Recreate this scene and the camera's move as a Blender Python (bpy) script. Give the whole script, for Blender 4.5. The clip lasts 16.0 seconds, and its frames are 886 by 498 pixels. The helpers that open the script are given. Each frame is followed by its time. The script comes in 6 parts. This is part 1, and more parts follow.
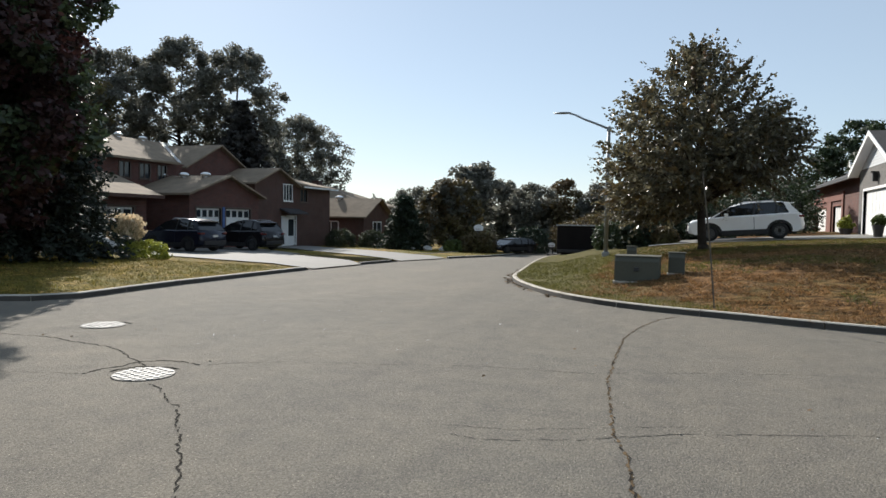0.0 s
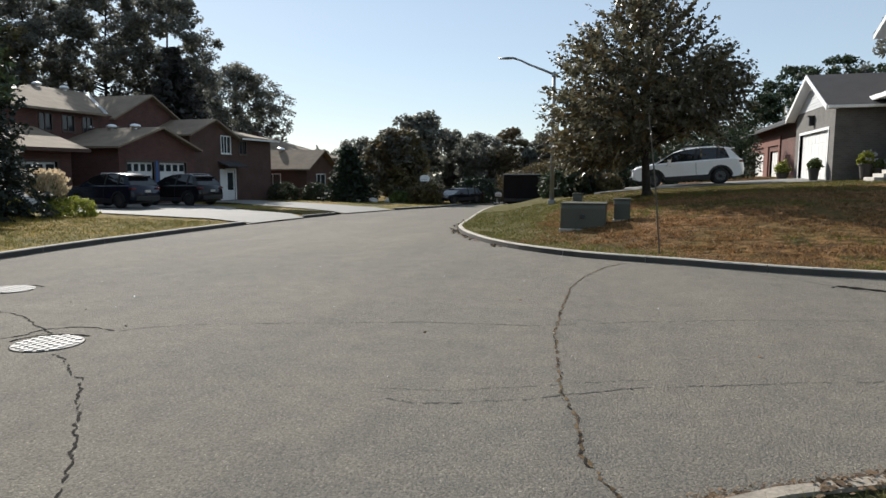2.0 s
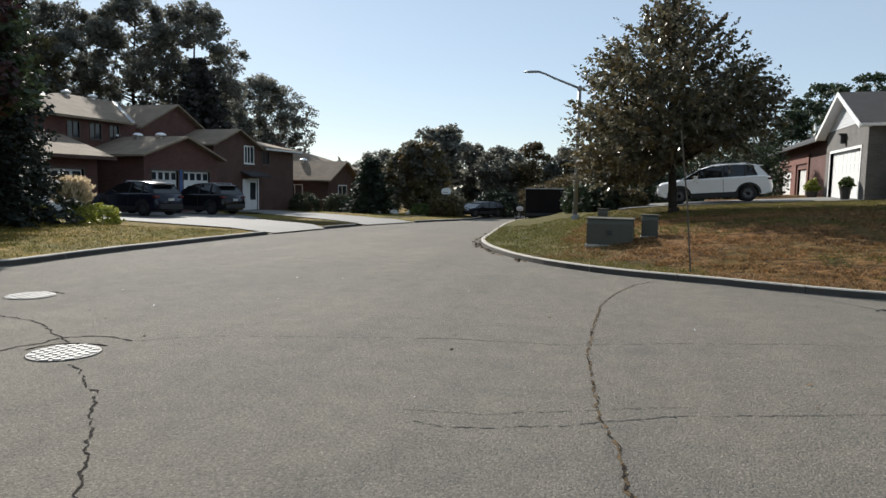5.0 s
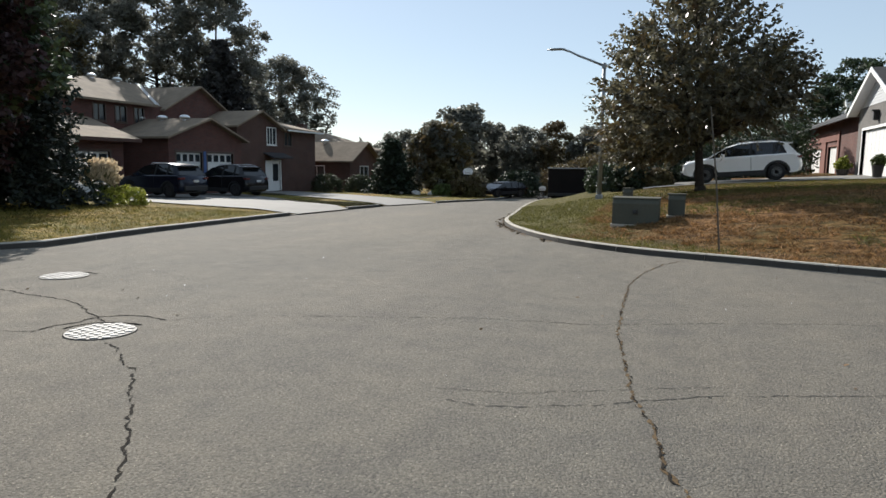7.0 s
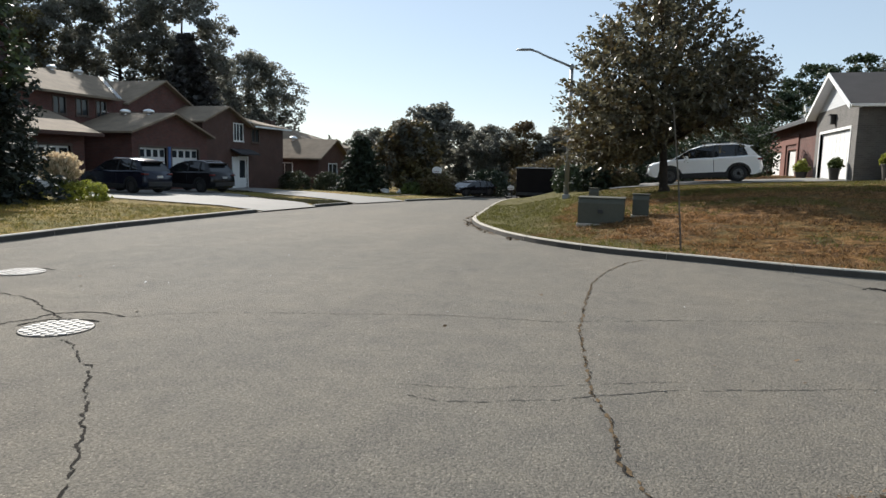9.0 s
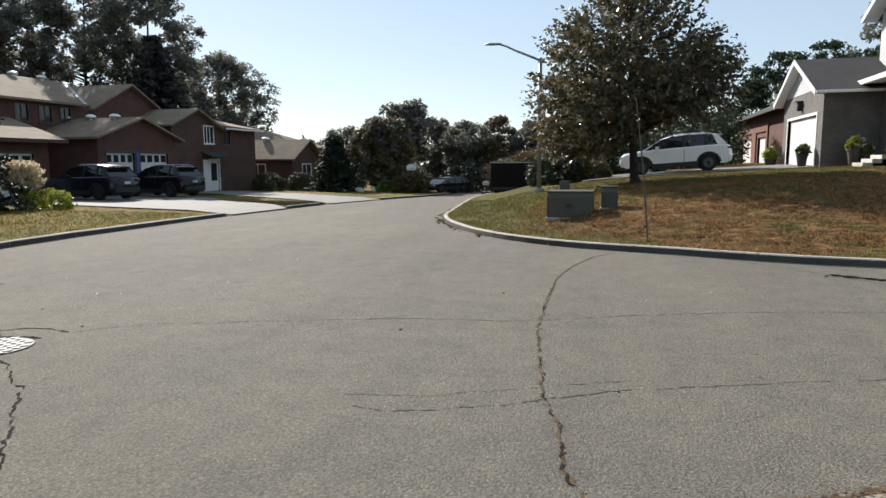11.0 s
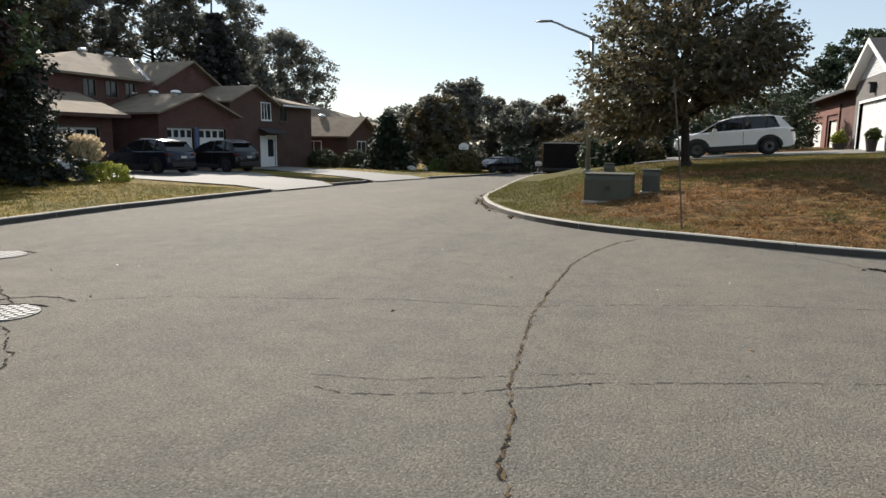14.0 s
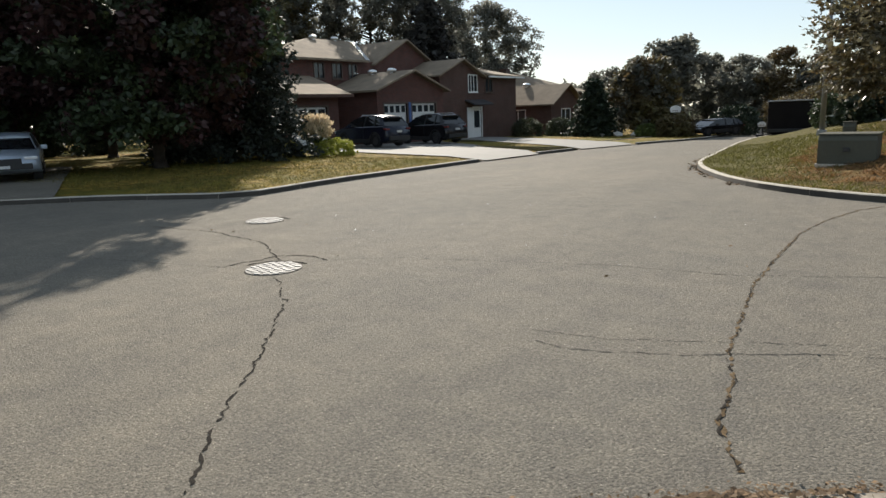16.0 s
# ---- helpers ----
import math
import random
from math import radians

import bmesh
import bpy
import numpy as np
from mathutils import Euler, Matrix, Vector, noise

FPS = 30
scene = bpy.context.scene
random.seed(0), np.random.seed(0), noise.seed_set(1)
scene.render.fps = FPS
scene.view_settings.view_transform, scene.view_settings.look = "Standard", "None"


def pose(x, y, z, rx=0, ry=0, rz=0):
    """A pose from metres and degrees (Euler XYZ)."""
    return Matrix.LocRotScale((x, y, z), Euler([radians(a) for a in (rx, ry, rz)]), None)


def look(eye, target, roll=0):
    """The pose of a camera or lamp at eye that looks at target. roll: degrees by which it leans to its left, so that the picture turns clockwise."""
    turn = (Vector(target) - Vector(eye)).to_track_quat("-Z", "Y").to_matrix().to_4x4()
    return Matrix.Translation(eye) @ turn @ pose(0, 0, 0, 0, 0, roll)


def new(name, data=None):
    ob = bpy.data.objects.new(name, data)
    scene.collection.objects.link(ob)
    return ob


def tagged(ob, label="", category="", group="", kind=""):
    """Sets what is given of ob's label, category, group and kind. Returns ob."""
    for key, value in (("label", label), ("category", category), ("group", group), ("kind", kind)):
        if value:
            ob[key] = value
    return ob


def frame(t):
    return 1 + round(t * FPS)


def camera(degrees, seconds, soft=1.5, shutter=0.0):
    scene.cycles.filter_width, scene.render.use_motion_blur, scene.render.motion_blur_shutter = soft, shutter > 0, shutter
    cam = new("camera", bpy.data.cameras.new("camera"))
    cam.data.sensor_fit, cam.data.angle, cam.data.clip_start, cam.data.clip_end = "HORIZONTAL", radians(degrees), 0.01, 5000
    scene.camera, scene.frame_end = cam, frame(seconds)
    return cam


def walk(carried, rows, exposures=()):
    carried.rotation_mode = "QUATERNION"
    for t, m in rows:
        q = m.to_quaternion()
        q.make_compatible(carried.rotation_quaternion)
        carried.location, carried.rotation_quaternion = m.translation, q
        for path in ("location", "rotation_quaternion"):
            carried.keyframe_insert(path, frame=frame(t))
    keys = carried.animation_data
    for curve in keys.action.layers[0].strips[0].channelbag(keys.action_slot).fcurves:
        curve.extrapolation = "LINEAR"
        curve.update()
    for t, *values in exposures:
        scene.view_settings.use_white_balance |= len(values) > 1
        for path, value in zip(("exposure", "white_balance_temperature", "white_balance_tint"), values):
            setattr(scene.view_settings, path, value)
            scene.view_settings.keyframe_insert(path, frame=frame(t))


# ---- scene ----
cam = camera(67.4, 16.0)
PATH = [
    (0, (0.151, -0.951, 1.666), (-0.556, 0.918, 1.584), 1.0),
    (0.5, (0.147, -0.769, 1.635), (-0.205, 1.198, 1.541), -0.9),
    (1, (0.304, -0.656, 1.646), (0.056, 1.322, 1.493), 2.9),
    (1.5, (0.251, -0.536, 1.638), (-0.101, 1.432, 1.582), 0.7),
    (2, (0.09, -0.44, 1.616), (-0.465, 1.468, 1.39), 0.1),
    (2.5, (0.017, -0.288, 1.595), (-0.548, 1.62, 1.393), 2.3),
    (3, (-0.086, -0.204, 1.584), (-0.425, 1.76, 1.415), 1.1),
    (3.5, (-0.069, -0.188, 1.611), (-0.398, 1.778, 1.443), 2.1),
    (4, (-0.03, -0.139, 1.596), (-0.441, 1.813, 1.445), 1.3),
    (4.5, (-0.019, -0.14, 1.593), (-0.505, 1.793, 1.424), 1.4),
    (5, (-0.078, -0.22, 1.593), (-0.689, 1.675, 1.406), 1.0),
    (5.2, (-0.117, -0.227, 1.577), (-0.78, 1.648, 1.367), 0.4),
    (7.3, (-0.158, -0.233, 1.583), (-0.83, 1.635, 1.336), 0.8),
    (7.5, (-0.147, -0.216, 1.595), (-0.837, 1.647, 1.365), 0.8),
    (8, (-0.142, -0.197, 1.58), (-0.821, 1.67, 1.351), 0.5),
    (8.5, (-0.133, -0.242, 1.569), (-0.783, 1.634, 1.331), 1.3),
    (9, (-0.103, -0.242, 1.568), (-0.683, 1.656, 1.32), 1.3),
    (9.5, (-0.094, -0.22, 1.569), (-0.622, 1.695, 1.336), 0.3),
    (9.7, (-0.084, -0.188, 1.57), (-0.613, 1.724, 1.314), 0.0),
    (11.8, (0.434, 0.096, 1.612), (-0.089, 2.009, 1.353), -0.5),
    (12, (0.543, 0.138, 1.59), (-0.141, 1.996, 1.312), -0.8),
    (12.5, (0.634, 0.253, 1.615), (-0.034, 2.111, 1.296), 1.2),
    (13, (0.611, 0.309, 1.6), (-0.017, 2.187, 1.315), 0.8),
    (13.5, (0.625, 0.347, 1.597), (0.034, 2.232, 1.284), 1.4),
    (14, (0.655, 0.262, 1.612), (-0.032, 2.113, 1.292), 0.5),
    (14.5, (0.654, 0.272, 1.62), (-0.101, 2.099, 1.318), -0.1),
    (15, (0.653, 0.229, 1.608), (-0.155, 2.028, 1.277), -0.7),
    (15.5, (0.671, 0.129, 1.625), (-0.322, 1.824, 1.248), -1.9),
    (16, (0.698, -0.102, 1.647), (-0.505, 1.443, 1.243), -2.1),
]
walk(cam, [(t, look(eye, target, roll)) for t, eye, target, roll in PATH],
     [(0.0, 0.46, 6450, 10), (1.0, 0.38, 6420, 10), (3.0, 0.45, 6420, 10), (5.0, 0.4, 6400, 10), (9.0, 0.52, 6450, 10), (13.0, 0.57, 6630, 11), (16.0, 0.53, 6830, 10)])

# ---------------------------------------------------------------- light
SUN_AZ, SUN_EL = radians(-43), radians(29)      # azimuth from +y, clockwise positive
sun = new("sun", bpy.data.lights.new("sun", "SUN"))
sun.data.energy, sun.data.angle, sun.data.color = 5.0, radians(0.53), (1.0, 0.945, 0.86)
sun_dir = Vector((math.sin(SUN_AZ) * math.cos(SUN_EL), math.cos(SUN_AZ) * math.cos(SUN_EL), math.sin(SUN_EL)))
sun.matrix_world = look(sun_dir * 60, (0, 0, 0))
world = bpy.data.worlds.new("world")
scene.world = world
world.use_nodes = True
wn = world.node_tree
sky = wn.nodes.new("ShaderNodeTexSky")
sky.sky_type, sky.sun_disc = "NISHITA", False
sky.sun_elevation, sky.sun_rotation = SUN_EL, SUN_AZ
sky.air_density, sky.dust_density, sky.ozone_density = 1.0, 0.15, 1.8
haze = wn.nodes.new("ShaderNodeHueSaturation")          # a hazy, paler sky
haze.inputs["Saturation"].default_value = 0.78
wn.links.new(sky.outputs[0], haze.inputs["Color"])
veil = wn.nodes.new("ShaderNodeMix")                    # an even, thin haze over the whole sky
veil.data_type = "RGBA"
veil.inputs[0].default_value = 0.36
veil.inputs[7].default_value = (6.1, 7.7, 9.3, 1)
wn.links.new(haze.outputs[0], veil.inputs[6])
wn.links.new(veil.outputs[2], wn.nodes["Background"].inputs[0])
wn.nodes["Background"].inputs[1].default_value = 0.078
scene.view_settings.exposure = 0.0

# ---------------------------------------------------------------- helpers
def material(name, base, rough=0.8, metal=0.0, var=0.25, scale=6.0, fine=60.0, bump=0.2, dist=0.01, tint=None,
             translucent=0.0, island=0.0, spec=0.5, big=0.6):
    """A surface with two scales of variation in its colour and a fine relief."""
    m = bpy.data.materials.new(name)
    m.use_nodes = True
    nt = m.node_tree
    b = nt.nodes["Principled BSDF"]
    b.inputs["Roughness"].default_value = rough
    b.inputs["Metallic"].default_value = metal
    b.inputs["Specular IOR Level"].default_value = spec
    geo = nt.nodes.new("ShaderNodeTexCoord")
    n1 = nt.nodes.new("ShaderNodeTexNoise")
    n1.inputs["Scale"].default_value = scale
    n1.inputs["Detail"].default_value = 5
    n2 = nt.nodes.new("ShaderNodeTexNoise")
    n2.inputs["Scale"].default_value = fine
    n2.inputs["Detail"].default_value = 3
    for n in (n1, n2):
        nt.links.new(geo.outputs["Object"], n.inputs["Vector"])
    mix = nt.nodes.new("ShaderNodeMix")
    mix.data_type = "FLOAT"
    mix.inputs[0].default_value = 1 - big
    nt.links.new(n1.outputs["Fac"], mix.inputs[2])
    nt.links.new(n2.outputs["Fac"], mix.inputs[3])
    ramp = nt.nodes.new("ShaderNodeValToRGB")
    t = tint or base
    ramp.color_ramp.elements[0].position, ramp.color_ramp.elements[1].position = 0.3, 0.7
    ramp.color_ramp.elements[0].color = (*[max(0, c * (1 - var)) for c in base], 1)
    ramp.color_ramp.elements[1].color = (*[min(1, c * (1 + var)) for c in t], 1)
    nt.links.new(mix.outputs[0], ramp.inputs[0])
    colour = ramp.outputs[0]
    if island:
        g = nt.nodes.new("ShaderNodeNewGeometry")
        hs = nt.nodes.new("ShaderNodeHueSaturation")
        mr = nt.nodes.new("ShaderNodeMapRange")
        mr.inputs[3].default_value, mr.inputs[4].default_value = 1 - island, 1 + island
        nt.links.new(g.outputs["Random Per Island"], mr.inputs[0])
        nt.links.new(mr.outputs[0], hs.inputs["Value"])
        nt.links.new(colour, hs.inputs["Color"])
        colour = hs.outputs[0]
    nt.links.new(colour, b.inputs["Base Color"])
    if bump:
        bp = nt.nodes.new("ShaderNodeBump")
        bp.inputs["Strength"].default_value, bp.inputs["Distance"].default_value = bump, dist
        nt.links.new(n2.outputs["Fac"], bp.inputs["Height"])
        nt.links.new(bp.outputs[0], b.inputs["Normal"])
    if translucent:
        tr = nt.nodes.new("ShaderNodeBsdfTranslucent")
        ms = nt.nodes.new("ShaderNodeMixShader")
        ms.inputs[0].default_value = translucent
        nt.links.new(colour, tr.inputs[0])
        nt.links.new(b.outputs[0], ms.inputs[1])
        nt.links.new(tr.outputs[0], ms.inputs[2])
        nt.links.new(ms.outputs[0], nt.nodes["Material Output"].inputs[0])
    return m


def brick_material(name, c1, c2, mortar):
    m = bpy.data.materials.new(name)
    m.use_nodes = True
    nt = m.node_tree
    b = nt.nodes["Principled BSDF"]
    b.inputs["Roughness"].default_value = 0.9
    tc = nt.nodes.new("ShaderNodeTexCoord")
    sep = nt.nodes.new("ShaderNodeSeparateXYZ")
    add = nt.nodes.new("ShaderNodeMath")
    comb = nt.nodes.new("ShaderNodeCombineXYZ")
    nt.links.new(tc.outputs["Object"], sep.inputs[0])
    nt.links.new(sep.outputs[0], add.inputs[0])
    nt.links.new(sep.outputs[1], add.inputs[1])
    nt.links.new(add.outputs[0], comb.inputs[0])
    nt.links.new(sep.outputs[2], comb.inputs[1])
    br = nt.nodes.new("ShaderNodeTexBrick")
    br.inputs["Scale"].default_value = 1.0
    br.inputs["Brick Width"].default_value, br.inputs["Row Height"].default_value = 0.22, 0.075
    br.inputs["Mortar Size"].default_value = 0.009
    br.inputs["Color1"].default_value, br.inputs["Color2"].default_value = (*c1, 1), (*c2, 1)
    br.inputs["Mortar"].default_value = (*mortar, 1)
    nt.links.new(comb.outputs[0], br.inputs["Vector"])
    no = nt.nodes.new("ShaderNodeTexNoise")
    no.inputs["Scale"].default_value = 1.3
    nt.links.new(tc.outputs["Object"], no.inputs["Vector"])
    mx = nt.nodes.new("ShaderNodeMix")
    mx.data_type, mx.blend_type = "RGBA", "MULTIPLY"
    mx.inputs[0].default_value = 0.5
    nt.links.new(br.outputs[0], mx.inputs[6])
    nt.links.new(no.outputs["Fac"], mx.inputs[7])
    nt.links.new(mx.outputs[2], b.inputs["Base Color"])
    bp = nt.nodes.new("ShaderNodeBump")
    bp.inputs["Strength"].default_value, bp.inputs["Distance"].default_value = 0.75, 0.008
    bp.invert = True
    nt.links.new(br.outputs["Fac"], bp.inputs["Height"])
    nt.links.new(bp.outputs[0], b.inputs["Normal"])
    return m


def mesh_object(name, bm, mat, parent=None, smooth=False):
    me = bpy.data.meshes.new(name)
    bm.normal_update()
    bm.to_mesh(me)
    bm.free()
    mats = mat if isinstance(mat, (list, tuple)) else [mat]
    for k in mats:
        me.materials.append(k)
    if smooth:
        me.polygons.foreach_set("use_smooth", [True] * len(me.polygons))
    ob = new(name, me)
    if parent is not None:
        ob.parent = parent
    return ob


def part(name, bm, mat, parent, label="", smooth=False):
    return tagged(mesh_object(name, bm, mat, parent, smooth), label)


def thing(name, place, label, category, group="", rz=0.0, kind=""):
    e = new(name)
    e.empty_display_size = 0.2
    e.matrix_world = pose(*place, 0, 0, rz)
    return tagged(e, label, category, group, kind)


def box(bm, x0, x1, y0, y1, z0, z1, bevel=0.0, m=None, mi=0):
    r = bmesh.ops.create_cube(bm, size=1)
    vs = r["verts"]
    for v in vs:
        v.co = Vector(((x0 + x1) / 2 + v.co.x * (x1 - x0), (y0 + y1) / 2 + v.co.y * (y1 - y0), (z0 + z1) / 2 + v.co.z * (z1 - z0)))
        if m is not None:
            v.co = m @ v.co
    fs = list({f for v in vs for f in v.link_faces})
    for f in fs:
        f.material_index = mi
    if bevel:
        es = list({e for v in vs for e in v.link_edges})
        bmesh.ops.bevel(bm, geom=es, offset=bevel, segments=2, affect="EDGES", profile=0.7)
    return bm


def boxed(*args, **kw):
    return box(bmesh.new(), *args, **kw)


def poly(bm, pts, mi=0):
    f = bm.faces.new([bm.verts.new(p) for p in pts])
    f.material_index = mi
    return f


def prism(bm, profile, axis, a, b):
    """A closed outline (pairs) drawn out from a to b along an axis; the pairs are the two other coordinates in order."""
    def at(p, s):
        q = list(p)
        q.insert("xyz".index(axis), s)
        return q
    va = [bm.verts.new(at(p, a)) for p in profile]
    vb = [bm.verts.new(at(p, b)) for p in profile]
    n = len(profile)
    bm.faces.new(va)
    bm.faces.new(vb[::-1])
    for i in range(n):
        bm.faces.new((va[i], vb[i], vb[(i + 1) % n], va[(i + 1) % n]))
    bmesh.ops.recalc_face_normals(bm, faces=bm.faces[:])
    return bm


def tube(bm, pts, radii, sides=8):
    rings = []
    pts = [Vector(p) for p in pts]
    for i, p in enumerate(pts):
        d = (pts[min(i + 1, len(pts) - 1)] - pts[max(i - 1, 0)]).normalized()
        a = d.orthogonal().normalized()
        if i and (a.dot(prev) < 0.5):
            a = (prev - d * prev.dot(d)).normalized()
        prev = a
        c = d.cross(a)
        r = radii[i] if isinstance(radii, (list, tuple)) else radii
        rings.append([bm.verts.new(p + (a * math.cos(k * math.tau / sides) + c * math.sin(k * math.tau / sides)) * r) for k in range(sides)])
    for i in range(len(rings) - 1):
        for k in range(sides):
            bm.faces.new((rings[i][k], rings[i][(k + 1) % sides], rings[i + 1][(k + 1) % sides], rings[i + 1][k]))
    bm.faces.new(rings[0][::-1])
    bm.faces.new(rings[-1])
    return bm


def quads_mesh(name, verts, mat, parent=None, n=4, label=""):
    """A mesh of loose faces of n corners each, from an array of corner points."""
    verts = np.asarray(verts, dtype=np.float32).reshape(-1, 3)
    me = bpy.data.meshes.new(name)
    k = len(verts)
    me.vertices.add(k)
    me.vertices.foreach_set("co", verts.ravel())
    me.loops.add(k)
    me.loops.foreach_set("vertex_index", np.arange(k, dtype=np.int32))
    me.polygons.add(k // n)
    me.polygons.foreach_set("loop_start", np.arange(0, k, n, dtype=np.int32))
    me.update(calc_edges=True)
    me.validate()
    me.materials.append(mat)
    ob = new(name, me)
    if parent is not None:
        ob.parent = parent
    return tagged(ob, label)


rng = np.random.default_rng(7)


def smooth01(t):
    t = max(0.0, min(1.0, t))
    return t * t * (3 - 2 * t)

# ---------------------------------------------------------------- the lie of the land
KERB_R = [(-9.3, 62), (-9.2, 46), (-8.3, 37), (-7.1, 29.6), (-6.2, 24.5), (-5.5, 20.6), (-4.75, 18.2), (-4.0, 16.5), (-3.3, 15.2), (-2.35, 13.9),
          (-1.3, 12.95), (-0.4, 12.45), (1.0, 11.95), (2.2, 11.5), (3.6, 11.2), (6.0, 11.15), (12, 11.3), (60, 12)]
KERB_L = [(-30, -2.0), (-20, 2.5), (-17, 4.3), (-15.4, 5.6), (-14.2, 6.7), (-12.7, 7.6), (-11.75, 8.15), (-11.35, 8.9), (-11.5, 10.2), (-11.65, 12), (-11.95, 14), (-12.35, 16.5), (-12.75, 19.4), (-13.1, 22.5), (-13.35, 27),
          (-13.4, 30), (-12.9, 36.5), (-12.2, 44), (-13.5, 62)]
KERB_N = [(-9, -14), (-6, -6), (-3.2, -1.2), (-1.6, 0.75), (-0.5, 1.95), (0.05, 2.42), (0.44, 2.74), (0.77, 2.99), (1.35, 3.3), (1.8, 3.5), (2.2, 3.69), (2.9, 4.0), (5, 4.6), (12, 4.9), (60, 4.9)]
DRIVES = [(19.6, 24.6), (28.6, 35.0)]           # where the left driveways meet the kerb


def road_z(x, y):
    s = -0.02 * max(0.0, y - 12) if y < 48 else -0.72
    return s


def finer(line, step=0.5):
    """A smooth curve through the points."""
    out = []
    n = len(line)
    for i in range(n - 1):
        p0, p1, p2, p3 = (Vector(line[max(0, min(n - 1, j))]) for j in (i - 1, i, i + 1, i + 2))
        k = max(1, int((p2 - p1).length / step))
        k = min(k, 24)
        for s in range(k):
            t = s / k
            m1, m2 = (p2 - p0) * 0.5, (p3 - p1) * 0.5
            out.append(p1 * (2 * t**3 - 3 * t**2 + 1) + m1 * (t**3 - 2 * t**2 + t) + p2 * (-2 * t**3 + 3 * t**2) + m2 * (t**3 - t**2))
    out.append(Vector(line[-1]))
    return out


CURVE_R, CURVE_L, CURVE_N = finer(KERB_R), finer(KERB_L), finer(KERB_N)
NP_CURVES = {"r": np.array(CURVE_R), "l": np.array(CURVE_L), "n": np.array(CURVE_N)}


def off_kerb(which, x, y):
    c = NP_CURVES[which]
    a, b = c[:-1], c[1:]
    d = b - a
    t = np.clip(((x - a[:, 0]) * d[:, 0] + (y - a[:, 1]) * d[:, 1]) / (d * d).sum(1), 0, 1)
    q = a + d * t[:, None]
    return float(np.hypot(q[:, 0] - x, q[:, 1] - y).min())


def lawn_r(x, y):
    d = off_kerb("r", x, y)
    rise = 0.165 * max(0.0, d - 1.4)
    top = 1.28 + 0.04 * (min(x, 14) - 4)
    z = road_z(x, y) * max(0, 1 - d / 6) + 0.1 + (top * (1 - math.exp(-rise / top * 1.25)) if rise > 0 else 0)
    return z + 0.03 * noise.noise((x * 0.5, y * 0.5, 0)) * min(1, d)


def mouth(y):
    for a, b in DRIVES:
        if a - 0.5 < y < b + 0.5:
            return smooth01(min(y - a + 0.5, b + 0.5 - y) / 0.6)
    return 0.0


def lawn_l(x, y):
    d = off_kerb("l", x, y)
    up = 0.1 * (1 - mouth(y) * (1 - smooth01(d / 2.0)) * 0.95)
    z = road_z(x, y) + up + 0.06 * smooth01(d / 10) * smooth01((y - 9) / 7)
    z += 0.03 * noise.noise((x * 0.4, y * 0.4, 4)) * min(1, d) * (1 - mouth(y))
    return z


def lawn_n(x, y):
    d = off_kerb("n", x, y)
    return 0.085 + 0.02 * noise.noise((x, y, 9)) * min(1, d) - 0.012 * d


def sheet(name, outline, height, mat, step):
    """A sheet of land inside an outline, cut along it, at the height given for each place."""
    from mathutils import geometry
    pts = [Vector((p[0], p[1])) for p in outline]
    edges = [(i, (i + 1) % len(pts)) for i in range(len(pts))]
    xs, ys = [p.x for p in pts], [p.y for p in pts]
    allp = list(pts)
    y = min(ys)
    arr = np.array([(p.x, p.y) for p in pts])
    while y < max(ys):
        x = min(xs)
        st = step
        while x < max(xs):
            r = math.hypot(x - 0, y - 8)
            st = step if r < 30 else step * 3 if r < 60 else step * 8
            if np.hypot(arr[:, 0] - x, arr[:, 1] - y).min() > 0.35 * step:
                allp.append(Vector((x + random.uniform(-0.2, 0.2) * st, y + random.uniform(-0.2, 0.2) * step)))
            x += st
        y += step if y < 45 else step * 4
    v, e, f, *_ = geometry.delaunay_2d_cdt(allp, edges, [list(range(len(pts)))], 1, 1e-5)
    me = bpy.data.meshes.new(name)
    me.from_pydata([(p.x, p.y, height(p.x, p.y)) for p in v], [], [list(q) for q in f])
    me.materials.append(mat)
    me.polygons.foreach_set("use_smooth", [True] * len(me.polygons))
    me.update()
    if len(me.polygons) and me.polygons[0].normal.z < 0:
        me.flip_normals()
    return tagged(new(name, me), kind="structure")

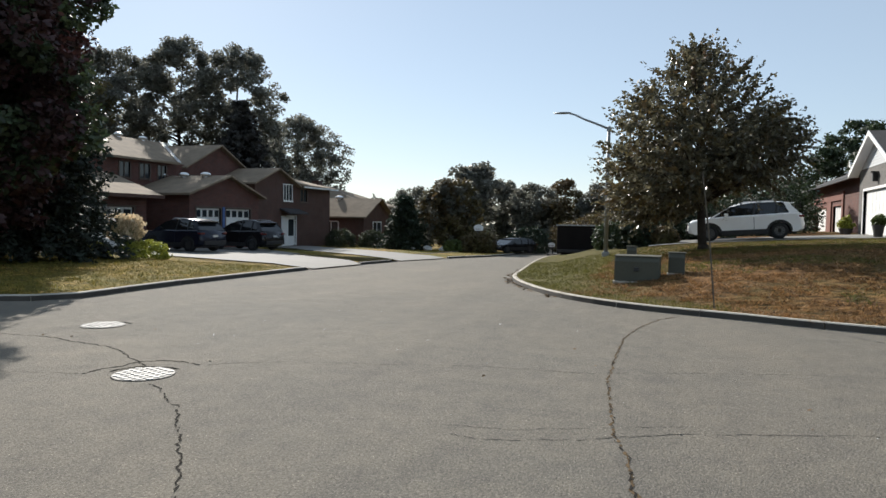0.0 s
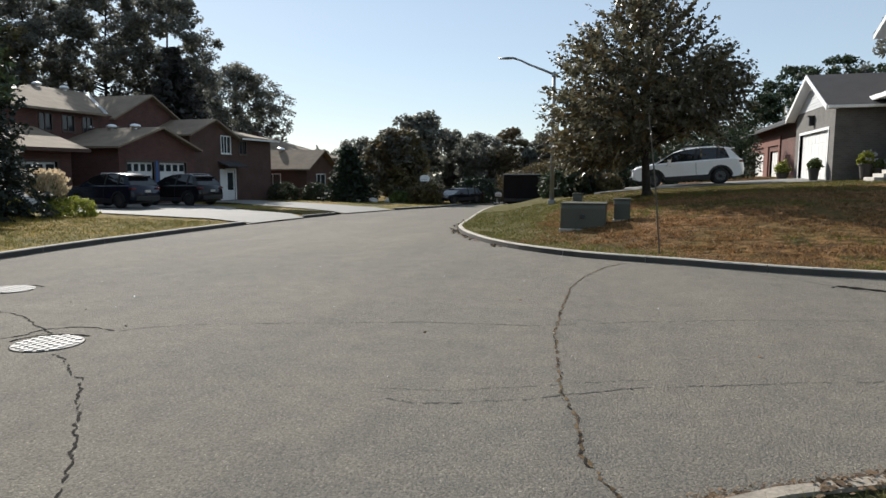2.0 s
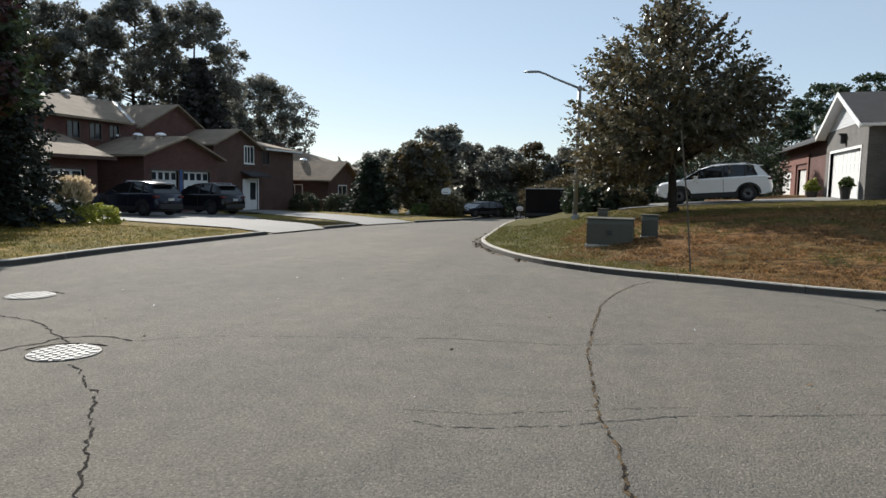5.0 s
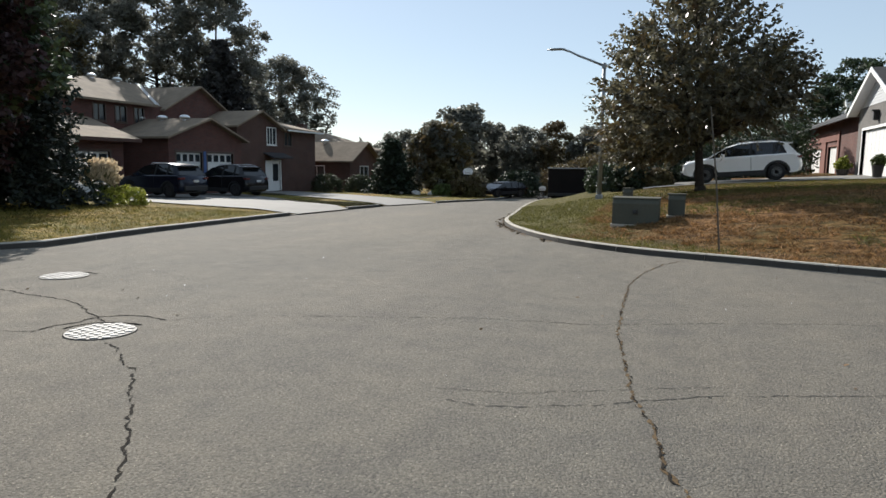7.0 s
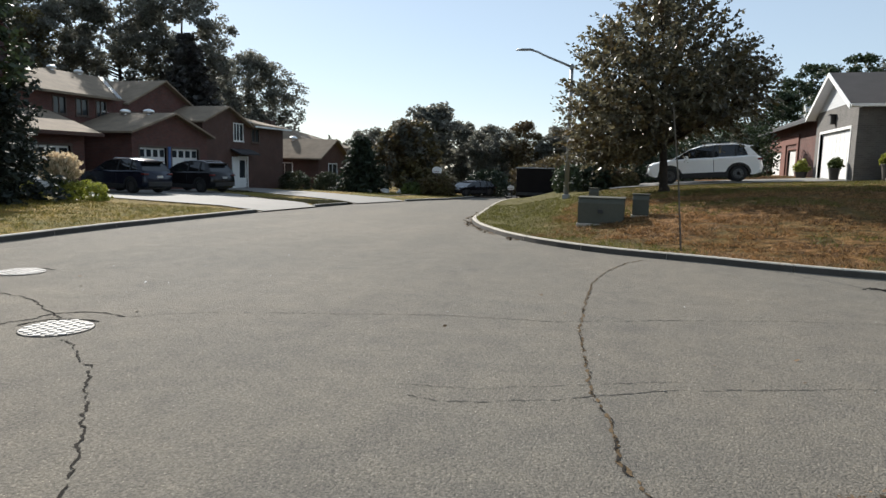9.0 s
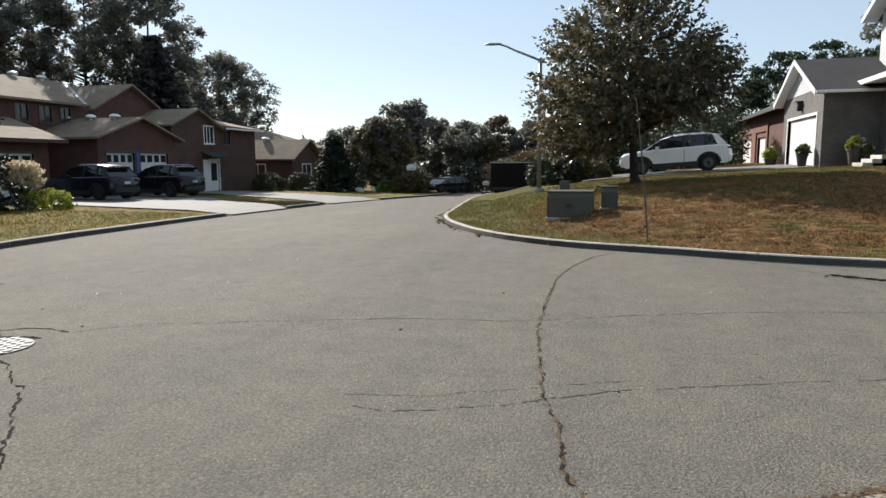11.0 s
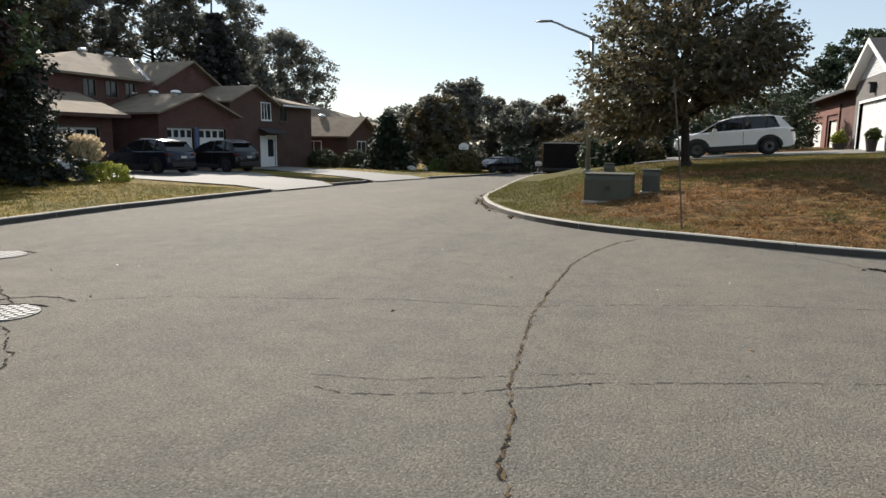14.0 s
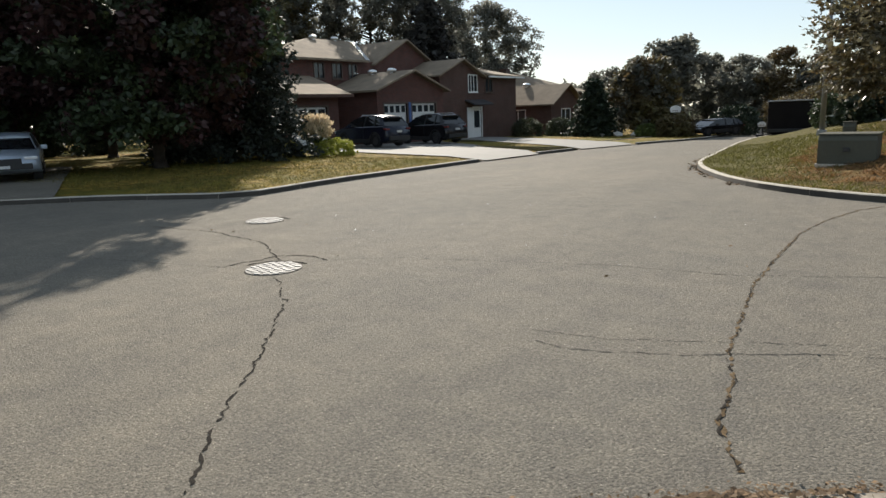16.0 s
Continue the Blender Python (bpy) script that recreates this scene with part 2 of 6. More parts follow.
# ---------------------------------------------------------------- materials
def grass_material(name, green, dry, patch=0.35, bias=0.5, green_side=None):
    m = material(name, green, 0.95, var=0.35, scale=0.6, fine=30, bump=0.9, dist=0.08, spec=0.15)
    nt = m.node_tree
    b = nt.nodes["Principled BSDF"]
    old = b.inputs["Base Color"].links[0].from_socket
    tc = nt.nodes.new("ShaderNodeTexCoord")
    n = nt.nodes.new("ShaderNodeTexNoise")
    n.inputs["Scale"].default_value, n.inputs["Detail"].default_value, n.inputs["Roughness"].default_value = patch, 7, 0.7
    nt.links.new(tc.outputs["Object"], n.inputs["Vector"])
    r = nt.nodes.new("ShaderNodeMapRange")
    r.inputs[1].default_value, r.inputs[2].default_value = bias - 0.12, bias + 0.12
    nt.links.new(n.outputs["Fac"], r.inputs[0])
    d = nt.nodes.new("ShaderNodeTexNoise")
    d.inputs["Scale"].default_value, d.inputs["Detail"].default_value = 5, 7
    mp = nt.nodes.new("ShaderNodeMapping")             # mown clumps, a little drawn out
    mp.inputs["Scale"].default_value = (0.75, 1.25, 1.0)
    nt.links.new(tc.outputs["Object"], mp.inputs["Vector"])
    nt.links.new(mp.outputs[0], d.inputs["Vector"])
    dr = nt.nodes.new("ShaderNodeValToRGB")
    dr.color_ramp.elements[0].position, dr.color_ramp.elements[1].position = 0.4, 0.62
    dr.color_ramp.elements[0].color = (*[c * 0.34 for c in dry], 1)
    dr.color_ramp.elements[1].color = (*[min(1, c * 1.35) for c in dry], 1)
    nt.links.new(d.outputs["Fac"], dr.inputs[0])
    mx = nt.nodes.new("ShaderNodeMix")
    mx.data_type = "RGBA"
    dryness = r.outputs[0]
    if green_side:                                       # the lawn stays greener towards one side
        sx = nt.nodes.new("ShaderNodeSeparateXYZ")
        nt.links.new(tc.outputs["Object"], sx.inputs[0])
        mr = nt.nodes.new("ShaderNodeMapRange")
        mr.inputs[1].default_value, mr.inputs[2].default_value, mr.inputs[3].default_value = green_side[0], green_side[1], 0.12
        nt.links.new(sx.outputs[0], mr.inputs[0])
        mm = nt.nodes.new("ShaderNodeMath")
        mm.operation = "MULTIPLY"
        nt.links.new(dryness, mm.inputs[0])
        nt.links.new(mr.outputs[0], mm.inputs[1])
        dryness = mm.outputs[0]
    nt.links.new(dryness, mx.inputs[0])
    nt.links.new(old, mx.inputs[6])
    nt.links.new(dr.outputs[0], mx.inputs[7])
    nt.links.new(mx.outputs[2], b.inputs["Base Color"])
    mat_bump = nt.nodes.new("ShaderNodeBump")            # matted tufts, some centimetres deep
    mat_bump.inputs["Strength"].default_value, mat_bump.inputs["Distance"].default_value = 0.8, 0.14
    nt.links.new(d.outputs["Fac"], mat_bump.inputs["Height"])
    nt.links.new(b.inputs["Normal"].links[0].from_socket, mat_bump.inputs["Normal"])
    nt.links.new(mat_bump.outputs[0], b.inputs["Normal"])
    return m


def asphalt_material():
    m = bpy.data.materials.new("worn_asphalt")
    m.use_nodes = True
    nt = m.node_tree
    b = nt.nodes["Principled BSDF"]
    b.inputs["Roughness"].default_value = 0.9
    b.inputs["Specular IOR Level"].default_value = 0.16
    tc = nt.nodes.new("ShaderNodeTexCoord")
    def noise_node(scale, detail, rough=0.6):
        n = nt.nodes.new("ShaderNodeTexNoise")
        n.inputs["Scale"].default_value, n.inputs["Detail"].default_value, n.inputs["Roughness"].default_value = scale, detail, rough
        nt.links.new(tc.outputs["Object"], n.inputs["Vector"])
        return n
    big, mid, fine = noise_node(0.16, 7, 0.68), noise_node(3.0, 5), noise_node(52, 5, 0.9)
    lane = noise_node(0.9, 4, 0.6)                       # faint streaks along the way of travel
    mp = nt.nodes.new("ShaderNodeMapping")
    mp.inputs["Scale"].default_value = (1.0, 0.12, 1.0)
    nt.links.new(tc.outputs["Object"], mp.inputs["Vector"])
    nt.links.new(mp.outputs[0], lane.inputs["Vector"])
    vo = nt.nodes.new("ShaderNodeTexVoronoi")
    vo.inputs["Scale"].default_value = 70
    grit = nt.nodes.new("ShaderNodeTexVoronoi")
    grit.inputs["Scale"].default_value = 26
    nt.links.new(tc.outputs["Object"], vo.inputs["Vector"])
    nt.links.new(tc.outputs["Object"], grit.inputs["Vector"])
    def ramp(src, a, b2, p0=0.3, p1=0.7):
        r = nt.nodes.new("ShaderNodeValToRGB")
        r.color_ramp.elements[0].position, r.color_ramp.elements[1].position = p0, p1
        r.color_ramp.elements[0].color, r.color_ramp.elements[1].color = (*a, 1), (*b2, 1)
        nt.links.new(src, r.inputs[0])
        return r.outputs[0]
    def mul(a, b2, f=1.0):
        x = nt.nodes.new("ShaderNodeMix")
        x.data_type, x.blend_type = "RGBA", "MULTIPLY"
        x.inputs[0].default_value = f
        nt.links.new(a, x.inputs[6])
        nt.links.new(b2, x.inputs[7])
        return x.outputs[2]
    c = ramp(big.outputs["Fac"], (0.142, 0.136, 0.123), (0.196, 0.178, 0.149))
    c = mul(c, ramp(mid.outputs["Fac"], (0.86, 0.86, 0.87), (1.08, 1.07, 1.04)))
    c = mul(c, ramp(fine.outputs["Fac"], (0.42, 0.42, 0.42), (1.64, 1.62, 1.58), 0.32, 0.68))
    c = mul(c, ramp(vo.outputs["Color"], (0.66, 0.65, 0.64), (1.42, 1.4, 1.36), 0.12, 0.88), 0.6)
    c = mul(c, ramp(lane.outputs["Fac"], (0.9, 0.9, 0.91), (1.08, 1.07, 1.05)))
    c = mul(c, ramp(grit.outputs["Distance"], (2.2, 2.18, 2.1), (1.0, 1.0, 1.0), 0.075, 0.14))
    nt.links.new(c, b.inputs["Base Color"])
    bp = nt.nodes.new("ShaderNodeBump")
    bp.inputs["Strength"].default_value, bp.inputs["Distance"].default_value = 0.75, 0.008
    add = nt.nodes.new("ShaderNodeMath")
    add.operation = "SUBTRACT"
    nt.links.new(fine.outputs["Fac"], add.inputs[0])
    nt.links.new(vo.outputs["Distance"], add.inputs[1])
    nt.links.new(add.outputs[0], bp.inputs["Height"])
    nt.links.new(bp.outputs[0], b.inputs["Normal"])
    return m


def glass_material(name, tint=(0.03, 0.035, 0.04), rough=0.05):
    m = bpy.data.materials.new(name)
    m.use_nodes = True
    b = m.node_tree.nodes["Principled BSDF"]
    b.inputs["Base Color"].default_value = (*tint, 1)
    b.inputs["Roughness"].default_value = rough
    b.inputs["Specular IOR Level"].default_value = 0.6
    return m


ASPHALT = asphalt_material()
GRASS_R = grass_material("dry_lawn", (0.098, 0.092, 0.022), (0.215, 0.112, 0.042), 0.16, 0.40, (-3.6, 0.2))
GRASS_L = grass_material("yellowing_lawn", (0.13, 0.122, 0.018), (0.3, 0.185, 0.036), 0.25, 0.50)
GRASS_N = grass_material("verge_grass", (0.045, 0.055, 0.018), (0.11, 0.08, 0.04), 0.5, 0.52)
FAR_GRASS = grass_material("far_grass", (0.06, 0.08, 0.02), (0.12, 0.1, 0.04), 0.1, 0.6)
# road-facing kerb side: its shade and some grime put into one dark colour
KERB_SHADE_GRIME = material("shaded_grimy_kerb_face", (0.058, 0.052, 0.045), 0.95, var=0.3, scale=2.2, fine=45, bump=0.5, dist=0.006)
CONCRETE = material("kerb_concrete", (0.42, 0.38, 0.32), 0.9, var=0.25, scale=2.2, fine=45, bump=0.4, dist=0.006)
OLD_CONCRETE = material("stained_kerb_concrete", (0.25, 0.215, 0.17), 0.95, var=0.5, scale=4.5, fine=45, bump=0.6, dist=0.01)
DRIVE = material("driveway_concrete", (0.172, 0.165, 0.15), 0.85, var=0.16, scale=0.8, fine=30, bump=0.25, dist=0.004)
CRACK = material("crack_dirt", (0.028, 0.024, 0.02), 1.0, var=0.5, scale=8, fine=60, bump=0.6, spec=0.1)
CRACK_WEED = material("crack_weed", (0.115, 0.08, 0.046), 1.0, var=0.6, scale=5, fine=60, bump=0.6, spec=0.1)
# near-black for shadows painted on the road as strips
ROAD_SHADE = material("painted_road_shade", (0.012, 0.011, 0.01), 1.0, var=0.4, scale=8, fine=60, bump=0.4, spec=0.03)
HAIR = material("hairline_crack", (0.095, 0.088, 0.078), 1.0, var=0.4, scale=6, fine=60, bump=0.3, spec=0.1)
DARK_IRON = material("dark_iron", (0.11, 0.107, 0.1), 0.7, 0.2, var=0.3, scale=9, fine=80, bump=0.3, dist=0.003)
IRON = material("worn_iron", (0.33, 0.322, 0.308), 0.7, 0.2, var=0.3, scale=9, fine=80, bump=0.3, dist=0.003)
RED_BRICK = brick_material("red_brick", (0.19, 0.07, 0.052), (0.125, 0.05, 0.04), (0.15, 0.11, 0.097))
TAN_BRICK = brick_material("brown_brick", (0.14, 0.062, 0.046), (0.105, 0.05, 0.038), (0.15, 0.115, 0.095))
GREY_BRICK = brick_material("grey_brick", (0.2, 0.187, 0.172), (0.155, 0.147, 0.137), (0.22, 0.21, 0.195))
DARK_BRICK = brick_material("dark_brick", (0.13, 0.075, 0.06), (0.09, 0.055, 0.045), (0.12, 0.1, 0.09))
SIDING = material("white_siding", (0.49, 0.5, 0.51), 0.55, var=0.05, scale=1.5, fine=20, bump=0.05)
TRIM = material("white_trim", (0.8, 0.8, 0.78), 0.5, var=0.06, scale=3, fine=30, bump=0.05)
ROOF_TAN = material("tan_shingles", (0.25, 0.198, 0.145), 0.92, var=0.22, scale=1.4, fine=22, bump=0.5, dist=0.015, spec=0.12)
ROOF_DARK = material("dark_shingles", (0.045, 0.042, 0.044), 0.9, var=0.25, scale=1.6, fine=20, bump=0.5, dist=0.015)
SOFFIT = material("soffit_boards", (0.72, 0.74, 0.76), 0.7, var=0.06, scale=2, fine=20, bump=0.05)
# darkened copy of the grey brick, with the side wall's shade in its colour
SHADE_BRICK = brick_material("shaded_grey_brick", (0.085, 0.08, 0.078), (0.06, 0.057, 0.056), (0.1, 0.095, 0.09))
DOOR_WHITE = material("garage_door_paint", (0.74, 0.74, 0.72), 0.5, var=0.05, scale=1.2, fine=25, bump=0.04)
BLUE_PAINT = material("blue_paint", (0.06, 0.12, 0.3), 0.6, var=0.15, scale=3)
GLASS = glass_material("window_glass")
CAR_GLASS = glass_material("car_glass", (0.012, 0.014, 0.016), 0.03)
BARK = material("bark", (0.046, 0.037, 0.03), 0.95, var=0.4, scale=6, fine=40, bump=0.9, dist=0.03, spec=0.2)
LEAF = material("summer_leaves", (0.092, 0.088, 0.056), 0.36, var=0.3, scale=0.5, fine=3, bump=0, translucent=0.42, island=0.6, tint=(0.118, 0.106, 0.066))
LEAF_DARK = material("dark_leaves", (0.042, 0.062, 0.028), 0.55, var=0.3, scale=0.3, fine=2, bump=0, translucent=0.25, island=0.45)
# pale and greyed: the haze over the distance is put into this leaf colour
LEAF_HAZED = material("hazed_far_leaves", (0.165, 0.172, 0.145), 0.55, var=0.3, scale=0.15, fine=1, bump=0, translucent=0.5, island=0.35, tint=(0.175, 0.17, 0.14))
LEAF_RUST = material("turning_leaves", (0.17, 0.105, 0.062), 0.6, var=0.35, scale=0.2, fine=1.5, bump=0, translucent=0.3, island=0.4, tint=(0.09, 0.085, 0.03))
LEAF_RED = material("dark_red_leaves", (0.05, 0.02, 0.02), 0.55, var=0.3, scale=0.4, fine=2, bump=0, translucent=0.2, island=0.4)
PINE = material("pine_needles", (0.06, 0.058, 0.055), 0.7, var=0.3, scale=0.5, fine=3, bump=0, translucent=0.2, island=0.4)
VENT_METAL = material("bright_vent_metal", (0.85, 0.85, 0.84), 0.32, 0.9, var=0.05, scale=5, fine=40, bump=0)
PINK_STONE = material("pinkish_stone", (0.17, 0.07, 0.052), 0.9, var=0.2, scale=2, fine=20, bump=0.3)
NEEDLE = material("spruce_needles", (0.022, 0.032, 0.024), 0.7, var=0.3, scale=0.5, fine=3, bump=0, translucent=0.1, island=0.35)
CEDAR = material("cedar_leaves", (0.022, 0.036, 0.018), 0.7, var=0.3, scale=0.8, fine=4, bump=0, translucent=0.15, island=0.4)
BOXWOOD = material("hedge_leaves", (0.085, 0.115, 0.03), 0.6, var=0.3, scale=0.8, fine=4, bump=0, translucent=0.25, island=0.4)
HEDGE = material("clipped_hedge_leaves", (0.05, 0.06, 0.03), 0.6, var=0.3, scale=0.8, fine=4, bump=0, translucent=0.25, island=0.4)
LIME_LEAF = material("lime_leaves", (0.27, 0.29, 0.05), 0.55, var=0.3, scale=1, fine=6, bump=0, translucent=0.35, island=0.4)
PLUME = material("grass_plumes", (0.58, 0.47, 0.32), 0.9, var=0.25, scale=2, fine=12, bump=0, translucent=0.35, island=0.3)
GALV = material("galvanised_steel", (0.28, 0.29, 0.3), 0.5, 0.7, var=0.12, scale=2, fine=30, bump=0.1)
BOX_GREEN = material("utility_green", (0.08, 0.08, 0.063), 0.85, spec=0.2, var=0.16, scale=1.4, fine=20, bump=0.1)
STAKE_WOOD = material("weathered_wood", (0.1, 0.085, 0.066), 0.9, var=0.3, scale=4, fine=40, bump=0.4)
BLACK = material("black_plastic", (0.02, 0.02, 0.021), 0.55, var=0.2, scale=4, fine=40, bump=0.1)
VAN_DARK = material("dull_dark_van_paint", (0.014, 0.012, 0.012), 0.9, var=0.2, scale=2, fine=30, bump=0.05, spec=0.08)
RUBBER = material("tyre_rubber", (0.022, 0.022, 0.023), 0.85, var=0.2, scale=6, fine=50, bump=0.3)
ALLOY = material("alloy_rim", (0.12, 0.12, 0.125), 0.4, 0.7, var=0.1, scale=5, fine=40, bump=0.05)
CHROME = material("bright_metal", (0.55, 0.55, 0.56), 0.3, 0.9, var=0.1, scale=5, fine=40, bump=0.05)
WHITE_PAINT = material("white_car_paint", (0.86, 0.86, 0.85), 0.25, 0.0, var=0.03, scale=1, fine=10, bump=0.0)
BLUE_CAR = material("dark_blue_car_paint", (0.011, 0.015, 0.03), 0.2, 0.2, var=0.1, scale=1, fine=10, bump=0.0)
BLACK_CAR = material("black_car_paint", (0.014, 0.014, 0.017), 0.2, 0.3, var=0.1, scale=1, fine=10, bump=0.0)
SILVER_CAR = material("silver_car_paint", (0.36, 0.42, 0.5), 0.3, 0.4, var=0.05, scale=1, fine=10, bump=0.0)
RED_LAMP = material("red_lamp", (0.13, 0.02, 0.02), 0.2, var=0.1, bump=0)
LAMP_CLEAR = material("lamp_lens", (0.7, 0.72, 0.75), 0.12, 0.3, var=0.05, bump=0)
TERRACOTTA = material("dark_planter", (0.05, 0.045, 0.04), 0.7, var=0.2, scale=4, fine=30, bump=0.2)
BLIND = material("window_blind", (0.5, 0.52, 0.54), 0.7, var=0.08, scale=3, fine=20, bump=0.05)
BROWN_TRIM = material("brown_trim", (0.09, 0.06, 0.045), 0.6, var=0.15, scale=3, fine=20, bump=0.05)
DRY_BLADE = material("dry_grass_blades", (0.27, 0.15, 0.06), 0.8, var=0.35, scale=0.5, fine=6, bump=0, translucent=0.25, island=0.8)
YELLOW_BLADE = material("yellow_grass_blades", (0.27, 0.2, 0.045), 0.8, var=0.3, scale=0.5, fine=6, bump=0, translucent=0.3, island=0.5)
STRIP_BLADE = material("dull_grass_blades", (0.075, 0.07, 0.03), 0.8, var=0.35, scale=0.5, fine=6, bump=0, translucent=0.2, island=0.5)
GREEN_BLADE = material("green_grass_blades", (0.125, 0.118, 0.022), 0.7, var=0.35, scale=0.5, fine=6, bump=0, translucent=0.3, island=0.5)
LITTER = material("brown_leaf_litter", (0.14, 0.086, 0.043), 0.9, var=0.4, scale=3, fine=20, bump=0, island=0.5)
DIRT = material("gutter_dirt", (0.085, 0.052, 0.028), 1.0, var=0.4, scale=5, fine=40, bump=0.6, dist=0.01)
STONE = material("pale_stone", (0.5, 0.48, 0.44), 0.9, var=0.25, scale=3, fine=25, bump=0.5)

# ---------------------------------------------------------------- ground, road, kerbs
bm = bmesh.new()
for r0, r1, z0, z1 in ((0, 130, -1.6, -1.6), (130, 500, -1.6, -3.0), (500, 2500, -3.0, -8.0)):
    for k in range(48):
        a, b = k * math.tau / 48, (k + 1) * math.tau / 48
        p = [(r1 * math.cos(a), r1 * math.sin(a), z1), (r1 * math.cos(b), r1 * math.sin(b), z1)]
        q = [(r0 * math.cos(b), r0 * math.sin(b), z0), (r0 * math.cos(a), r0 * math.sin(a), z0)]
        poly(bm, p + (q if r0 else q[:1]))
ground = mesh_object("ground", bm, FAR_GRASS)
tagged(ground, "distant grass-covered land reaching to the horizon", "ground", kind="structure")

road = sheet("road", [(-62, -16), (62, -16), (62, 13.5), (4, 13.5), (-3, 20), (-4, 63.5), (-16, 63.5), (-16, 12), (-62, 12)], road_z, ASPHALT, 1.0)
tagged(road, "worn pale grey asphalt road with long cracks", "road")

lawn_right = sheet("lawn_right", [tuple(p) for p in CURVE_R] + [(60, 62)], lawn_r, GRASS_R, 0.55)
tagged(lawn_right, "sloping sun-dried brown and green lawn", "lawn")
lawn_left = sheet("lawn_left", [tuple(p) for p in CURVE_L] + [(-75, 62), (-75, 1.5)], lawn_l, GRASS_L, 0.6)
tagged(lawn_left, "yellowing mown lawn beside the kerb", "lawn")
verge_near = sheet("verge_near", [tuple(p) for p in CURVE_N] + [(60, -14)], lawn_n, GRASS_N, 0.5)
tagged(verge_near, "green grass verge behind the kerb", "grass verge")


def kerb_pieces(curve, height, side, gap=None, owner="kerb", label="", length=1.5, width=0.13, top=0.115, gutter=0.014, mat=None):
    """Kerb stones in pieces along a curve; side: +1 when the lawn lies to the left of the way along it."""
    e = thing(owner, (0, 0, 0), label, "kerb", kind="structure")
    pts = [Vector((p[0], p[1])) for p in curve]
    run, acc = [pts[0]], 0.0
    pieces = []
    for a, b in zip(pts, pts[1:]):
        acc += (b - a).length
        run.append(b)
        if acc >= length:
            pieces.append(run)
            run, acc = [b], 0.0
    if len(run) > 1:
        pieces.append(run)
    for run in pieces:
        mid = run[len(run) // 2]
        h = top
        if gap:
            h = top - (top - 0.02) * gap(mid.y)
        bm = bmesh.new()
        rings = []
        for i, p in enumerate(run):
            d = (run[min(i + 1, len(run) - 1)] - run[max(i - 1, 0)]).normalized()
            nrm = Vector((-d.y, d.x)) * side
            shrink = d * (0.006 if i == 0 else -0.006 if i == len(run) - 1 else 0)
            c = p + shrink
            z = height(c.x, c.y)
            wob = 0.006 * noise.noise((c.x * 3, c.y * 3, 1))
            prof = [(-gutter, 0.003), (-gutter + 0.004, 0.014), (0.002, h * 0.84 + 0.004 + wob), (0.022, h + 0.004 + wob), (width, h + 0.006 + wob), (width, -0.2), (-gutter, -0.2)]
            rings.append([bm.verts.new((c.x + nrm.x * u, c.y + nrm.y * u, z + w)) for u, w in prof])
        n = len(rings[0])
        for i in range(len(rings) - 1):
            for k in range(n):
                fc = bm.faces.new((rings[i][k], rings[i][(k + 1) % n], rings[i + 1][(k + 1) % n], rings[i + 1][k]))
                # faces towards the road get the colour with shade painted in
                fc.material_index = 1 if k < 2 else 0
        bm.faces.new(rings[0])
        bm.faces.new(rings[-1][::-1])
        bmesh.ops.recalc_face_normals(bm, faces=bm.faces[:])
        part("kerb_stone", bm, [mat or CONCRETE, KERB_SHADE_GRIME], e)
    return e


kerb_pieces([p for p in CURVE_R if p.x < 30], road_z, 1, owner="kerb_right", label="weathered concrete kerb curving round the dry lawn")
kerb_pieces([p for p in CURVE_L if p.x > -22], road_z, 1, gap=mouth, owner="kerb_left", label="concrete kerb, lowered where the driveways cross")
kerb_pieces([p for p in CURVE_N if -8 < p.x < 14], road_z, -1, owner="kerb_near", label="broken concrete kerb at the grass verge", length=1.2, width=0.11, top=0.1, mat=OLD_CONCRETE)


def land(x, y):
    return lawn_r(x, y) if x > -7 else lawn_l(x, y)


def patch(name, c0, c1, c2, c3, height, lift, mat, label, n=16, m=8):
    """A paved patch over four corners, laid on the land."""
    bm = bmesh.new()
    rows = []
    for i in range(n + 1):
        a = Vector(c0).lerp(Vector(c3), i / n)
        b = Vector(c1).lerp(Vector(c2), i / n)
        rows.append([])
        for j in range(m + 1):
            p = a.lerp(b, j / m)
            rows[-1].append(bm.verts.new((p.x, p.y, height(p.x, p.y) + lift)))
    for i in range(n):
        for j in range(m):
            bm.faces.new((rows[i][j], rows[i][j + 1], rows[i + 1][j + 1], rows[i + 1][j]))
    bmesh.ops.recalc_face_normals(bm, faces=bm.faces[:])
    ob = mesh_object(name, bm, mat, smooth=True)
    if ob.data.polygons[0].normal.z < 0:
        ob.data.flip_normals()
    return tagged(ob, label, "driveway", kind="structure")


patch("driveway_1", (-12.75, 19.9), (-13.1, 24.3), (-29, 37.0), (-29, 23.2), lawn_l, 0.045, DRIVE, "pale concrete driveway sloping up from the kerb")
patch("driveway_2", (-13.35, 28.9), (-13.1, 34.6), (-36, 50.0), (-36, 44.0), lawn_l, 0.045, DRIVE, "pale concrete driveway beside a grass strip")
patch("driveway_4", (-16.2, 5.0), (-14.9, 6.15), (-25.5, 11.2), (-28, 7.6), lawn_l, 0.03, ASPHALT, "shaded asphalt driveway under the trees")
patch("driveway_3", (-1.8, 31.2), (-2.2, 36.0), (8.4, 37.6), (8.4, 30.4), lawn_r, 0.05, DRIVE, "concrete driveway rising to the garage", 20, 10)


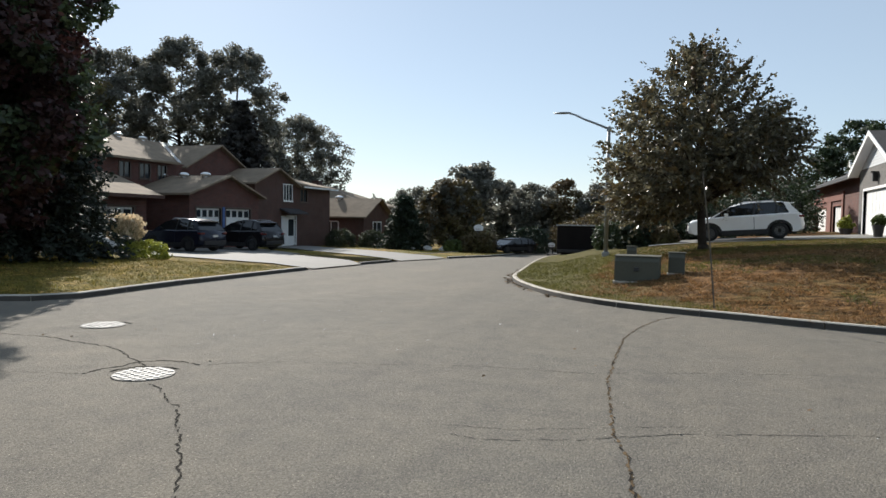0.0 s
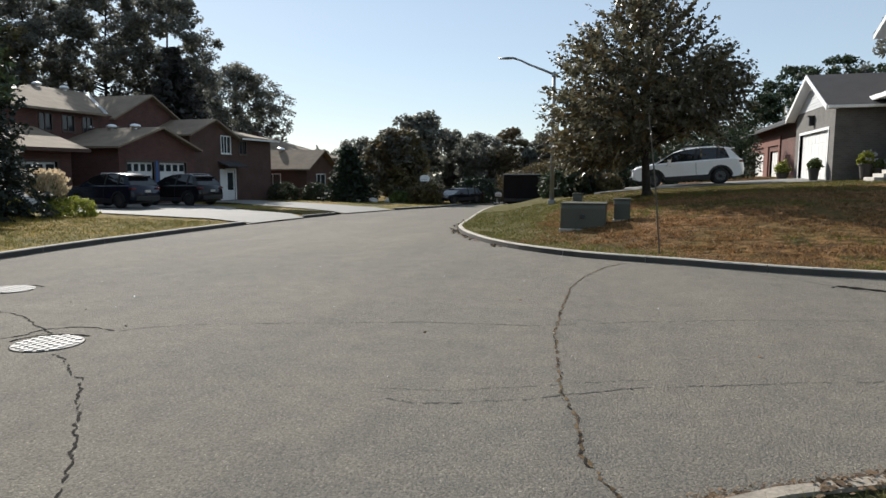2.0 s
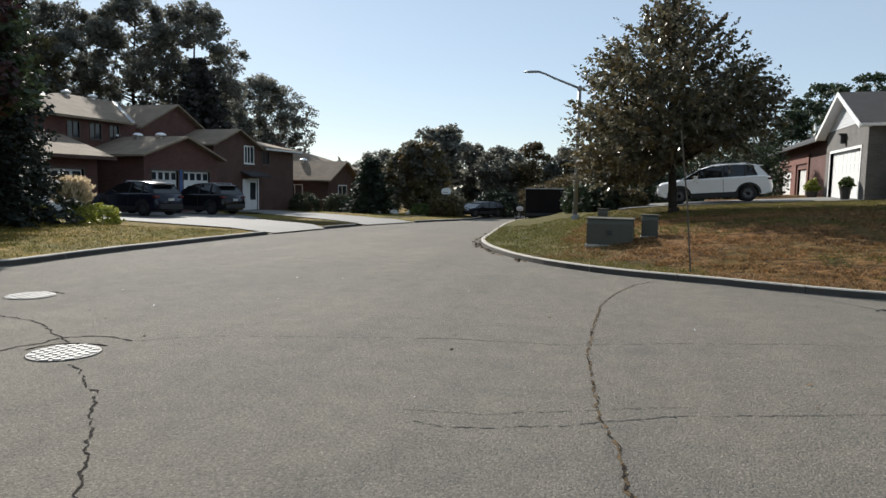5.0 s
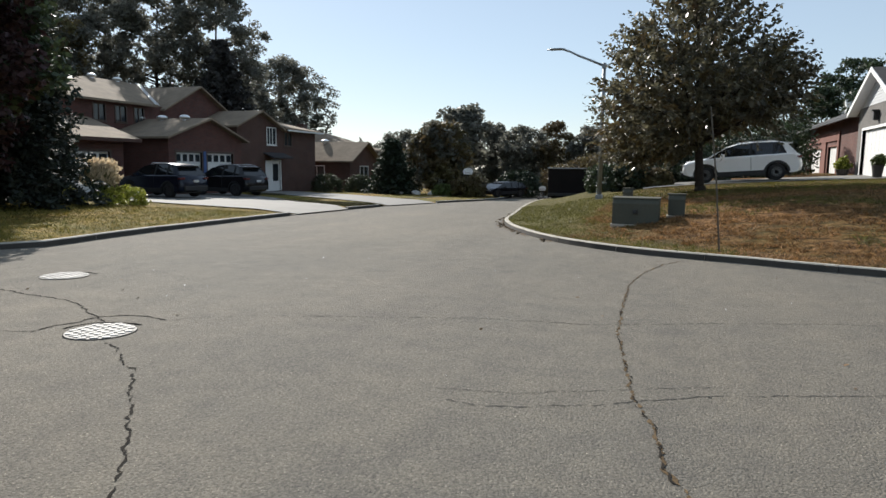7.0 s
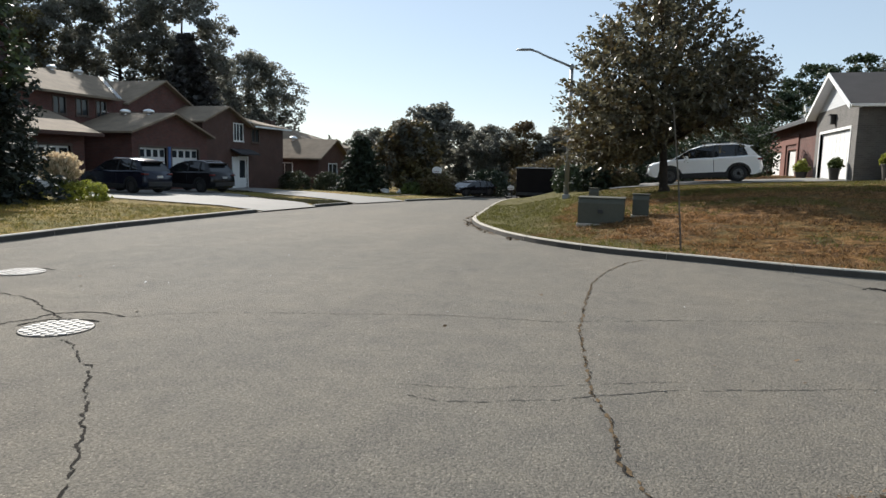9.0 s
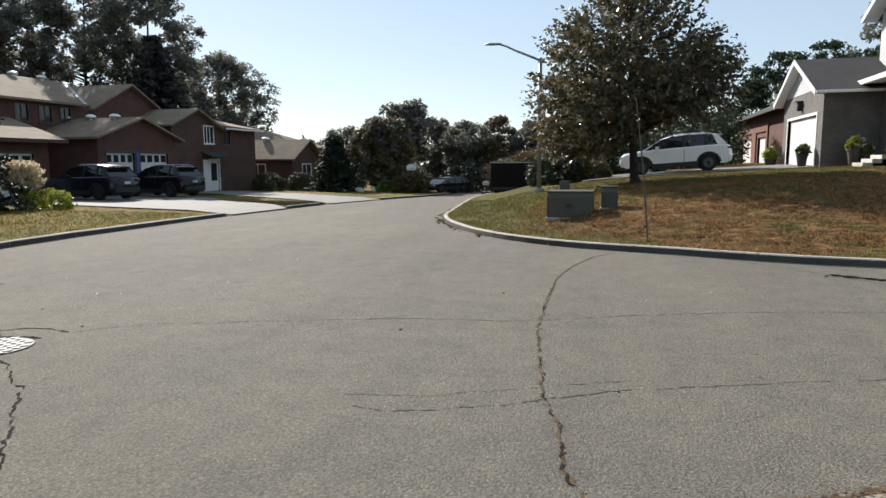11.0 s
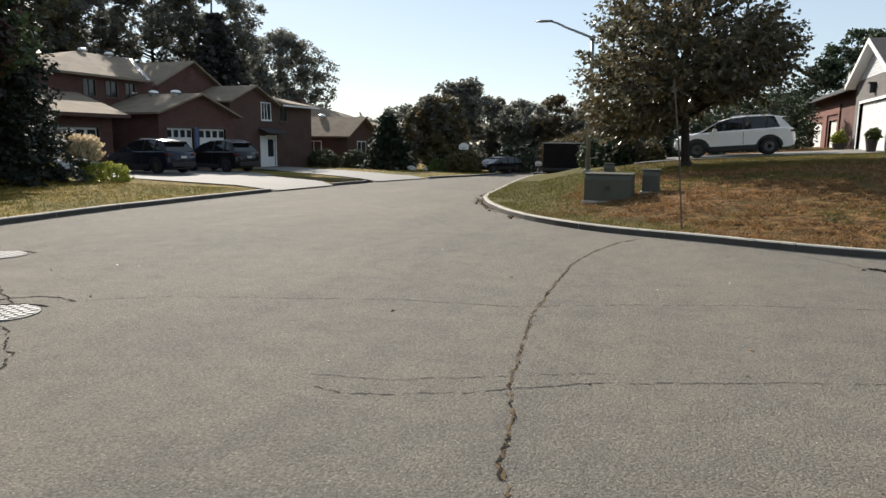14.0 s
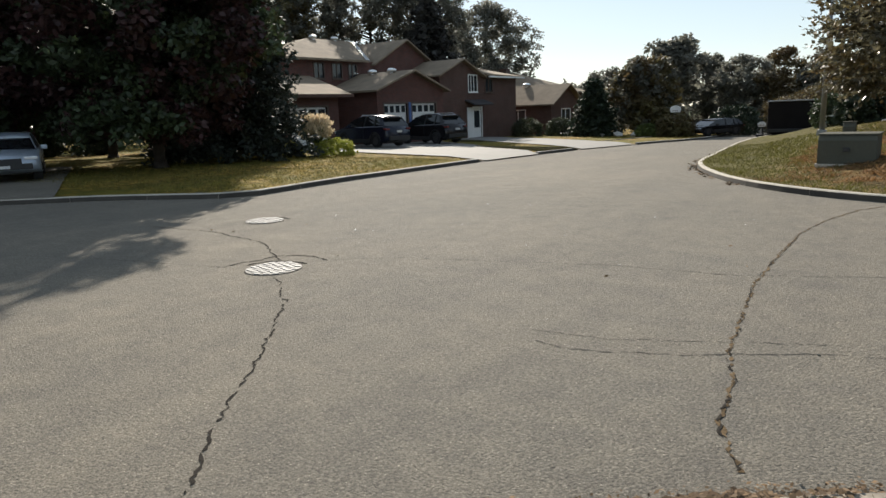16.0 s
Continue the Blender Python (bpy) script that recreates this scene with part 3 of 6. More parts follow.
def ribbon(name, pts, width, mat, owner, label, jag=0.03, z=0.004, seed=1, gaps=0.0):
    """An uneven strip along a line on the road: a crack, dirt or painted shade."""
    r = random.Random(seed)
    line = []
    for a, b in zip(pts, pts[1:]):
        a, b = Vector(a), Vector(b)
        k = max(2, int((b - a).length / 0.03))
        for i in range(k):
            line.append(a.lerp(b, i / k))
    bm = bmesh.new()
    prev = None
    off = 0.0
    for i, p in enumerate(line):
        d = (line[min(i + 1, len(line) - 1)] - line[max(i - 1, 0)]).normalized()
        nrm = Vector((-d.y, d.x))
        off = off * 0.6 + r.uniform(-jag, jag)
        w = width * (0.35 + 1.1 * r.random()) * (0.0 if r.random() < gaps else 1)
        c = p + nrm * off
        zz = road_z(c.x, c.y) + z
        v = [bm.verts.new((c.x + nrm.x * w / 2, c.y + nrm.y * w / 2, zz)), bm.verts.new((c.x - nrm.x * w / 2, c.y - nrm.y * w / 2, zz))]
        if prev:
            bm.faces.new((prev[0], prev[1], v[1], v[0]))
        prev = v
    bmesh.ops.recalc_face_normals(bm, faces=bm.faces[:])
    return part(name, bm, mat, owner, label)


CK_R = [(0.05, 2.85), (-0.17, 3.32), (-0.23, 3.86), (-0.39, 4.33), (-0.52, 5.24), (-0.68, 6.4), (-0.73, 7.53), (-0.77, 9.1), (-0.64, 10.25), (-0.40, 11.3), (-0.05, 12.0)]
CK_L = [(-1.93, 1.3), (-2.21, 1.6), (-2.59, 2.0), (-2.86, 2.33)] + [(-3.24, 2.77), (-3.49, 3.03), (-3.7, 3.22), (-3.93, 3.51), (-4.09, 3.65), (-4.23, 3.71), (-4.48, 3.92), (-4.71, 4.09), (-4.92, 4.17)]
ribbon("crack", CK_R, 0.023, CRACK_WEED, road, "soil-filled crack", 0.013, 0.004, 1, 0.25)
ribbon("crack", CK_R, 0.0135, CRACK, road, "open crack", 0.016, 0.007, 2, 0.6)
ribbon("crack", CK_L, 0.018, CRACK, road, "open crack", 0.017, 0.005, 3, 0.3)
ribbon("crack", [(-4.99, 5.05), (-4.84, 5.21), (-4.38, 5.55), (-2.08, 6.36), (-0.92, 6.51), (0.19, 7.05), (1.32, 7.48), (4.5, 8.2)], 0.014, HAIR, road, "hairline crack", 0.012, 0.003, 4, 0.15)
ribbon("crack", [(-1.6, 3.9), (-1.31, 3.87), (-0.61, 4.18), (-0.4, 4.33), (0.12, 4.65), (0.9, 4.97), (2.6, 5.6)], 0.012, HAIR, road, "hairline crack", 0.012, 0.003, 5, 0.2)
ribbon("crack", [(-1.75, 4.1), (-1.2, 4.2), (-0.5, 4.55), (0.3, 4.95)], 0.009, HAIR, road, "hairline crack", 0.012, 0.003, 6, 0.3)
ribbon("crack", [(-5.83, 4.18), (-5.85, 4.45), (-5.73, 4.64), (-5.78, 4.74), (-5.72, 4.95), (-5.49, 5.09), (-5.3, 5.1), (-4.99, 5.05)], 0.03, CRACK, road, "ring crack round the cover", 0.012, 0.004, 7, 0.05)
ribbon("crack", [(-9.5, 5.4), (-8.05, 5.59), (-7.59, 5.49), (-6.83, 5.42), (-6.37, 5.23), (-6.05, 5.03), (-5.78, 4.9), (-5.51, 4.76)], 0.02, CRACK, road, "branching crack", 0.014, 0.004, 8, 0.1)
ribbon("crack", [(-9.5, 3.0), (-8, 3.6), (-5.83, 4.18)], 0.014, HAIR, road, "hairline crack", 0.015, 0.003, 9, 0.2)
# shadow under the far lip of the sunken cover, painted as an arc
ribbon("crack", [(-5.65, 4.39), (-5.65, 4.51), (-5.6, 4.65), (-5.42, 4.77), (-5.21, 4.8), (-5.06, 4.79)], 0.035, ROAD_SHADE, road, "painted lip shadow beyond the cover", 0.006, 0.0045, 14, 0.0)
ribbon("crack", [(-11.3, 13), (-8, 12.2), (-5, 13.0), (-4.2, 14.5)], 0.02, HAIR, road, "hairline crack", 0.02, 0.003, 10, 0.25)
# the same painted lip shadow for the second cover
ribbon("crack", [(-8.56, 6.62), (-8.45, 6.86), (-8.2, 6.98), (-7.95, 6.95)], 0.05, ROAD_SHADE, road, "painted lip shadow beyond the cover", 0.008, 0.004, 11, 0.0)
# cast shadow beyond the stake, painted on as a near-black strip and spot
ribbon("crack", [(2.92, 10.3), (3.25, 10.1), (3.56, 9.92)], 0.17, ROAD_SHADE, road, "cast shadow painted as a dark strip by the gutter", 0.006, 0.004, 12, 0.0)
ribbon("crack", [(2.82, 10.16), (2.9, 10.13)], 0.12, ROAD_SHADE, road, "dark spot at the end of the painted shadow", 0.006, 0.004, 13, 0.0)


def manhole(place, label):
    e = thing("manhole_cover", place, label, "manhole cover", "covers in the road", rz=35)
    bm = bmesh.new()
    bmesh.ops.create_circle(bm, cap_ends=True, radius=0.315, segments=48)
    g = bmesh.ops.extrude_face_region(bm, geom=bm.faces[:])
    for v in g["geom"]:
        if isinstance(v, bmesh.types.BMVert):
            v.co.z += 0.005
    bmesh.ops.recalc_face_normals(bm, faces=bm.faces[:])
    part("plate", bm, DARK_IRON, e)
    bm = bmesh.new()
    for i in range(48):
        a, b = i * math.tau / 48, (i + 1) * math.tau / 48
        for r0, r1, z in ((0.309, 0.318, 0.006),):
            poly(bm, [(r0 * math.cos(a), r0 * math.sin(a), z), (r1 * math.cos(a), r1 * math.sin(a), z), (r1 * math.cos(b), r1 * math.sin(b), z), (r0 * math.cos(b), r0 * math.sin(b), z)])
    part("rim", bm, HAIR, e, "thin dark gap round the plate")
    bm = bmesh.new()
    for i in range(-6, 7):
        for j in range(-8, 9):
            x, y = (i + 0.5 * (j % 2)) * 0.1, j * 0.066
            if x * x + y * y < 0.285 ** 2:
                box(bm, x - 0.034, x + 0.034, y - 0.021, y + 0.021, 0.004, 0.013)
    part("tread", bm, IRON, e, "raised square tread studs")
    return e


manhole((-5.24, 4.44, 0.003), "round iron manhole cover with studded tread, bright in the sun")
manhole((-8.22, 6.62, 0.004), "round iron manhole cover, pale with wear")
# ---------------------------------------------------------------- houses
def wall(name, a, b, z0, z1, holes, mat, parent, thick=0.2, label=""):
    """An upright wall from a to b (plan points, outside to the right of the way from a to b), with holes (s0, s1, h0, h1) through it."""
    a, b = Vector((*a, 0)), Vector((*b, 0))
    length = (b - a).length
    d = (b - a) / length
    trim_end = 0.004
    n = Vector((-d.y, d.x, 0))
    ss = sorted({trim_end, length - trim_end, *[h[0] for h in holes], *[h[1] for h in holes]})
    zs = sorted({z0, z1, *[h[2] for h in holes], *[h[3] for h in holes]})
    bm = bmesh.new()
    for s0, s1 in zip(ss, ss[1:]):
        for h0, h1 in zip(zs, zs[1:]):
            ms, mh = (s0 + s1) / 2, (h0 + h1) / 2
            if any(q[0] < ms < q[1] and q[2] < mh < q[3] for q in holes):
                continue
            m = Matrix(((d.x, n.x, 0, a.x), (d.y, n.y, 0, a.y), (0, 0, 1, 0), (0, 0, 0, 1)))
            box(bm, s0, s1, 0, thick, h0, h1, m=m)
    bmesh.ops.remove_doubles(bm, verts=bm.verts[:], dist=0.0005)
    return part(name, bm, mat, parent, label)


def on_wall(a, b):
    """The frame of a wall: x along it, y outwards, z up, from the plan point a."""
    a, b = Vector((*a, 0)), Vector((*b, 0))
    d = (b - a).normalized()
    n = Vector((d.y, -d.x, 0))
    return Matrix(((d.x, n.x, 0, a.x), (d.y, n.y, 0, a.y), (0, 0, 1, 0), (0, 0, 0, 1)))


def ring_frame(m, s0, s1, h0, h1, w, y0, y1):
    """One closed rectangular frame round an opening."""
    bm = bmesh.new()
    loops = []
    for y in (y0, y1):
        for o in (0.0, w):
            loops.append([bm.verts.new(m @ Vector(p)) for p in ((s0 - o, y, h0 - o), (s1 + o, y, h0 - o), (s1 + o, y, h1 + o), (s0 - o, y, h1 + o))])
    a, b, c, d = loops
    for p, q in ((a, b), (b, d), (d, c), (c, a)):
        for i in range(4):
            bm.faces.new((p[i], p[(i + 1) % 4], q[(i + 1) % 4], q[i]))
    bmesh.ops.recalc_face_normals(bm, faces=bm.faces[:])
    return bm


def window(parent, a, b, s0, s1, h0, h1, cols=2, rows=1, frame_mat=None, curtain=False):
    m = on_wall(a, b)
    frame_mat = frame_mat or TRIM
    win = part("window", ring_frame(m, s0, s1, h0, h1, 0.08, -0.08, 0.03), frame_mat, parent, "white framed window")
    for k in range(1, cols):
        x = s0 + (s1 - s0) * k / cols
        part("mullion", boxed(x - 0.03, x + 0.03, -0.08, -0.01, h0, h1, m=m), frame_mat, win)
    for k in range(cols):
        x0, x1 = s0 + (s1 - s0) * k / cols, s0 + (s1 - s0) * (k + 1) / cols
        part("pane", boxed(x0, x1, -0.06, -0.045, h0, h1, m=m), GLASS, win)
    part("sill", boxed(s0 - 0.1, s1 + 0.1, -0.02, 0.08, h0 - 0.13, h0 - 0.07, 0.01, m=m), frame_mat, win)
    if curtain:
        bm = bmesh.new()
        for k in range(14):
            x0, x1 = s0 + (s1 - s0) * k / 14, s0 + (s1 - s0) * (k + 1) / 14
            poly(bm, [m @ Vector((x0, -0.042 + 0.0 * k, h0)), m @ Vector((x1, -0.042, h0)), m @ Vector((x1, -0.042, h1)), m @ Vector((x0, -0.042, h1))])
        part("curtain", bm, BLIND, win, "pale closed curtains")
    return win


def garage_door(parent, a, b, s0, s1, h0, h1, panes=4, mat=None, cols=4, lights=True, surround=None):
    m = on_wall(a, b)
    mat = mat or DOOR_WHITE
    bm = bmesh.new()
    box(bm, s0, s1, -0.16, -0.12, h0, h1, m=m)
    rows = 4
    for r in range(rows):
        z0, z1 = h0 + (h1 - h0) * r / rows, h0 + (h1 - h0) * (r + 1) / rows
        for c in range(cols):
            x0, x1 = s0 + (s1 - s0) * c / cols, s0 + (s1 - s0) * (c + 1) / cols
            box(bm, x0 + 0.05, x1 - 0.05, -0.125, -0.112, z0 + 0.06, z1 - 0.06, 0.006, m=m)
    door = part("garage_door", bm, mat, parent, "white sectional garage door")
    if lights:
        for c in range(panes):
            x0, x1 = s0 + (s1 - s0) * c / panes, s0 + (s1 - s0) * (c + 1) / panes
            z0, z1 = h0 + (h1 - h0) * 0.77, h0 + (h1 - h0) * 0.95
            part("pane", boxed(x0 + 0.1, x1 - 0.1, -0.1, -0.085, z0, z1, m=m), GLASS, door)
    for x0, x1, z0, z1 in ((s0 - 0.12, s0, h0, h1 + 0.12), (s1, s1 + 0.12, h0, h1 + 0.12), (s0, s1, h1, h1 + 0.12)):
        part("door_frame", boxed(x0, x1, -0.12, 0.025, z0, z1, m=m), surround or TRIM, parent, "painted door surround")
    return door


def entry_door(parent, a, b, s0, s1, h0, h1, mat=None):
    m = on_wall(a, b)
    bm = boxed(s0, s1, -0.12, -0.06, h0, h1, m=m)
    door = part("door", bm, mat or DOOR_WHITE, parent, "white panelled front door")
    part("pane", boxed(s0 + 0.2, s1 - 0.2, -0.06, -0.045, h0 + 0.75, h1 - 0.2, m=m), GLASS, door)
    part("handle", boxed(s0 + 0.06, s0 + 0.1, -0.06, 0.0, h0 + 0.95, h0 + 1.1, 0.01, m=m), CHROME, door)
    for x0, x1, z0, z1 in ((s0 - 0.12, s0, h0, h1 + 0.12), (s1, s1 + 0.12, h0, h1 + 0.12), (s0, s1, h1, h1 + 0.12)):
        part("door_frame", boxed(x0, x1, -0.12, 0.025, z0, z1, m=m), TRIM, parent, "white door surround")
    return door


def slab(bm, pts, thick):
    """A roof slab: a flat outline (seen from above, anticlockwise) with thickness downwards."""
    top = [bm.verts.new(p) for p in pts]
    bot = [bm.verts.new((p[0], p[1], p[2] - thick)) for p in pts]
    bm.faces.new(top)
    bm.faces.new(bot[::-1])
    n = len(pts)
    for i in range(n):
        bm.faces.new((top[i], bot[i], bot[(i + 1) % n], top[(i + 1) % n]))
    bmesh.ops.recalc_face_normals(bm, faces=bm.faces[:])
    return bm


def vent(parent, x, y, z, r=0.24):
    """A low domed metal ventilator on a short neck."""
    bm = bmesh.new()
    tube(bm, [(x, y, z - 0.25), (x, y, z + 0.08)], r * 0.6, 12)
    bmesh.ops.create_uvsphere(bm, u_segments=16, v_segments=10, radius=1, matrix=Matrix.Translation((x, y, z + 0.1)) @ Matrix.Diagonal((r * 1.25, r * 1.25, r * 0.62, 1)))
    return part("roof_vent", bm, VENT_METAL, parent, "bright domed metal roof vent", True)


def gable_roof_x(parent, x0, x1, y0, y1, z_eave, z_ridge, mat, over=0.4, trim=True, fascia=0.2, soffit=False):
    """A gable roof with its ridge along x."""
    ym = (y0 + y1) / 2
    s = (z_ridge - z_eave) / (ym - y0)
    zo = z_eave - s * over
    roof = part("roof", slab(slab(bmesh.new(), [(x0 - over, y0 - over, zo), (x1 + over, y0 - over, zo), (x1 + over, ym, z_ridge), (x0 - over, ym, z_ridge)], 0.12),
                             [(x0 - over, ym, z_ridge), (x1 + over, ym, z_ridge), (x1 + over, y1 + over, zo), (x0 - over, y1 + over, zo)], 0.12), mat, parent)
    if soffit:                                 # pale boards under the overhang of the front gable
        for sg in (-1, 1):
            ye = y0 - over if sg < 0 else y1 + over
            bm = slab(bmesh.new(), [(x0 - over, ye, zo - 0.125), (x0 - 0.02, ye, zo - 0.125), (x0 - 0.02, ym, z_ridge - 0.125), (x0 - over, ym, z_ridge - 0.125)], 0.03)
            part("soffit", bm, SOFFIT, roof, "pale boarded soffit")
    if trim:
        for xa in (x0 - over, x1 + over):
            bm = bmesh.new()
            d = -1 if xa < x0 else 1
            for ya, yb in ((y0 - over, ym), (y1 + over, ym)):
                pts = [(xa + d * 0.003, ya, zo + 0.012), (xa + d * 0.003, yb, z_ridge + 0.012), (xa + d * 0.003, yb, z_ridge - fascia), (xa + d * 0.003, ya, zo - fascia)]
                va = [bm.verts.new(p) for p in pts]
                vb = [bm.verts.new((p[0] + d * 0.035, p[1], p[2])) for p in pts]
                bm.faces.new(va)
                bm.faces.new(vb[::-1])
                for i in range(4):
                    bm.faces.new((va[i], vb[i], vb[(i + 1) % 4], va[(i + 1) % 4]))
            bmesh.ops.recalc_face_normals(bm, faces=bm.faces[:])
            part("fascia", bm, TRIM, roof, "white painted rake board")
        for ya, d in ((y0 - over, -1), (y1 + over, 1)):
            part("gutter", boxed(x0 - over, x1 + over, ya + (0.003 if d > 0 else -0.11), ya + (0.11 if d > 0 else -0.003), zo - 0.12, zo - 0.01, 0.015), TRIM, roof, "white eaves gutter")
    return roof


def gable_wall(parent, x, y0, y1, z0, z1, mat, facing=-1, thick=0.2, label="", boards=0.0):
    """The triangle of wall under a roof whose ridge runs along x."""
    ym = (y0 + y1) / 2
    a, b = (x, x + thick) if facing < 0 else (x - thick, x)
    bm = prism(bmesh.new(), [(y0, z0), (y1, z0), (ym, z1)], "x", a, b)
    gw = part("gable_wall", bm, mat, parent, label)
    if boards:
        bm = bmesh.new()
        z = z0
        while z < z1 - boards:
            f = (z - z0) / (z1 - z0)
            f = min(1.0, (z + boards - z0) / (z1 - z0))
            ya, yb = y0 + (ym - y0) * f, y1 + (ym - y1) * f
            lap(bm, x, ya, yb, z, boards, facing)
            z += boards
        tagged(part("siding", bm, mat, gw, "lapped siding boards"), kind="stuff")
    return gw


def lap(bm, x, ya, yb, z, h, facing):
    """One siding board across a wall that faces along x: proud at its foot."""
    o = -0.018 if facing < 0 else 0.018
    e = -0.003 if facing < 0 else 0.003
    poly(bm, [(x + o, ya, z), (x + o, yb, z), (x + e, yb, z + h), (x + e, ya, z + h)])
    poly(bm, [(x, ya, z), (x, yb, z), (x + o, yb, z), (x + o, ya, z)])


def lap_y(bm, y, xa, xb, z, h):
    """One siding board across a wall that faces -y."""
    poly(bm, [(xa, y - 0.018, z), (xb, y - 0.018, z), (xb, y - 0.003, z + h), (xa, y - 0.003, z + h)])
    poly(bm, [(xa, y, z), (xb, y, z), (xb, y - 0.018, z), (xa, y - 0.018, z)])


# ---- the white house on the rise
def white_house():
    h = thing("house", (0, 0, 0), "two-storey house with white siding, grey brick garage and dark shingle roof", "house")
    X2, Y1, Y2, ZB = 10.62, 25.9, 33.6, 1.45
    XE = 20.0
    ZE, ZR, ZS = 8.0, 9.6, 5.45
    # ground storey
    PX, PY = X2 - 0.75, 27.5
    wall("wall", (PX, 30.7), (PX, PY), ZB - 0.6, ZS - 0.5, [(1.9, 2.95, ZB + 0.85, ZB + 2.6)], GREY_BRICK, h, label="grey brick front by the porch")
    wall("wall", (PX, PY), (X2 + 0.5, PY), ZB - 0.6, ZS - 0.3, [(0.14, 1.12, ZB + 1.2, ZB + 2.8)], SIDING, h, label="white porch side wall")
    wall("wall", (X2 + 0.5, PY), (X2 + 0.5, Y1 + 0.02), ZB - 0.6, ZS - 0.1, [(0.2, 1.15, ZB + 0.1, ZB + 2.2)], SIDING, h, label="white wall behind the porch")
    wall("wall", (X2 + 0.16, Y1), (XE, Y1), ZB - 0.6, ZS - 0.75, [], SHADE_BRICK, h, label="grey brick ground storey, its shade put into the colour")
    wall("wall", (XE, Y1), (XE, Y2), ZB - 0.6, ZE, [], DARK_BRICK, h)
    wall("wall", (XE, Y2), (X2, Y2), ZB - 0.6, ZE, [], SIDING, h)
    window(h, (PX, 30.7), (PX, PY), 1.9, 2.95, ZB + 0.85, ZB + 2.6, 1, curtain=True)
    window(h, (PX, PY), (X2 + 0.5, PY), 0.14, 1.12, ZB + 1.2, ZB + 2.8, 2)
    entry_door(h, (X2 + 0.5, PY), (X2 + 0.5, Y1), 0.2, 1.15, ZB + 0.1, ZB + 2.2)
    # upper storey
    holes = [(2.2, 4.0, ZS + 0.68, ZS + 2.25), (4.7, 6.7, ZS + 0.68, ZS + 2.25)]
    wf = wall("wall", (X2, Y2), (X2, Y1), ZS - 0.05, ZE, holes, SIDING, h, label="white lapped siding")
    bm = bmesh.new()
    z = ZS
    while z < ZE - 0.01:
        cuts = [(Y1, Y2)]
        for s0, s1, h0, h1 in holes:
            if h0 - 0.12 < z + 0.065 < h1 + 0.1:
                out = []
                for a, b in cuts:
                    ha, hb = Y2 - s1 - 0.08, Y2 - s0 + 0.08
                    if ha > a and hb < b:
                        out += [(a, ha), (hb, b)]
                    else:
                        out.append((a, b))
                cuts = out
        for a, b in cuts:
            lap(bm, X2, a, b, z, 0.13, -1)
        z += 0.13
    tagged(part("siding", bm, SIDING, wf, "lapped white siding boards"), kind="stuff")
    for s0, s1, h0, h1 in holes:
        window(h, (X2, Y2), (X2, Y1), s0, s1, h0, h1, 2, curtain=True)
    gable_wall(h, X2, Y1, Y2, ZE, ZR - 0.1, SIDING, -1, boards=0.13, label="white siding gable")
    ws = wall("wall", (X2, Y1), (XE, Y1), ZS - 0.75, ZE, [], SIDING, h, label="white siding on the side wall")
    bm = bmesh.new()
    z = ZS - 0.75
    while z < ZE - 0.05:
        lap_y(bm, Y1, X2, XE, z, 0.13)
        z += 0.13
    tagged(part("siding", bm, SIDING, ws, "lapped siding boards in shade"), kind="stuff")
    part("corner_board", boxed(X2 - 0.03, X2 + 0.08, Y1 - 0.03, Y1 + 0.08, ZS - 0.1, ZE), TRIM, h)
    part("upper_floor", boxed(X2 + 0.2, XE - 0.2, Y1 + 0.2, Y2 - 0.2, ZS - 0.2, ZS - 0.06), TRIM, h, "floor between the storeys")
    gable_roof_x(h, X2, XE, Y1, Y2, ZE, ZR, ROOF_DARK, 0.6, soffit=True)
    # porch roof, posts, floor
    PE = X2 - 1.42
    pr = part("porch_roof", slab(bmesh.new(), [(PE, Y1 - 0.1, ZS - 0.68), (X2 - 0.03, Y1 - 0.1, ZS - 0.1), (X2 - 0.03, Y2 + 0.3, ZS - 0.1), (PE, Y2 + 0.3, ZS - 0.68)], 0.1), ROOF_DARK, h, "low shingled porch roof")
    part("fascia", boxed(PE - 0.12, PE - 0.003, Y1 - 0.1, Y2 + 0.3, ZS - 0.86, ZS - 0.67, 0.015), TRIM, pr, "white gutter board")
    part("soffit", boxed(PE, X2 - 0.04, Y1 - 0.1, Y2 + 0.2, ZS - 0.84, ZS - 0.8), SOFFIT, pr, "pale boarded soffit")
    part("porch_ceiling", boxed(X2 + 0.02, X2 + 1.9, Y1 + 0.21, Y2 - 0.21, ZS - 0.16, ZS - 0.08), TRIM, h, "white porch soffit")
    part("porch_post", boxed(X2 - 0.06, X2 + 0.08, Y1 - 0.05, Y1 + 0.09, ZB - 0.3, ZS - 0.06, 0.015), TRIM, h, "slim white porch post")
    part("porch_floor", boxed(X2 - 0.7, X2 + 0.49, Y1 + 0.1, PY - 0.01, ZB - 0.7, ZB + 0.08, 0.02), STONE, h)
    bm = bmesh.new()
    tube(bm, [(PE - 0.05, Y1 + 0.9, ZS - 0.86), (X2 - 0.02, Y1 + 0.02, ZS - 1.6)], 0.04, 6)
    part("downpipe", bm, TRIM, h, "white downpipe slanting to the post")
    part("porch_panel", boxed(X2 - 0.72, X2 - 0.66, Y1 + 0.15, Y1 + 1.3, ZB + 0.05, ZB + 1.1, 0.02), TRIM, h, "white panelled porch railing")
    # chimney vent
    cx, cy = X2 + 1.55, (Y1 + Y2) / 2 - 0.2
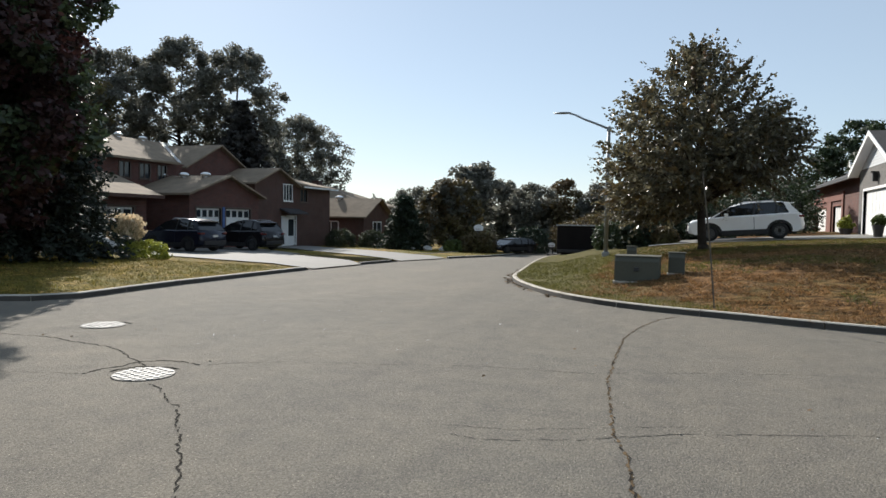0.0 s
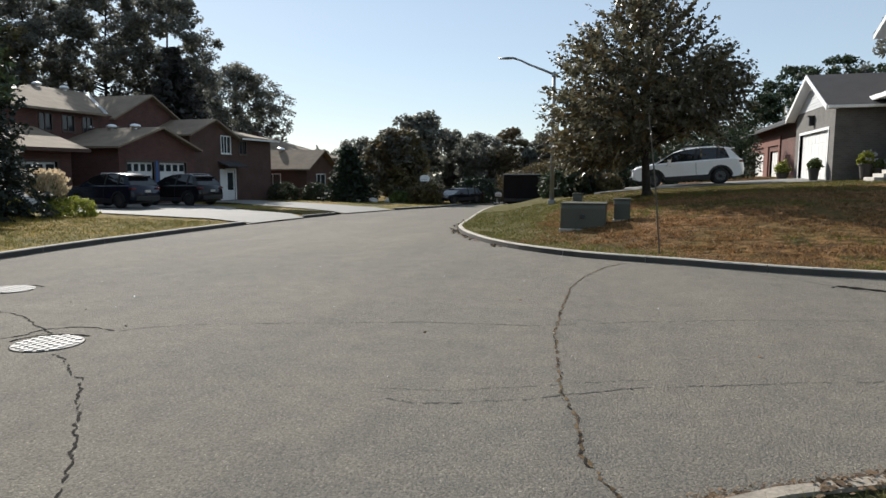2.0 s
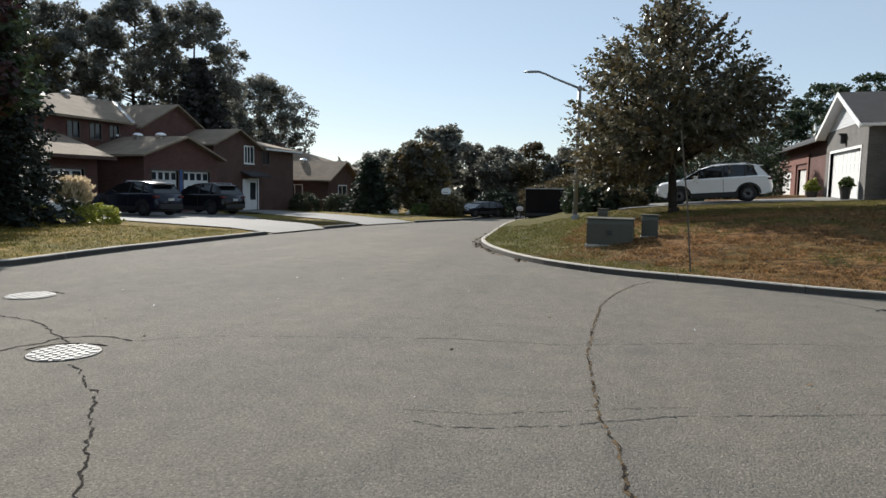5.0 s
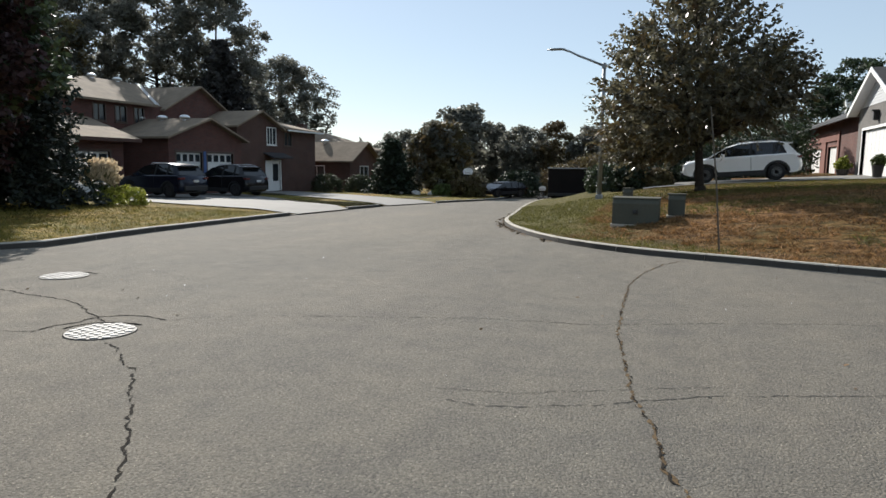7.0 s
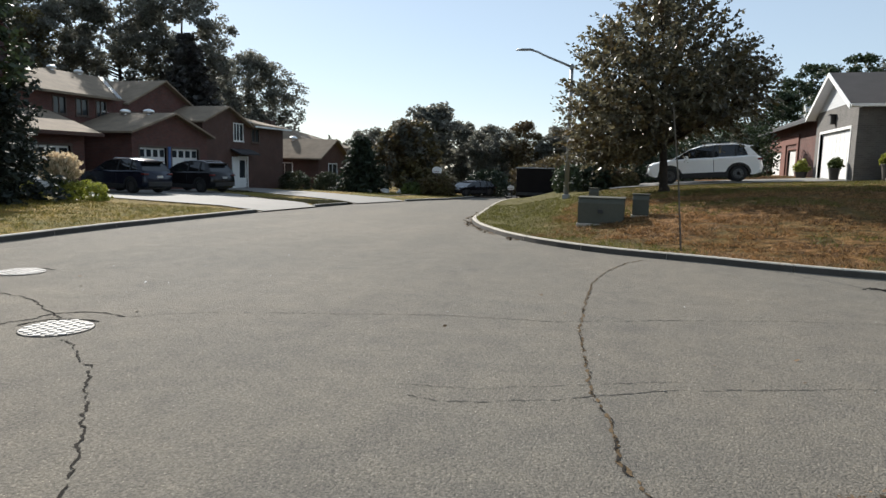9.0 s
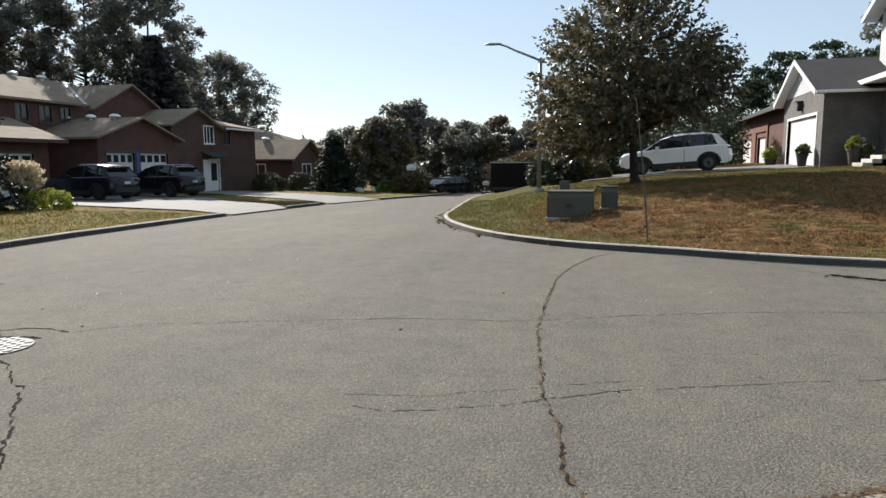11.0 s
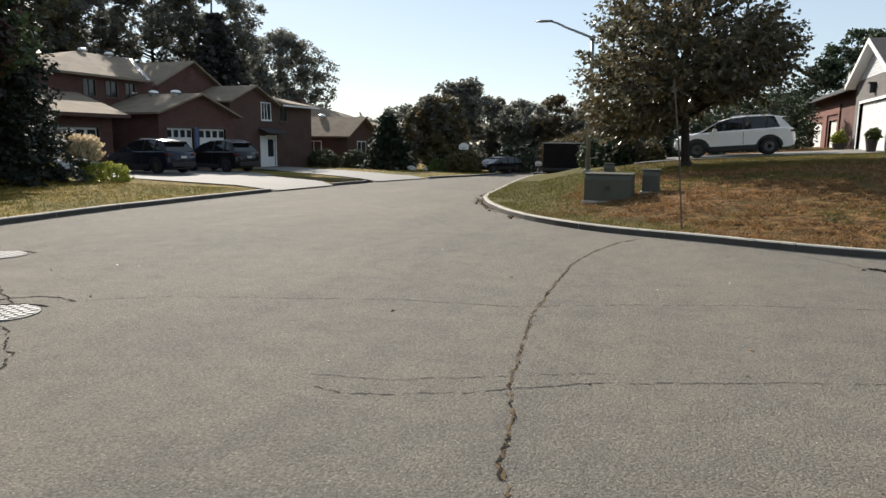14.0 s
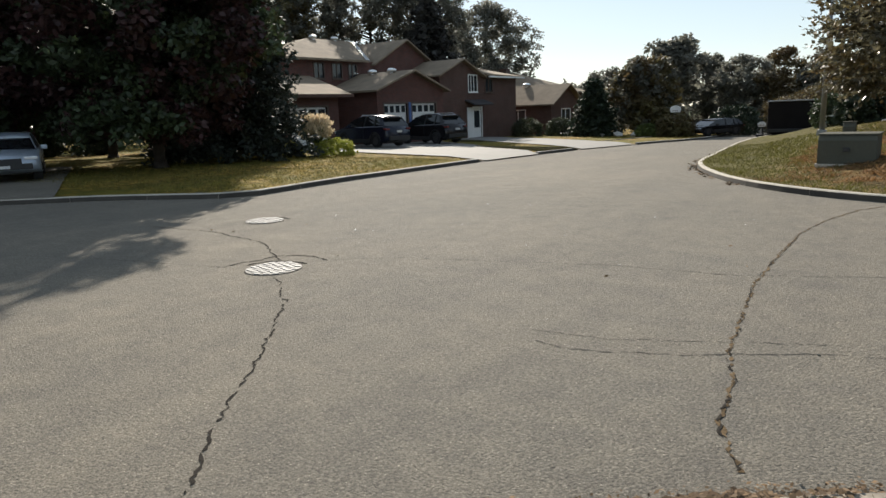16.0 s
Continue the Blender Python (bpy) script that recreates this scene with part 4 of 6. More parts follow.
    ch = part("chimney", boxed(cx - 0.17, cx + 0.17, cy - 0.17, cy + 0.17, ZR - 0.5, ZR + 0.3, 0.02), BLACK, h, "dark metal chimney")
    part("chimney_cap", boxed(cx - 0.29, cx + 0.29, cy - 0.29, cy + 0.29, ZR + 0.3, ZR + 0.52, 0.04), BLACK, ch, "wide dark chimney cap")
    # garage wing
    GX, G1, G2, GB = 7.8, 30.6, 37.6, 1.4
    GE, GR = 4.58, 6.12
    wall("wall", (GX, G2), (GX, G1), GB - 0.6, GE, [(0.95, 6.1, GB - 0.3, GB + 2.1)], GREY_BRICK, h, label="grey brick garage front")
    garage_door(h, (GX, G2), (GX, G1), 0.95, 6.1, GB - 0.1, GB + 2.1, lights=False, cols=8)
    wall("wall", (GX, G1), (X2 - 0.6, G1), GB - 0.6, GE, [], GREY_BRICK, h, label="grey brick garage side")
    wall("wall", (X2 + 4, G2), (GX, G2), GB - 0.6, GE, [], GREY_BRICK, h)
    gable_wall(h, GX, G1, G2, GE, GR - 0.1, SIDING, -1, boards=0.13, label="white siding garage gable")
    gable_roof_x(h, GX, X2 + 5, G1, G2, GE, GR, ROOF_DARK, 0.42, soffit=True)
    bm = boxed(GX - 0.22, GX - 0.02, 34.0, 34.2, GE - 0.75, GE - 0.35, 0.02)
    box(bm, GX - 0.3, GX - 0.02, 33.95, 34.25, GE - 0.35, GE - 0.3)
    part("wall_lamp", bm, BLACK, h, "black wall lantern over the garage door")
    return h


white_house()


def brick_garage_house():
    h = thing("house", (0, 0, 0), "low red brick house with attached double garage and brown roof", "house")
    X, Y1, Y2, ZB = 8.9, 42.0, 60.0, 1.1
    ZE, ZR = 4.75, 6.3
    doors = [(2.8, 6.9), (9.4, 12.2)]
    wall("wall", (X, Y2), (X, Y1), ZB - 1.4, ZE, [(a, b, ZB - 0.3, ZB + 2.05) for a, b in doors], RED_BRICK, h, label="red brick garage front")
    for a, b in doors:
        garage_door(h, (X, Y2), (X, Y1), a, b, ZB - 0.2, ZB + 2.05, cols=4, lights=False, surround=PINK_STONE)
    m = on_wall((X, Y2), (X, Y1))
    for a, b, z0, z1 in ((1.6, 12.9, ZB + 2.4, ZB + 2.95), (1.6, 2.3, ZB - 0.3, ZB + 2.4), (7.4, 8.9, ZB - 0.3, ZB + 2.4), (12.4, 12.9, ZB - 0.3, ZB + 2.4)):
        part("door_surround", boxed(a, b, 0.005, 0.09, z0, z1, 0.01, m=m), PINK_STONE, h, "pinkish stone surround of the garage doors")
    wall("wall", (X, Y1), (X + 9, Y1), ZB - 1, ZE, [], RED_BRICK, h)
    wall("wall", (X + 9, Y2), (X, Y2), ZB - 1, ZE, [], RED_BRICK, h)
    wall("wall", (X + 9, Y1), (X + 9, Y2), ZB - 1, ZE, [], RED_BRICK, h)
    ym = (Y1 + Y2) / 2
    bm = bmesh.new()
    slab(bm, [(X - 0.7, Y1 - 0.5, ZE - 0.1), (X + 9.5, Y1 - 0.5, ZE - 0.1), (X + 6, ym, ZR), (X + 3, ym, ZR)], 0.12)
    slab(bm, [(X - 0.7, Y2 + 0.5, ZE - 0.1), (X - 0.7, Y1 - 0.5, ZE - 0.1), (X + 3, ym, ZR)], 0.12)
    slab(bm, [(X + 9.5, Y2 + 0.5, ZE - 0.1), (X - 0.7, Y2 + 0.5, ZE - 0.1), (X + 3, ym, ZR), (X + 6, ym, ZR)], 0.12)
    part("roof", bm, ROOF_DARK, h)
    part("gutter", boxed(X - 0.82, X - 0.703, Y1 - 0.5, Y2 + 0.5, ZE - 0.3, ZE - 0.12, 0.01), BLACK, h, "dark eaves gutter")
    gm = prism(bmesh.new(), [(55.4, 4.9), (59.8, 4.9), (57.6, 6.9)], "x", X + 2.1, X + 4)
    part("dormer", gm, TRIM, h, "white gabled dormer")
    return h


brick_garage_house()


# ---- the brick houses on the other side
def brick_house_near():
    h = thing("house", (0, 0, 0), "two-storey red brick house with tan hip roof and attached garages", "house")
    # garage A, nearest, its roof falling towards the road
    XA = -28.0
    wall("wall", (XA, 19.5), (XA, 27.4), -0.8, 2.75, [(4.3, 7.0, -0.1, 2.15)], RED_BRICK, h)
    garage_door(h, (XA, 19.5), (XA, 27.4), 4.3, 7.0, -0.05, 2.15, panes=4, surround=BROWN_TRIM)
    wall("wall", (XA - 7, 19.5), (XA, 19.5), -0.8, 2.75, [], RED_BRICK, h)
    wall("wall", (XA, 27.4), (XA - 4.5, 27.4), -0.8, 2.75, [], RED_BRICK, h)
    part("garage_roof", slab(bmesh.new(), [(XA + 0.7, 18.9, 2.85), (XA + 0.7, 27.9, 2.85), (XA - 4.5, 29.4, 4.2), (XA - 4.5, 18.9, 4.2)], 0.14), ROOF_TAN, h, "tan shingle garage roof")
    part("gutter", boxed(XA + 0.703, XA + 0.82, 18.9, 27.9, 2.66, 2.84, 0.015), TAN_BRICK, h, "brown eaves gutter")
    # main block, hip roof
    XM, Y0, Y1 = -32.6, 26.6, 34.2
    ZE, ZR = 5.3, 7.1
    wall("wall", (XM, Y0), (XM, Y1), -0.8, ZE, [(3.3, 4.1, 4.1, 5.0), (4.9, 5.7, 4.1, 5.0), (6.4, 7.1, 4.1, 5.0)], RED_BRICK, h, label="dark red brick upper storey")
    for s0, s1 in ((3.3, 4.1), (4.9, 5.7), (6.4, 7.1)):
        window(h, (XM, Y0), (XM, Y1), s0, s1, 4.1, 5.0, 2, frame_mat=BROWN_TRIM)
    wall("wall", (XM - 9, Y0), (XM, Y0), -0.8, ZE, [], RED_BRICK, h)
    wall("wall", (XM, Y1), (XM - 9, Y1), -0.8, ZE, [], RED_BRICK, h)
    bm = bmesh.new()
    o = 0.45
    xr0, yr0, yr1 = XM - 4.0, 33.0, 37.6
    slab(bm, [(XM + o, Y0 - o, ZE), (XM + o, Y1 + 0.3, ZE), (xr0, yr1, ZR), (xr0, yr0, ZR)], 0.14)
    slab(bm, [(XM - 9 - o, Y0 - o, ZE), (XM + o, Y0 - o, ZE), (xr0, yr0, ZR)], 0.14)
    slab(bm, [(XM - 9 - o, Y1 + o, ZE), (XM - 9 - o, Y0 - o, ZE), (xr0, yr0, ZR), (xr0, yr1, ZR)], 0.14)
    rf = part("roof", bm, ROOF_TAN, h, "tan shingle hip roof")
    for k, (px, py) in enumerate(((XM - 3.9, 33.5), (XM - 3.9, 35.6))):
        vent(rf, px, py, ZR)
    # second block with gable to the road and the light valley strip between
    XC, YC0, YC1 = -33.0, 34.0, 42.6
    wall("wall", (XC, YC0), (XC, YC1), -0.8, ZE, [(1.9, 2.8, 3.6, 4.6), (3.6, 4.7, 3.6, 4.6)], RED_BRICK, h)
    window(h, (XC, YC0), (XC, YC1), 1.9, 2.8, 3.6, 4.6, 2, frame_mat=BROWN_TRIM)
    window(h, (XC, YC0), (XC, YC1), 3.6, 4.7, 3.6, 4.6, 2)
    wall("wall", (XC, YC1), (XC - 8, YC1), -0.8, ZE, [], RED_BRICK, h)
    gable_wall(h, XC, YC0 + 2, YC1, ZE, 7.0, RED_BRICK, 1, label="red brick gable")
    gable_roof_x(h, XC - 8, XC, YC0 + 2, YC1, ZE + 0.05, 7.05, ROOF_TAN, 0.4, trim=False)
    bm = slab(bmesh.new(), [(XM + 0.47, Y1 + 0.05, ZE + 0.05), (XM + 0.47, Y1 + 0.4, ZE + 0.03), (XM - 4.0, yr1 + 0.1, ZR + 0.05), (XM - 4.0, yr1 - 0.3, ZR + 0.05)], 0.03)
    part("valley_flashing", bm, VENT_METAL, h, "bright metal valley flashing")
    # garage B, gable to the road, two doors and three vents on its roof
    XB, B0, B1 = -28.0, 30.7, 37.4
    GE, GR = 3.25, 4.4
    wall("wall", (XB, B0), (XB, B1), -0.8, GE, [(0.6, 2.8, -0.1, 2.25), (3.3, 5.8, -0.1, 2.25)], RED_BRICK, h)
    garage_door(h, (XB, B0), (XB, B1), 0.6, 2.8, -0.05, 2.25, panes=4, surround=BROWN_TRIM)
    garage_door(h, (XB, B0), (XB, B1), 3.3, 5.8, -0.05, 2.25, panes=4, surround=BROWN_TRIM)
    part("door_post", boxed(XB - 0.02, XB + 0.05, B0 + 2.94, B0 + 3.16, -0.1, 2.35), BLUE_PAINT, h, "blue painted post between the doors")
    wall("wall", (XB - 6.1, B0), (XB, B0), -0.8, GE, [], RED_BRICK, h)
    wall("wall", (XB, B1), (XB - 6.1, B1), -0.8, GE, [], RED_BRICK, h)
    gable_wall(h, XB, B0, B1, GE, GR - 0.05, RED_BRICK, 1, label="red brick garage gable")
    gr = gable_roof_x(h, XB - 5.6, XB, B0, B1, GE, GR, ROOF_TAN, 0.4, trim=False)
    for k in range(3):
        x = XB - 4.9 + k * 1.75
        vent(gr, x, (B0 + B1) / 2 - 0.3, GR - 0.06, 0.26)
    return h


brick_house_near()


def brick_house_mid():
    h = thing("house", (0, 0, 0), "brown brick house with white entry door and small upper windows", "house")
    X, Y0, Y1 = -29.5, 39.0, 49.5
    ZE, ZR = 4.42, 5.5
    wall("wall", (X, Y0), (X, Y1), -1.2, ZE, [(3.6, 4.7, 3.12, 4.3), (5.9, 6.85, 3.1, 4.05), (4.15, 5.25, -0.45, 1.85)], TAN_BRICK, h, label="brown brick front")
    window(h, (X, Y0), (X, Y1), 3.6, 4.7, 3.12, 4.3, 3)
    window(h, (X, Y0), (X, Y1), 5.9, 6.85, 3.1, 4.05, 2, frame_mat=BROWN_TRIM)
    entry_door(h, (X, Y0), (X, Y1), 4.15, 5.25, -0.4, 1.85)
    part("side_light", boxed(X + 0.003, X + 0.05, Y0 + 3.3, Y0 + 4.0, -0.4, 1.9), DOOR_WHITE, h, "white side panel by the door")
    part("canopy", slab(bmesh.new(), [(X + 0.9, Y0 + 3.1, 2.15), (X + 0.9, Y0 + 5.7, 2.15), (X, Y0 + 5.7, 2.5), (X, Y0 + 3.1, 2.5)], 0.1), ROOF_DARK, h, "small door canopy")
    wall("wall", (X - 9, Y0), (X, Y0), -1.2, ZE, [], TAN_BRICK, h)
    wall("wall", (X, Y1), (X - 9, Y1), -1.2, ZE, [], TAN_BRICK, h)
    wall("wall", (X - 9, Y1), (X - 9, Y0), -1.2, ZE, [], TAN_BRICK, h)
    gable_wall(h, X, Y0, Y0 + 5.2, ZE, ZR - 0.1, TAN_BRICK, 1)
    gable_roof_x(h, X - 8.6, X, Y0, Y0 + 5.2, ZE, ZR, ROOF_TAN, 0.4, trim=False)
    part("roof_lean", slab(bmesh.new(), [(X + 0.5, Y0 + 5.4, ZE + 0.03), (X + 0.5, Y1 + 0.5, ZE - 0.1), (X - 4.5, Y1 + 0.5, ZR - 0.15), (X - 4.5, Y0 + 4.6, ZR - 0.1)], 0.13), ROOF_TAN, h, "tan shingle roof")
    part("gutter", boxed(X + 0.503, X + 0.6, Y0 + 5.6, Y1 + 0.5, ZE - 0.26, ZE - 0.14, 0.01), TRIM, h, "white eaves gutter")
    return h


brick_house_mid()


def bungalow():
    h = thing("house", (0, 0, 0), "low brick bungalow with broad tan shingle roof", "house")
    X0, X1, Y0, Y1 = -38.5, -27.5, 52.0, 57.4
    ZB, ZE, ZR = -1.3, 2.25, 3.72
    wall("wall", (X0, Y0), (X1, Y0), ZB, ZE, [(6.2, 8.4, 0.1, 1.5)], TAN_BRICK, h)
    window(h, (X0, Y0), (X1, Y0), 6.2, 8.4, 0.1, 1.5, 3)
    wall("wall", (X1, Y0), (X1, Y1), ZB, ZE, [(1.9, 3.5, 0.1, 1.5)], TAN_BRICK, h)
    window(h, (X1, Y0), (X1, Y1), 1.9, 3.5, 0.1, 1.5, 2)
    wall("wall", (X1, Y1), (X0, Y1), ZB, ZE, [], TAN_BRICK, h)
    wall("wall", (X0, Y1), (X0, Y0), ZB, ZE, [], TAN_BRICK, h)
    gable_wall(h, X1, Y0, Y1, ZE, ZR - 0.1, TAN_BRICK, 1)
    rf = gable_roof_x(h, X0, X1, Y0, Y1, ZE, ZR, ROOF_TAN, 0.5, trim=False)
    vent(rf, X1 - 3.9, 54.5, ZR - 0.03, 0.3)
    part("upper_roof", slab(slab(bmesh.new(), [(-47, 57.0, 3.2), (-30.2, 57.0, 3.2), (-36.2, 61, 5.2), (-47, 61, 5.2)], 0.14),
                            [(-30.2, 57.0, 3.2), (-30.2, 65.0, 3.2), (-36.2, 61, 5.2)], 0.14), ROOF_TAN, h, "higher tan hip roof behind")
    wall("wall", (-46.5, 57.6), (-30.7, 57.6), ZB, 3.2, [], TAN_BRICK, h)
    wall("wall", (-30.7, 57.6), (-30.7, 64.5), ZB, 3.2, [], TAN_BRICK, h)
    part("chimney", boxed(-37.6, -36.8, 59.6, 60.4, 3.9, 5.75, 0.02), DARK_BRICK, h, "short dark brick chimney")
    return h


bungalow()


def shaded_house():
    h = thing("house", (0, 0, 0), "dark brick house standing in the shade of the trees", "house")
    X, Y0, Y1 = -40.0, -2.0, 16.5
    wall("wall", (X, Y0), (X, Y1), -0.5, 3.2, [(4.0, 6.0, 1.0, 2.3), (12.0, 14.2, 1.0, 2.3)], DARK_BRICK, h)
    window(h, (X, Y0), (X, Y1), 4.0, 6.0, 1.0, 2.3, 3)
    window(h, (X, Y0), (X, Y1), 12.0, 14.2, 1.0, 2.3, 3)
    wall("wall", (X - 8, Y0), (X, Y0), -0.5, 3.2, [], DARK_BRICK, h)
    wall("wall", (X, Y1), (X - 8, Y1), -0.5, 3.2, [], DARK_BRICK, h)
    wall("wall", (X - 8, Y1), (X - 8, Y0), -0.5, 3.2, [], DARK_BRICK, h)
    gable_wall(h, X, Y0, Y1, 3.2, 5.9, DARK_BRICK, 1)
    gable_roof_x(h, X - 8, X, Y0, Y1, 3.2, 6.0, ROOF_DARK, 0.5, trim=False)
    return h


shaded_house()
# ---------------------------------------------------------------- trees and shrubs
def leaf_quads(centres, per, spread, size, r, flat=0.0, droop=0.0):
    """Small pointed leaves scattered round the centres: an array of corners, four for each leaf."""
    n = len(centres) * per
    c = np.repeat(np.asarray(centres), per, axis=0)
    off = r.normal(0, 1, (n, 3))
    off *= (spread * r.random((n, 1)) ** 0.5) / np.maximum(1e-6, np.linalg.norm(off, axis=1, keepdims=True))
    off[:, 2] *= 0.75
    c = c + off
    a = r.normal(0, 1, (n, 3))
    a[:, 2] = a[:, 2] * (1 - flat) - droop
    a /= np.linalg.norm(a, axis=1, keepdims=True)
    b = np.cross(a, r.normal(0, 1, (n, 3)) + np.array([0, 0, flat * 3]))
    b /= np.maximum(1e-6, np.linalg.norm(b, axis=1, keepdims=True))
    s = size * (0.6 + 0.8 * r.random((n, 1)))
    return np.stack([c - a * s, c + b * s * 0.55, c + a * s, c - b * s * 0.55], axis=1)


def limb(bm, a, b, r0, r1, r, bend=0.12, sides=6, n=5):
    a, b = Vector(a), Vector(b)
    ln = (b - a).length
    pts, rad = [], []
    w = Vector((r.uniform(-1, 1), r.uniform(-1, 1), r.uniform(0, 1))) * bend * ln
    for i in range(n + 1):
        t = i / n
        pts.append(a.lerp(b, t) + w * math.sin(t * math.pi))
        rad.append(r0 + (r1 - r0) * t)
    tube(bm, pts, rad, sides)


def leafy_tree(name, base, height, trunk, radius, profile, clumps, per, spread, leaf, mats, label, seed, r_trunk=0.16, lean=0.0, limbs=18, lump=0.3,
               category="tree", shell=0.55, group="", puffs=0, tight=0.6, flare=True):
    r = np.random.default_rng(seed)
    pr = random.Random(seed)
    e = thing(name, base, label, category, group)
    us = np.linspace(0, 1, len(profile))
    cs = []
    while len(cs) < clumps:
        u = r.random()
        rad = radius * np.interp(u, us, profile)
        ang = r.random() * math.tau
        nz = noise.noise((math.cos(ang) * 1.6 + seed, math.sin(ang) * 1.6, u * 4.0))
        rad *= 1 + lump * nz * 1.6
        if r.random() > (rad / (radius * 1.3)) ** 1.0 + 0.08:
            continue
        rho = rad * (shell + (1 - shell) * r.random()) if r.random() < 0.7 else rad * r.random()
        h = trunk + (height - trunk) * u
        cs.append((math.cos(ang) * rho + lean * h / height, math.sin(ang) * rho, h))
    cs = np.array(cs)
    if puffs:                                  # the crown gathers in rounded masses with gaps between
        heart = cs[r.choice(len(cs), puffs, replace=False)]
        near = heart[np.linalg.norm(cs[:, None] - heart[None], axis=2).argmin(1)]
        cs = near + (cs - near) * tight
    bm = bmesh.new()
    top = (lean * 0.85, 0, trunk + (height - trunk) * 0.8)
    limb(bm, (0, 0, -0.3), top, r_trunk, r_trunk * (0.2 if flare else 0.5), pr, 0.015 if flare else 0.002, 12, 8)
    tube(bm, [(0, 0, -0.3), (0, 0, 0.02), (0, 0, 0.25)], [r_trunk * 1.5, r_trunk * 1.35, r_trunk * 1.02], 12)
    part("trunk", bm, BARK, e, "rough brown trunk", True)
    for k in range(limbs):
        c = cs[pr.randrange(len(cs))]
        z0 = max(trunk * 0.75, min(c[2] - 0.25 * math.hypot(c[0], c[1]) - 0.3, top[2]))
        t = z0 / top[2]
        bm = bmesh.new()
        limb(bm, (top[0] * t, 0, z0), c, r_trunk * 0.42 * (1 - 0.6 * t), 0.012, pr, 0.1, 6)
        part("limb", bm, BARK, e, "", True)
    mats = mats if isinstance(mats, (list, tuple)) else [mats]
    for k, m in enumerate(mats):
        sub = cs[k::len(mats)]
        quads_mesh("crown", leaf_quads(sub, per, spread, leaf, r, 0.3, 0.1), m, e)
    return e


def conifer(name, base, height, radius, mats, label, seed, start=0.5, tiers=26, group="", per=46, leaf=0.2, droop=0.25):
    """A spruce: drooping boughs in tiers round a straight trunk."""
    r = np.random.default_rng(seed)
    pr = random.Random(seed)
    e = thing(name, base, label, "tree", group)
    bm = bmesh.new()
    tube(bm, [(0, 0, -0.3), (0, 0, height * 0.5), (0, 0, height * 0.84)], [0.24, 0.14, 0.02], 9)
    part("trunk", bm, BARK, e, "dark trunk", True)
    quads = []
    bw = bmesh.new()
    for i in range(tiers):
        u = i / tiers
        z = start + (height - start) * u
        rad = radius * (1 - u) ** 0.8 + 0.2
        n = max(5, int(13 * (1 - u * 0.6)))
        for k in range(n):
            ang = (k + pr.random()) * math.tau / n
            ln = rad * pr.uniform(0.72, 1.12)
            d = np.array([math.cos(ang), math.sin(ang), 0])
            tip = d * ln + np.array([0, 0, z - droop * ln])
            if k % 2 == 0:
                limb(bw, (0, 0, z), tip, 0.035, 0.008, pr, 0.02, 4, 3)
            ts = np.linspace(0.25, 1, 7)
            cs = np.stack([d * ln * t + np.array([0, 0, z - droop * ln * t * t]) for t in ts])
            quads.append(leaf_quads(cs, per // 7 + 1, 0.34, leaf, r, 0.5, 0.35))
    tagged(part("boughs", bw, BARK, e, "", True), kind="stuff")
    quads_mesh("crown", np.concatenate(quads), mats, e)
    return e


def bush(name, base, rx, ry, h, mat, label, seed, leaf=0.06, count=2600, category="shrub", group="", pointed=0.0):
    r = np.random.default_rng(seed)
    e = thing(name, base, label, category, group)
    n = 240
    u = r.random(n)
    ang = r.random(n) * math.tau
    if pointed:
        prof = np.interp(u, [0, 0.12, 0.45, 0.8, 1], [0.75, 1.0, 0.85, 0.4, 0.04])
    else:
        prof = np.sqrt(np.maximum(0.02, 1 - (2 * np.abs(u - 0.42) / 1.2) ** 2.6))
    rho = prof * (0.8 + 0.2 * r.random(n)) * (1 + 0.1 * np.sin(ang * 3 + seed))
    cs = np.stack([np.cos(ang) * rho * rx, np.sin(ang) * rho * ry, u * h], axis=1)
    cs = cs[cs[:, 2] > 0.02]
    bm = bmesh.new()
    for k in range(7):
        c = cs[k * 17 % len(cs)]
        limb(bm, (0, 0, -0.1), c * 0.85, 0.03, 0.01, random.Random(seed + k), 0.1, 5, 3)
    part("stems", bm, BARK, e, "", True)
    quads_mesh("foliage", leaf_quads(cs, max(1, count // len(cs)), 0.2 * (rx + h) * 0.5, leaf, r, 0.2), mat, e)
    return e


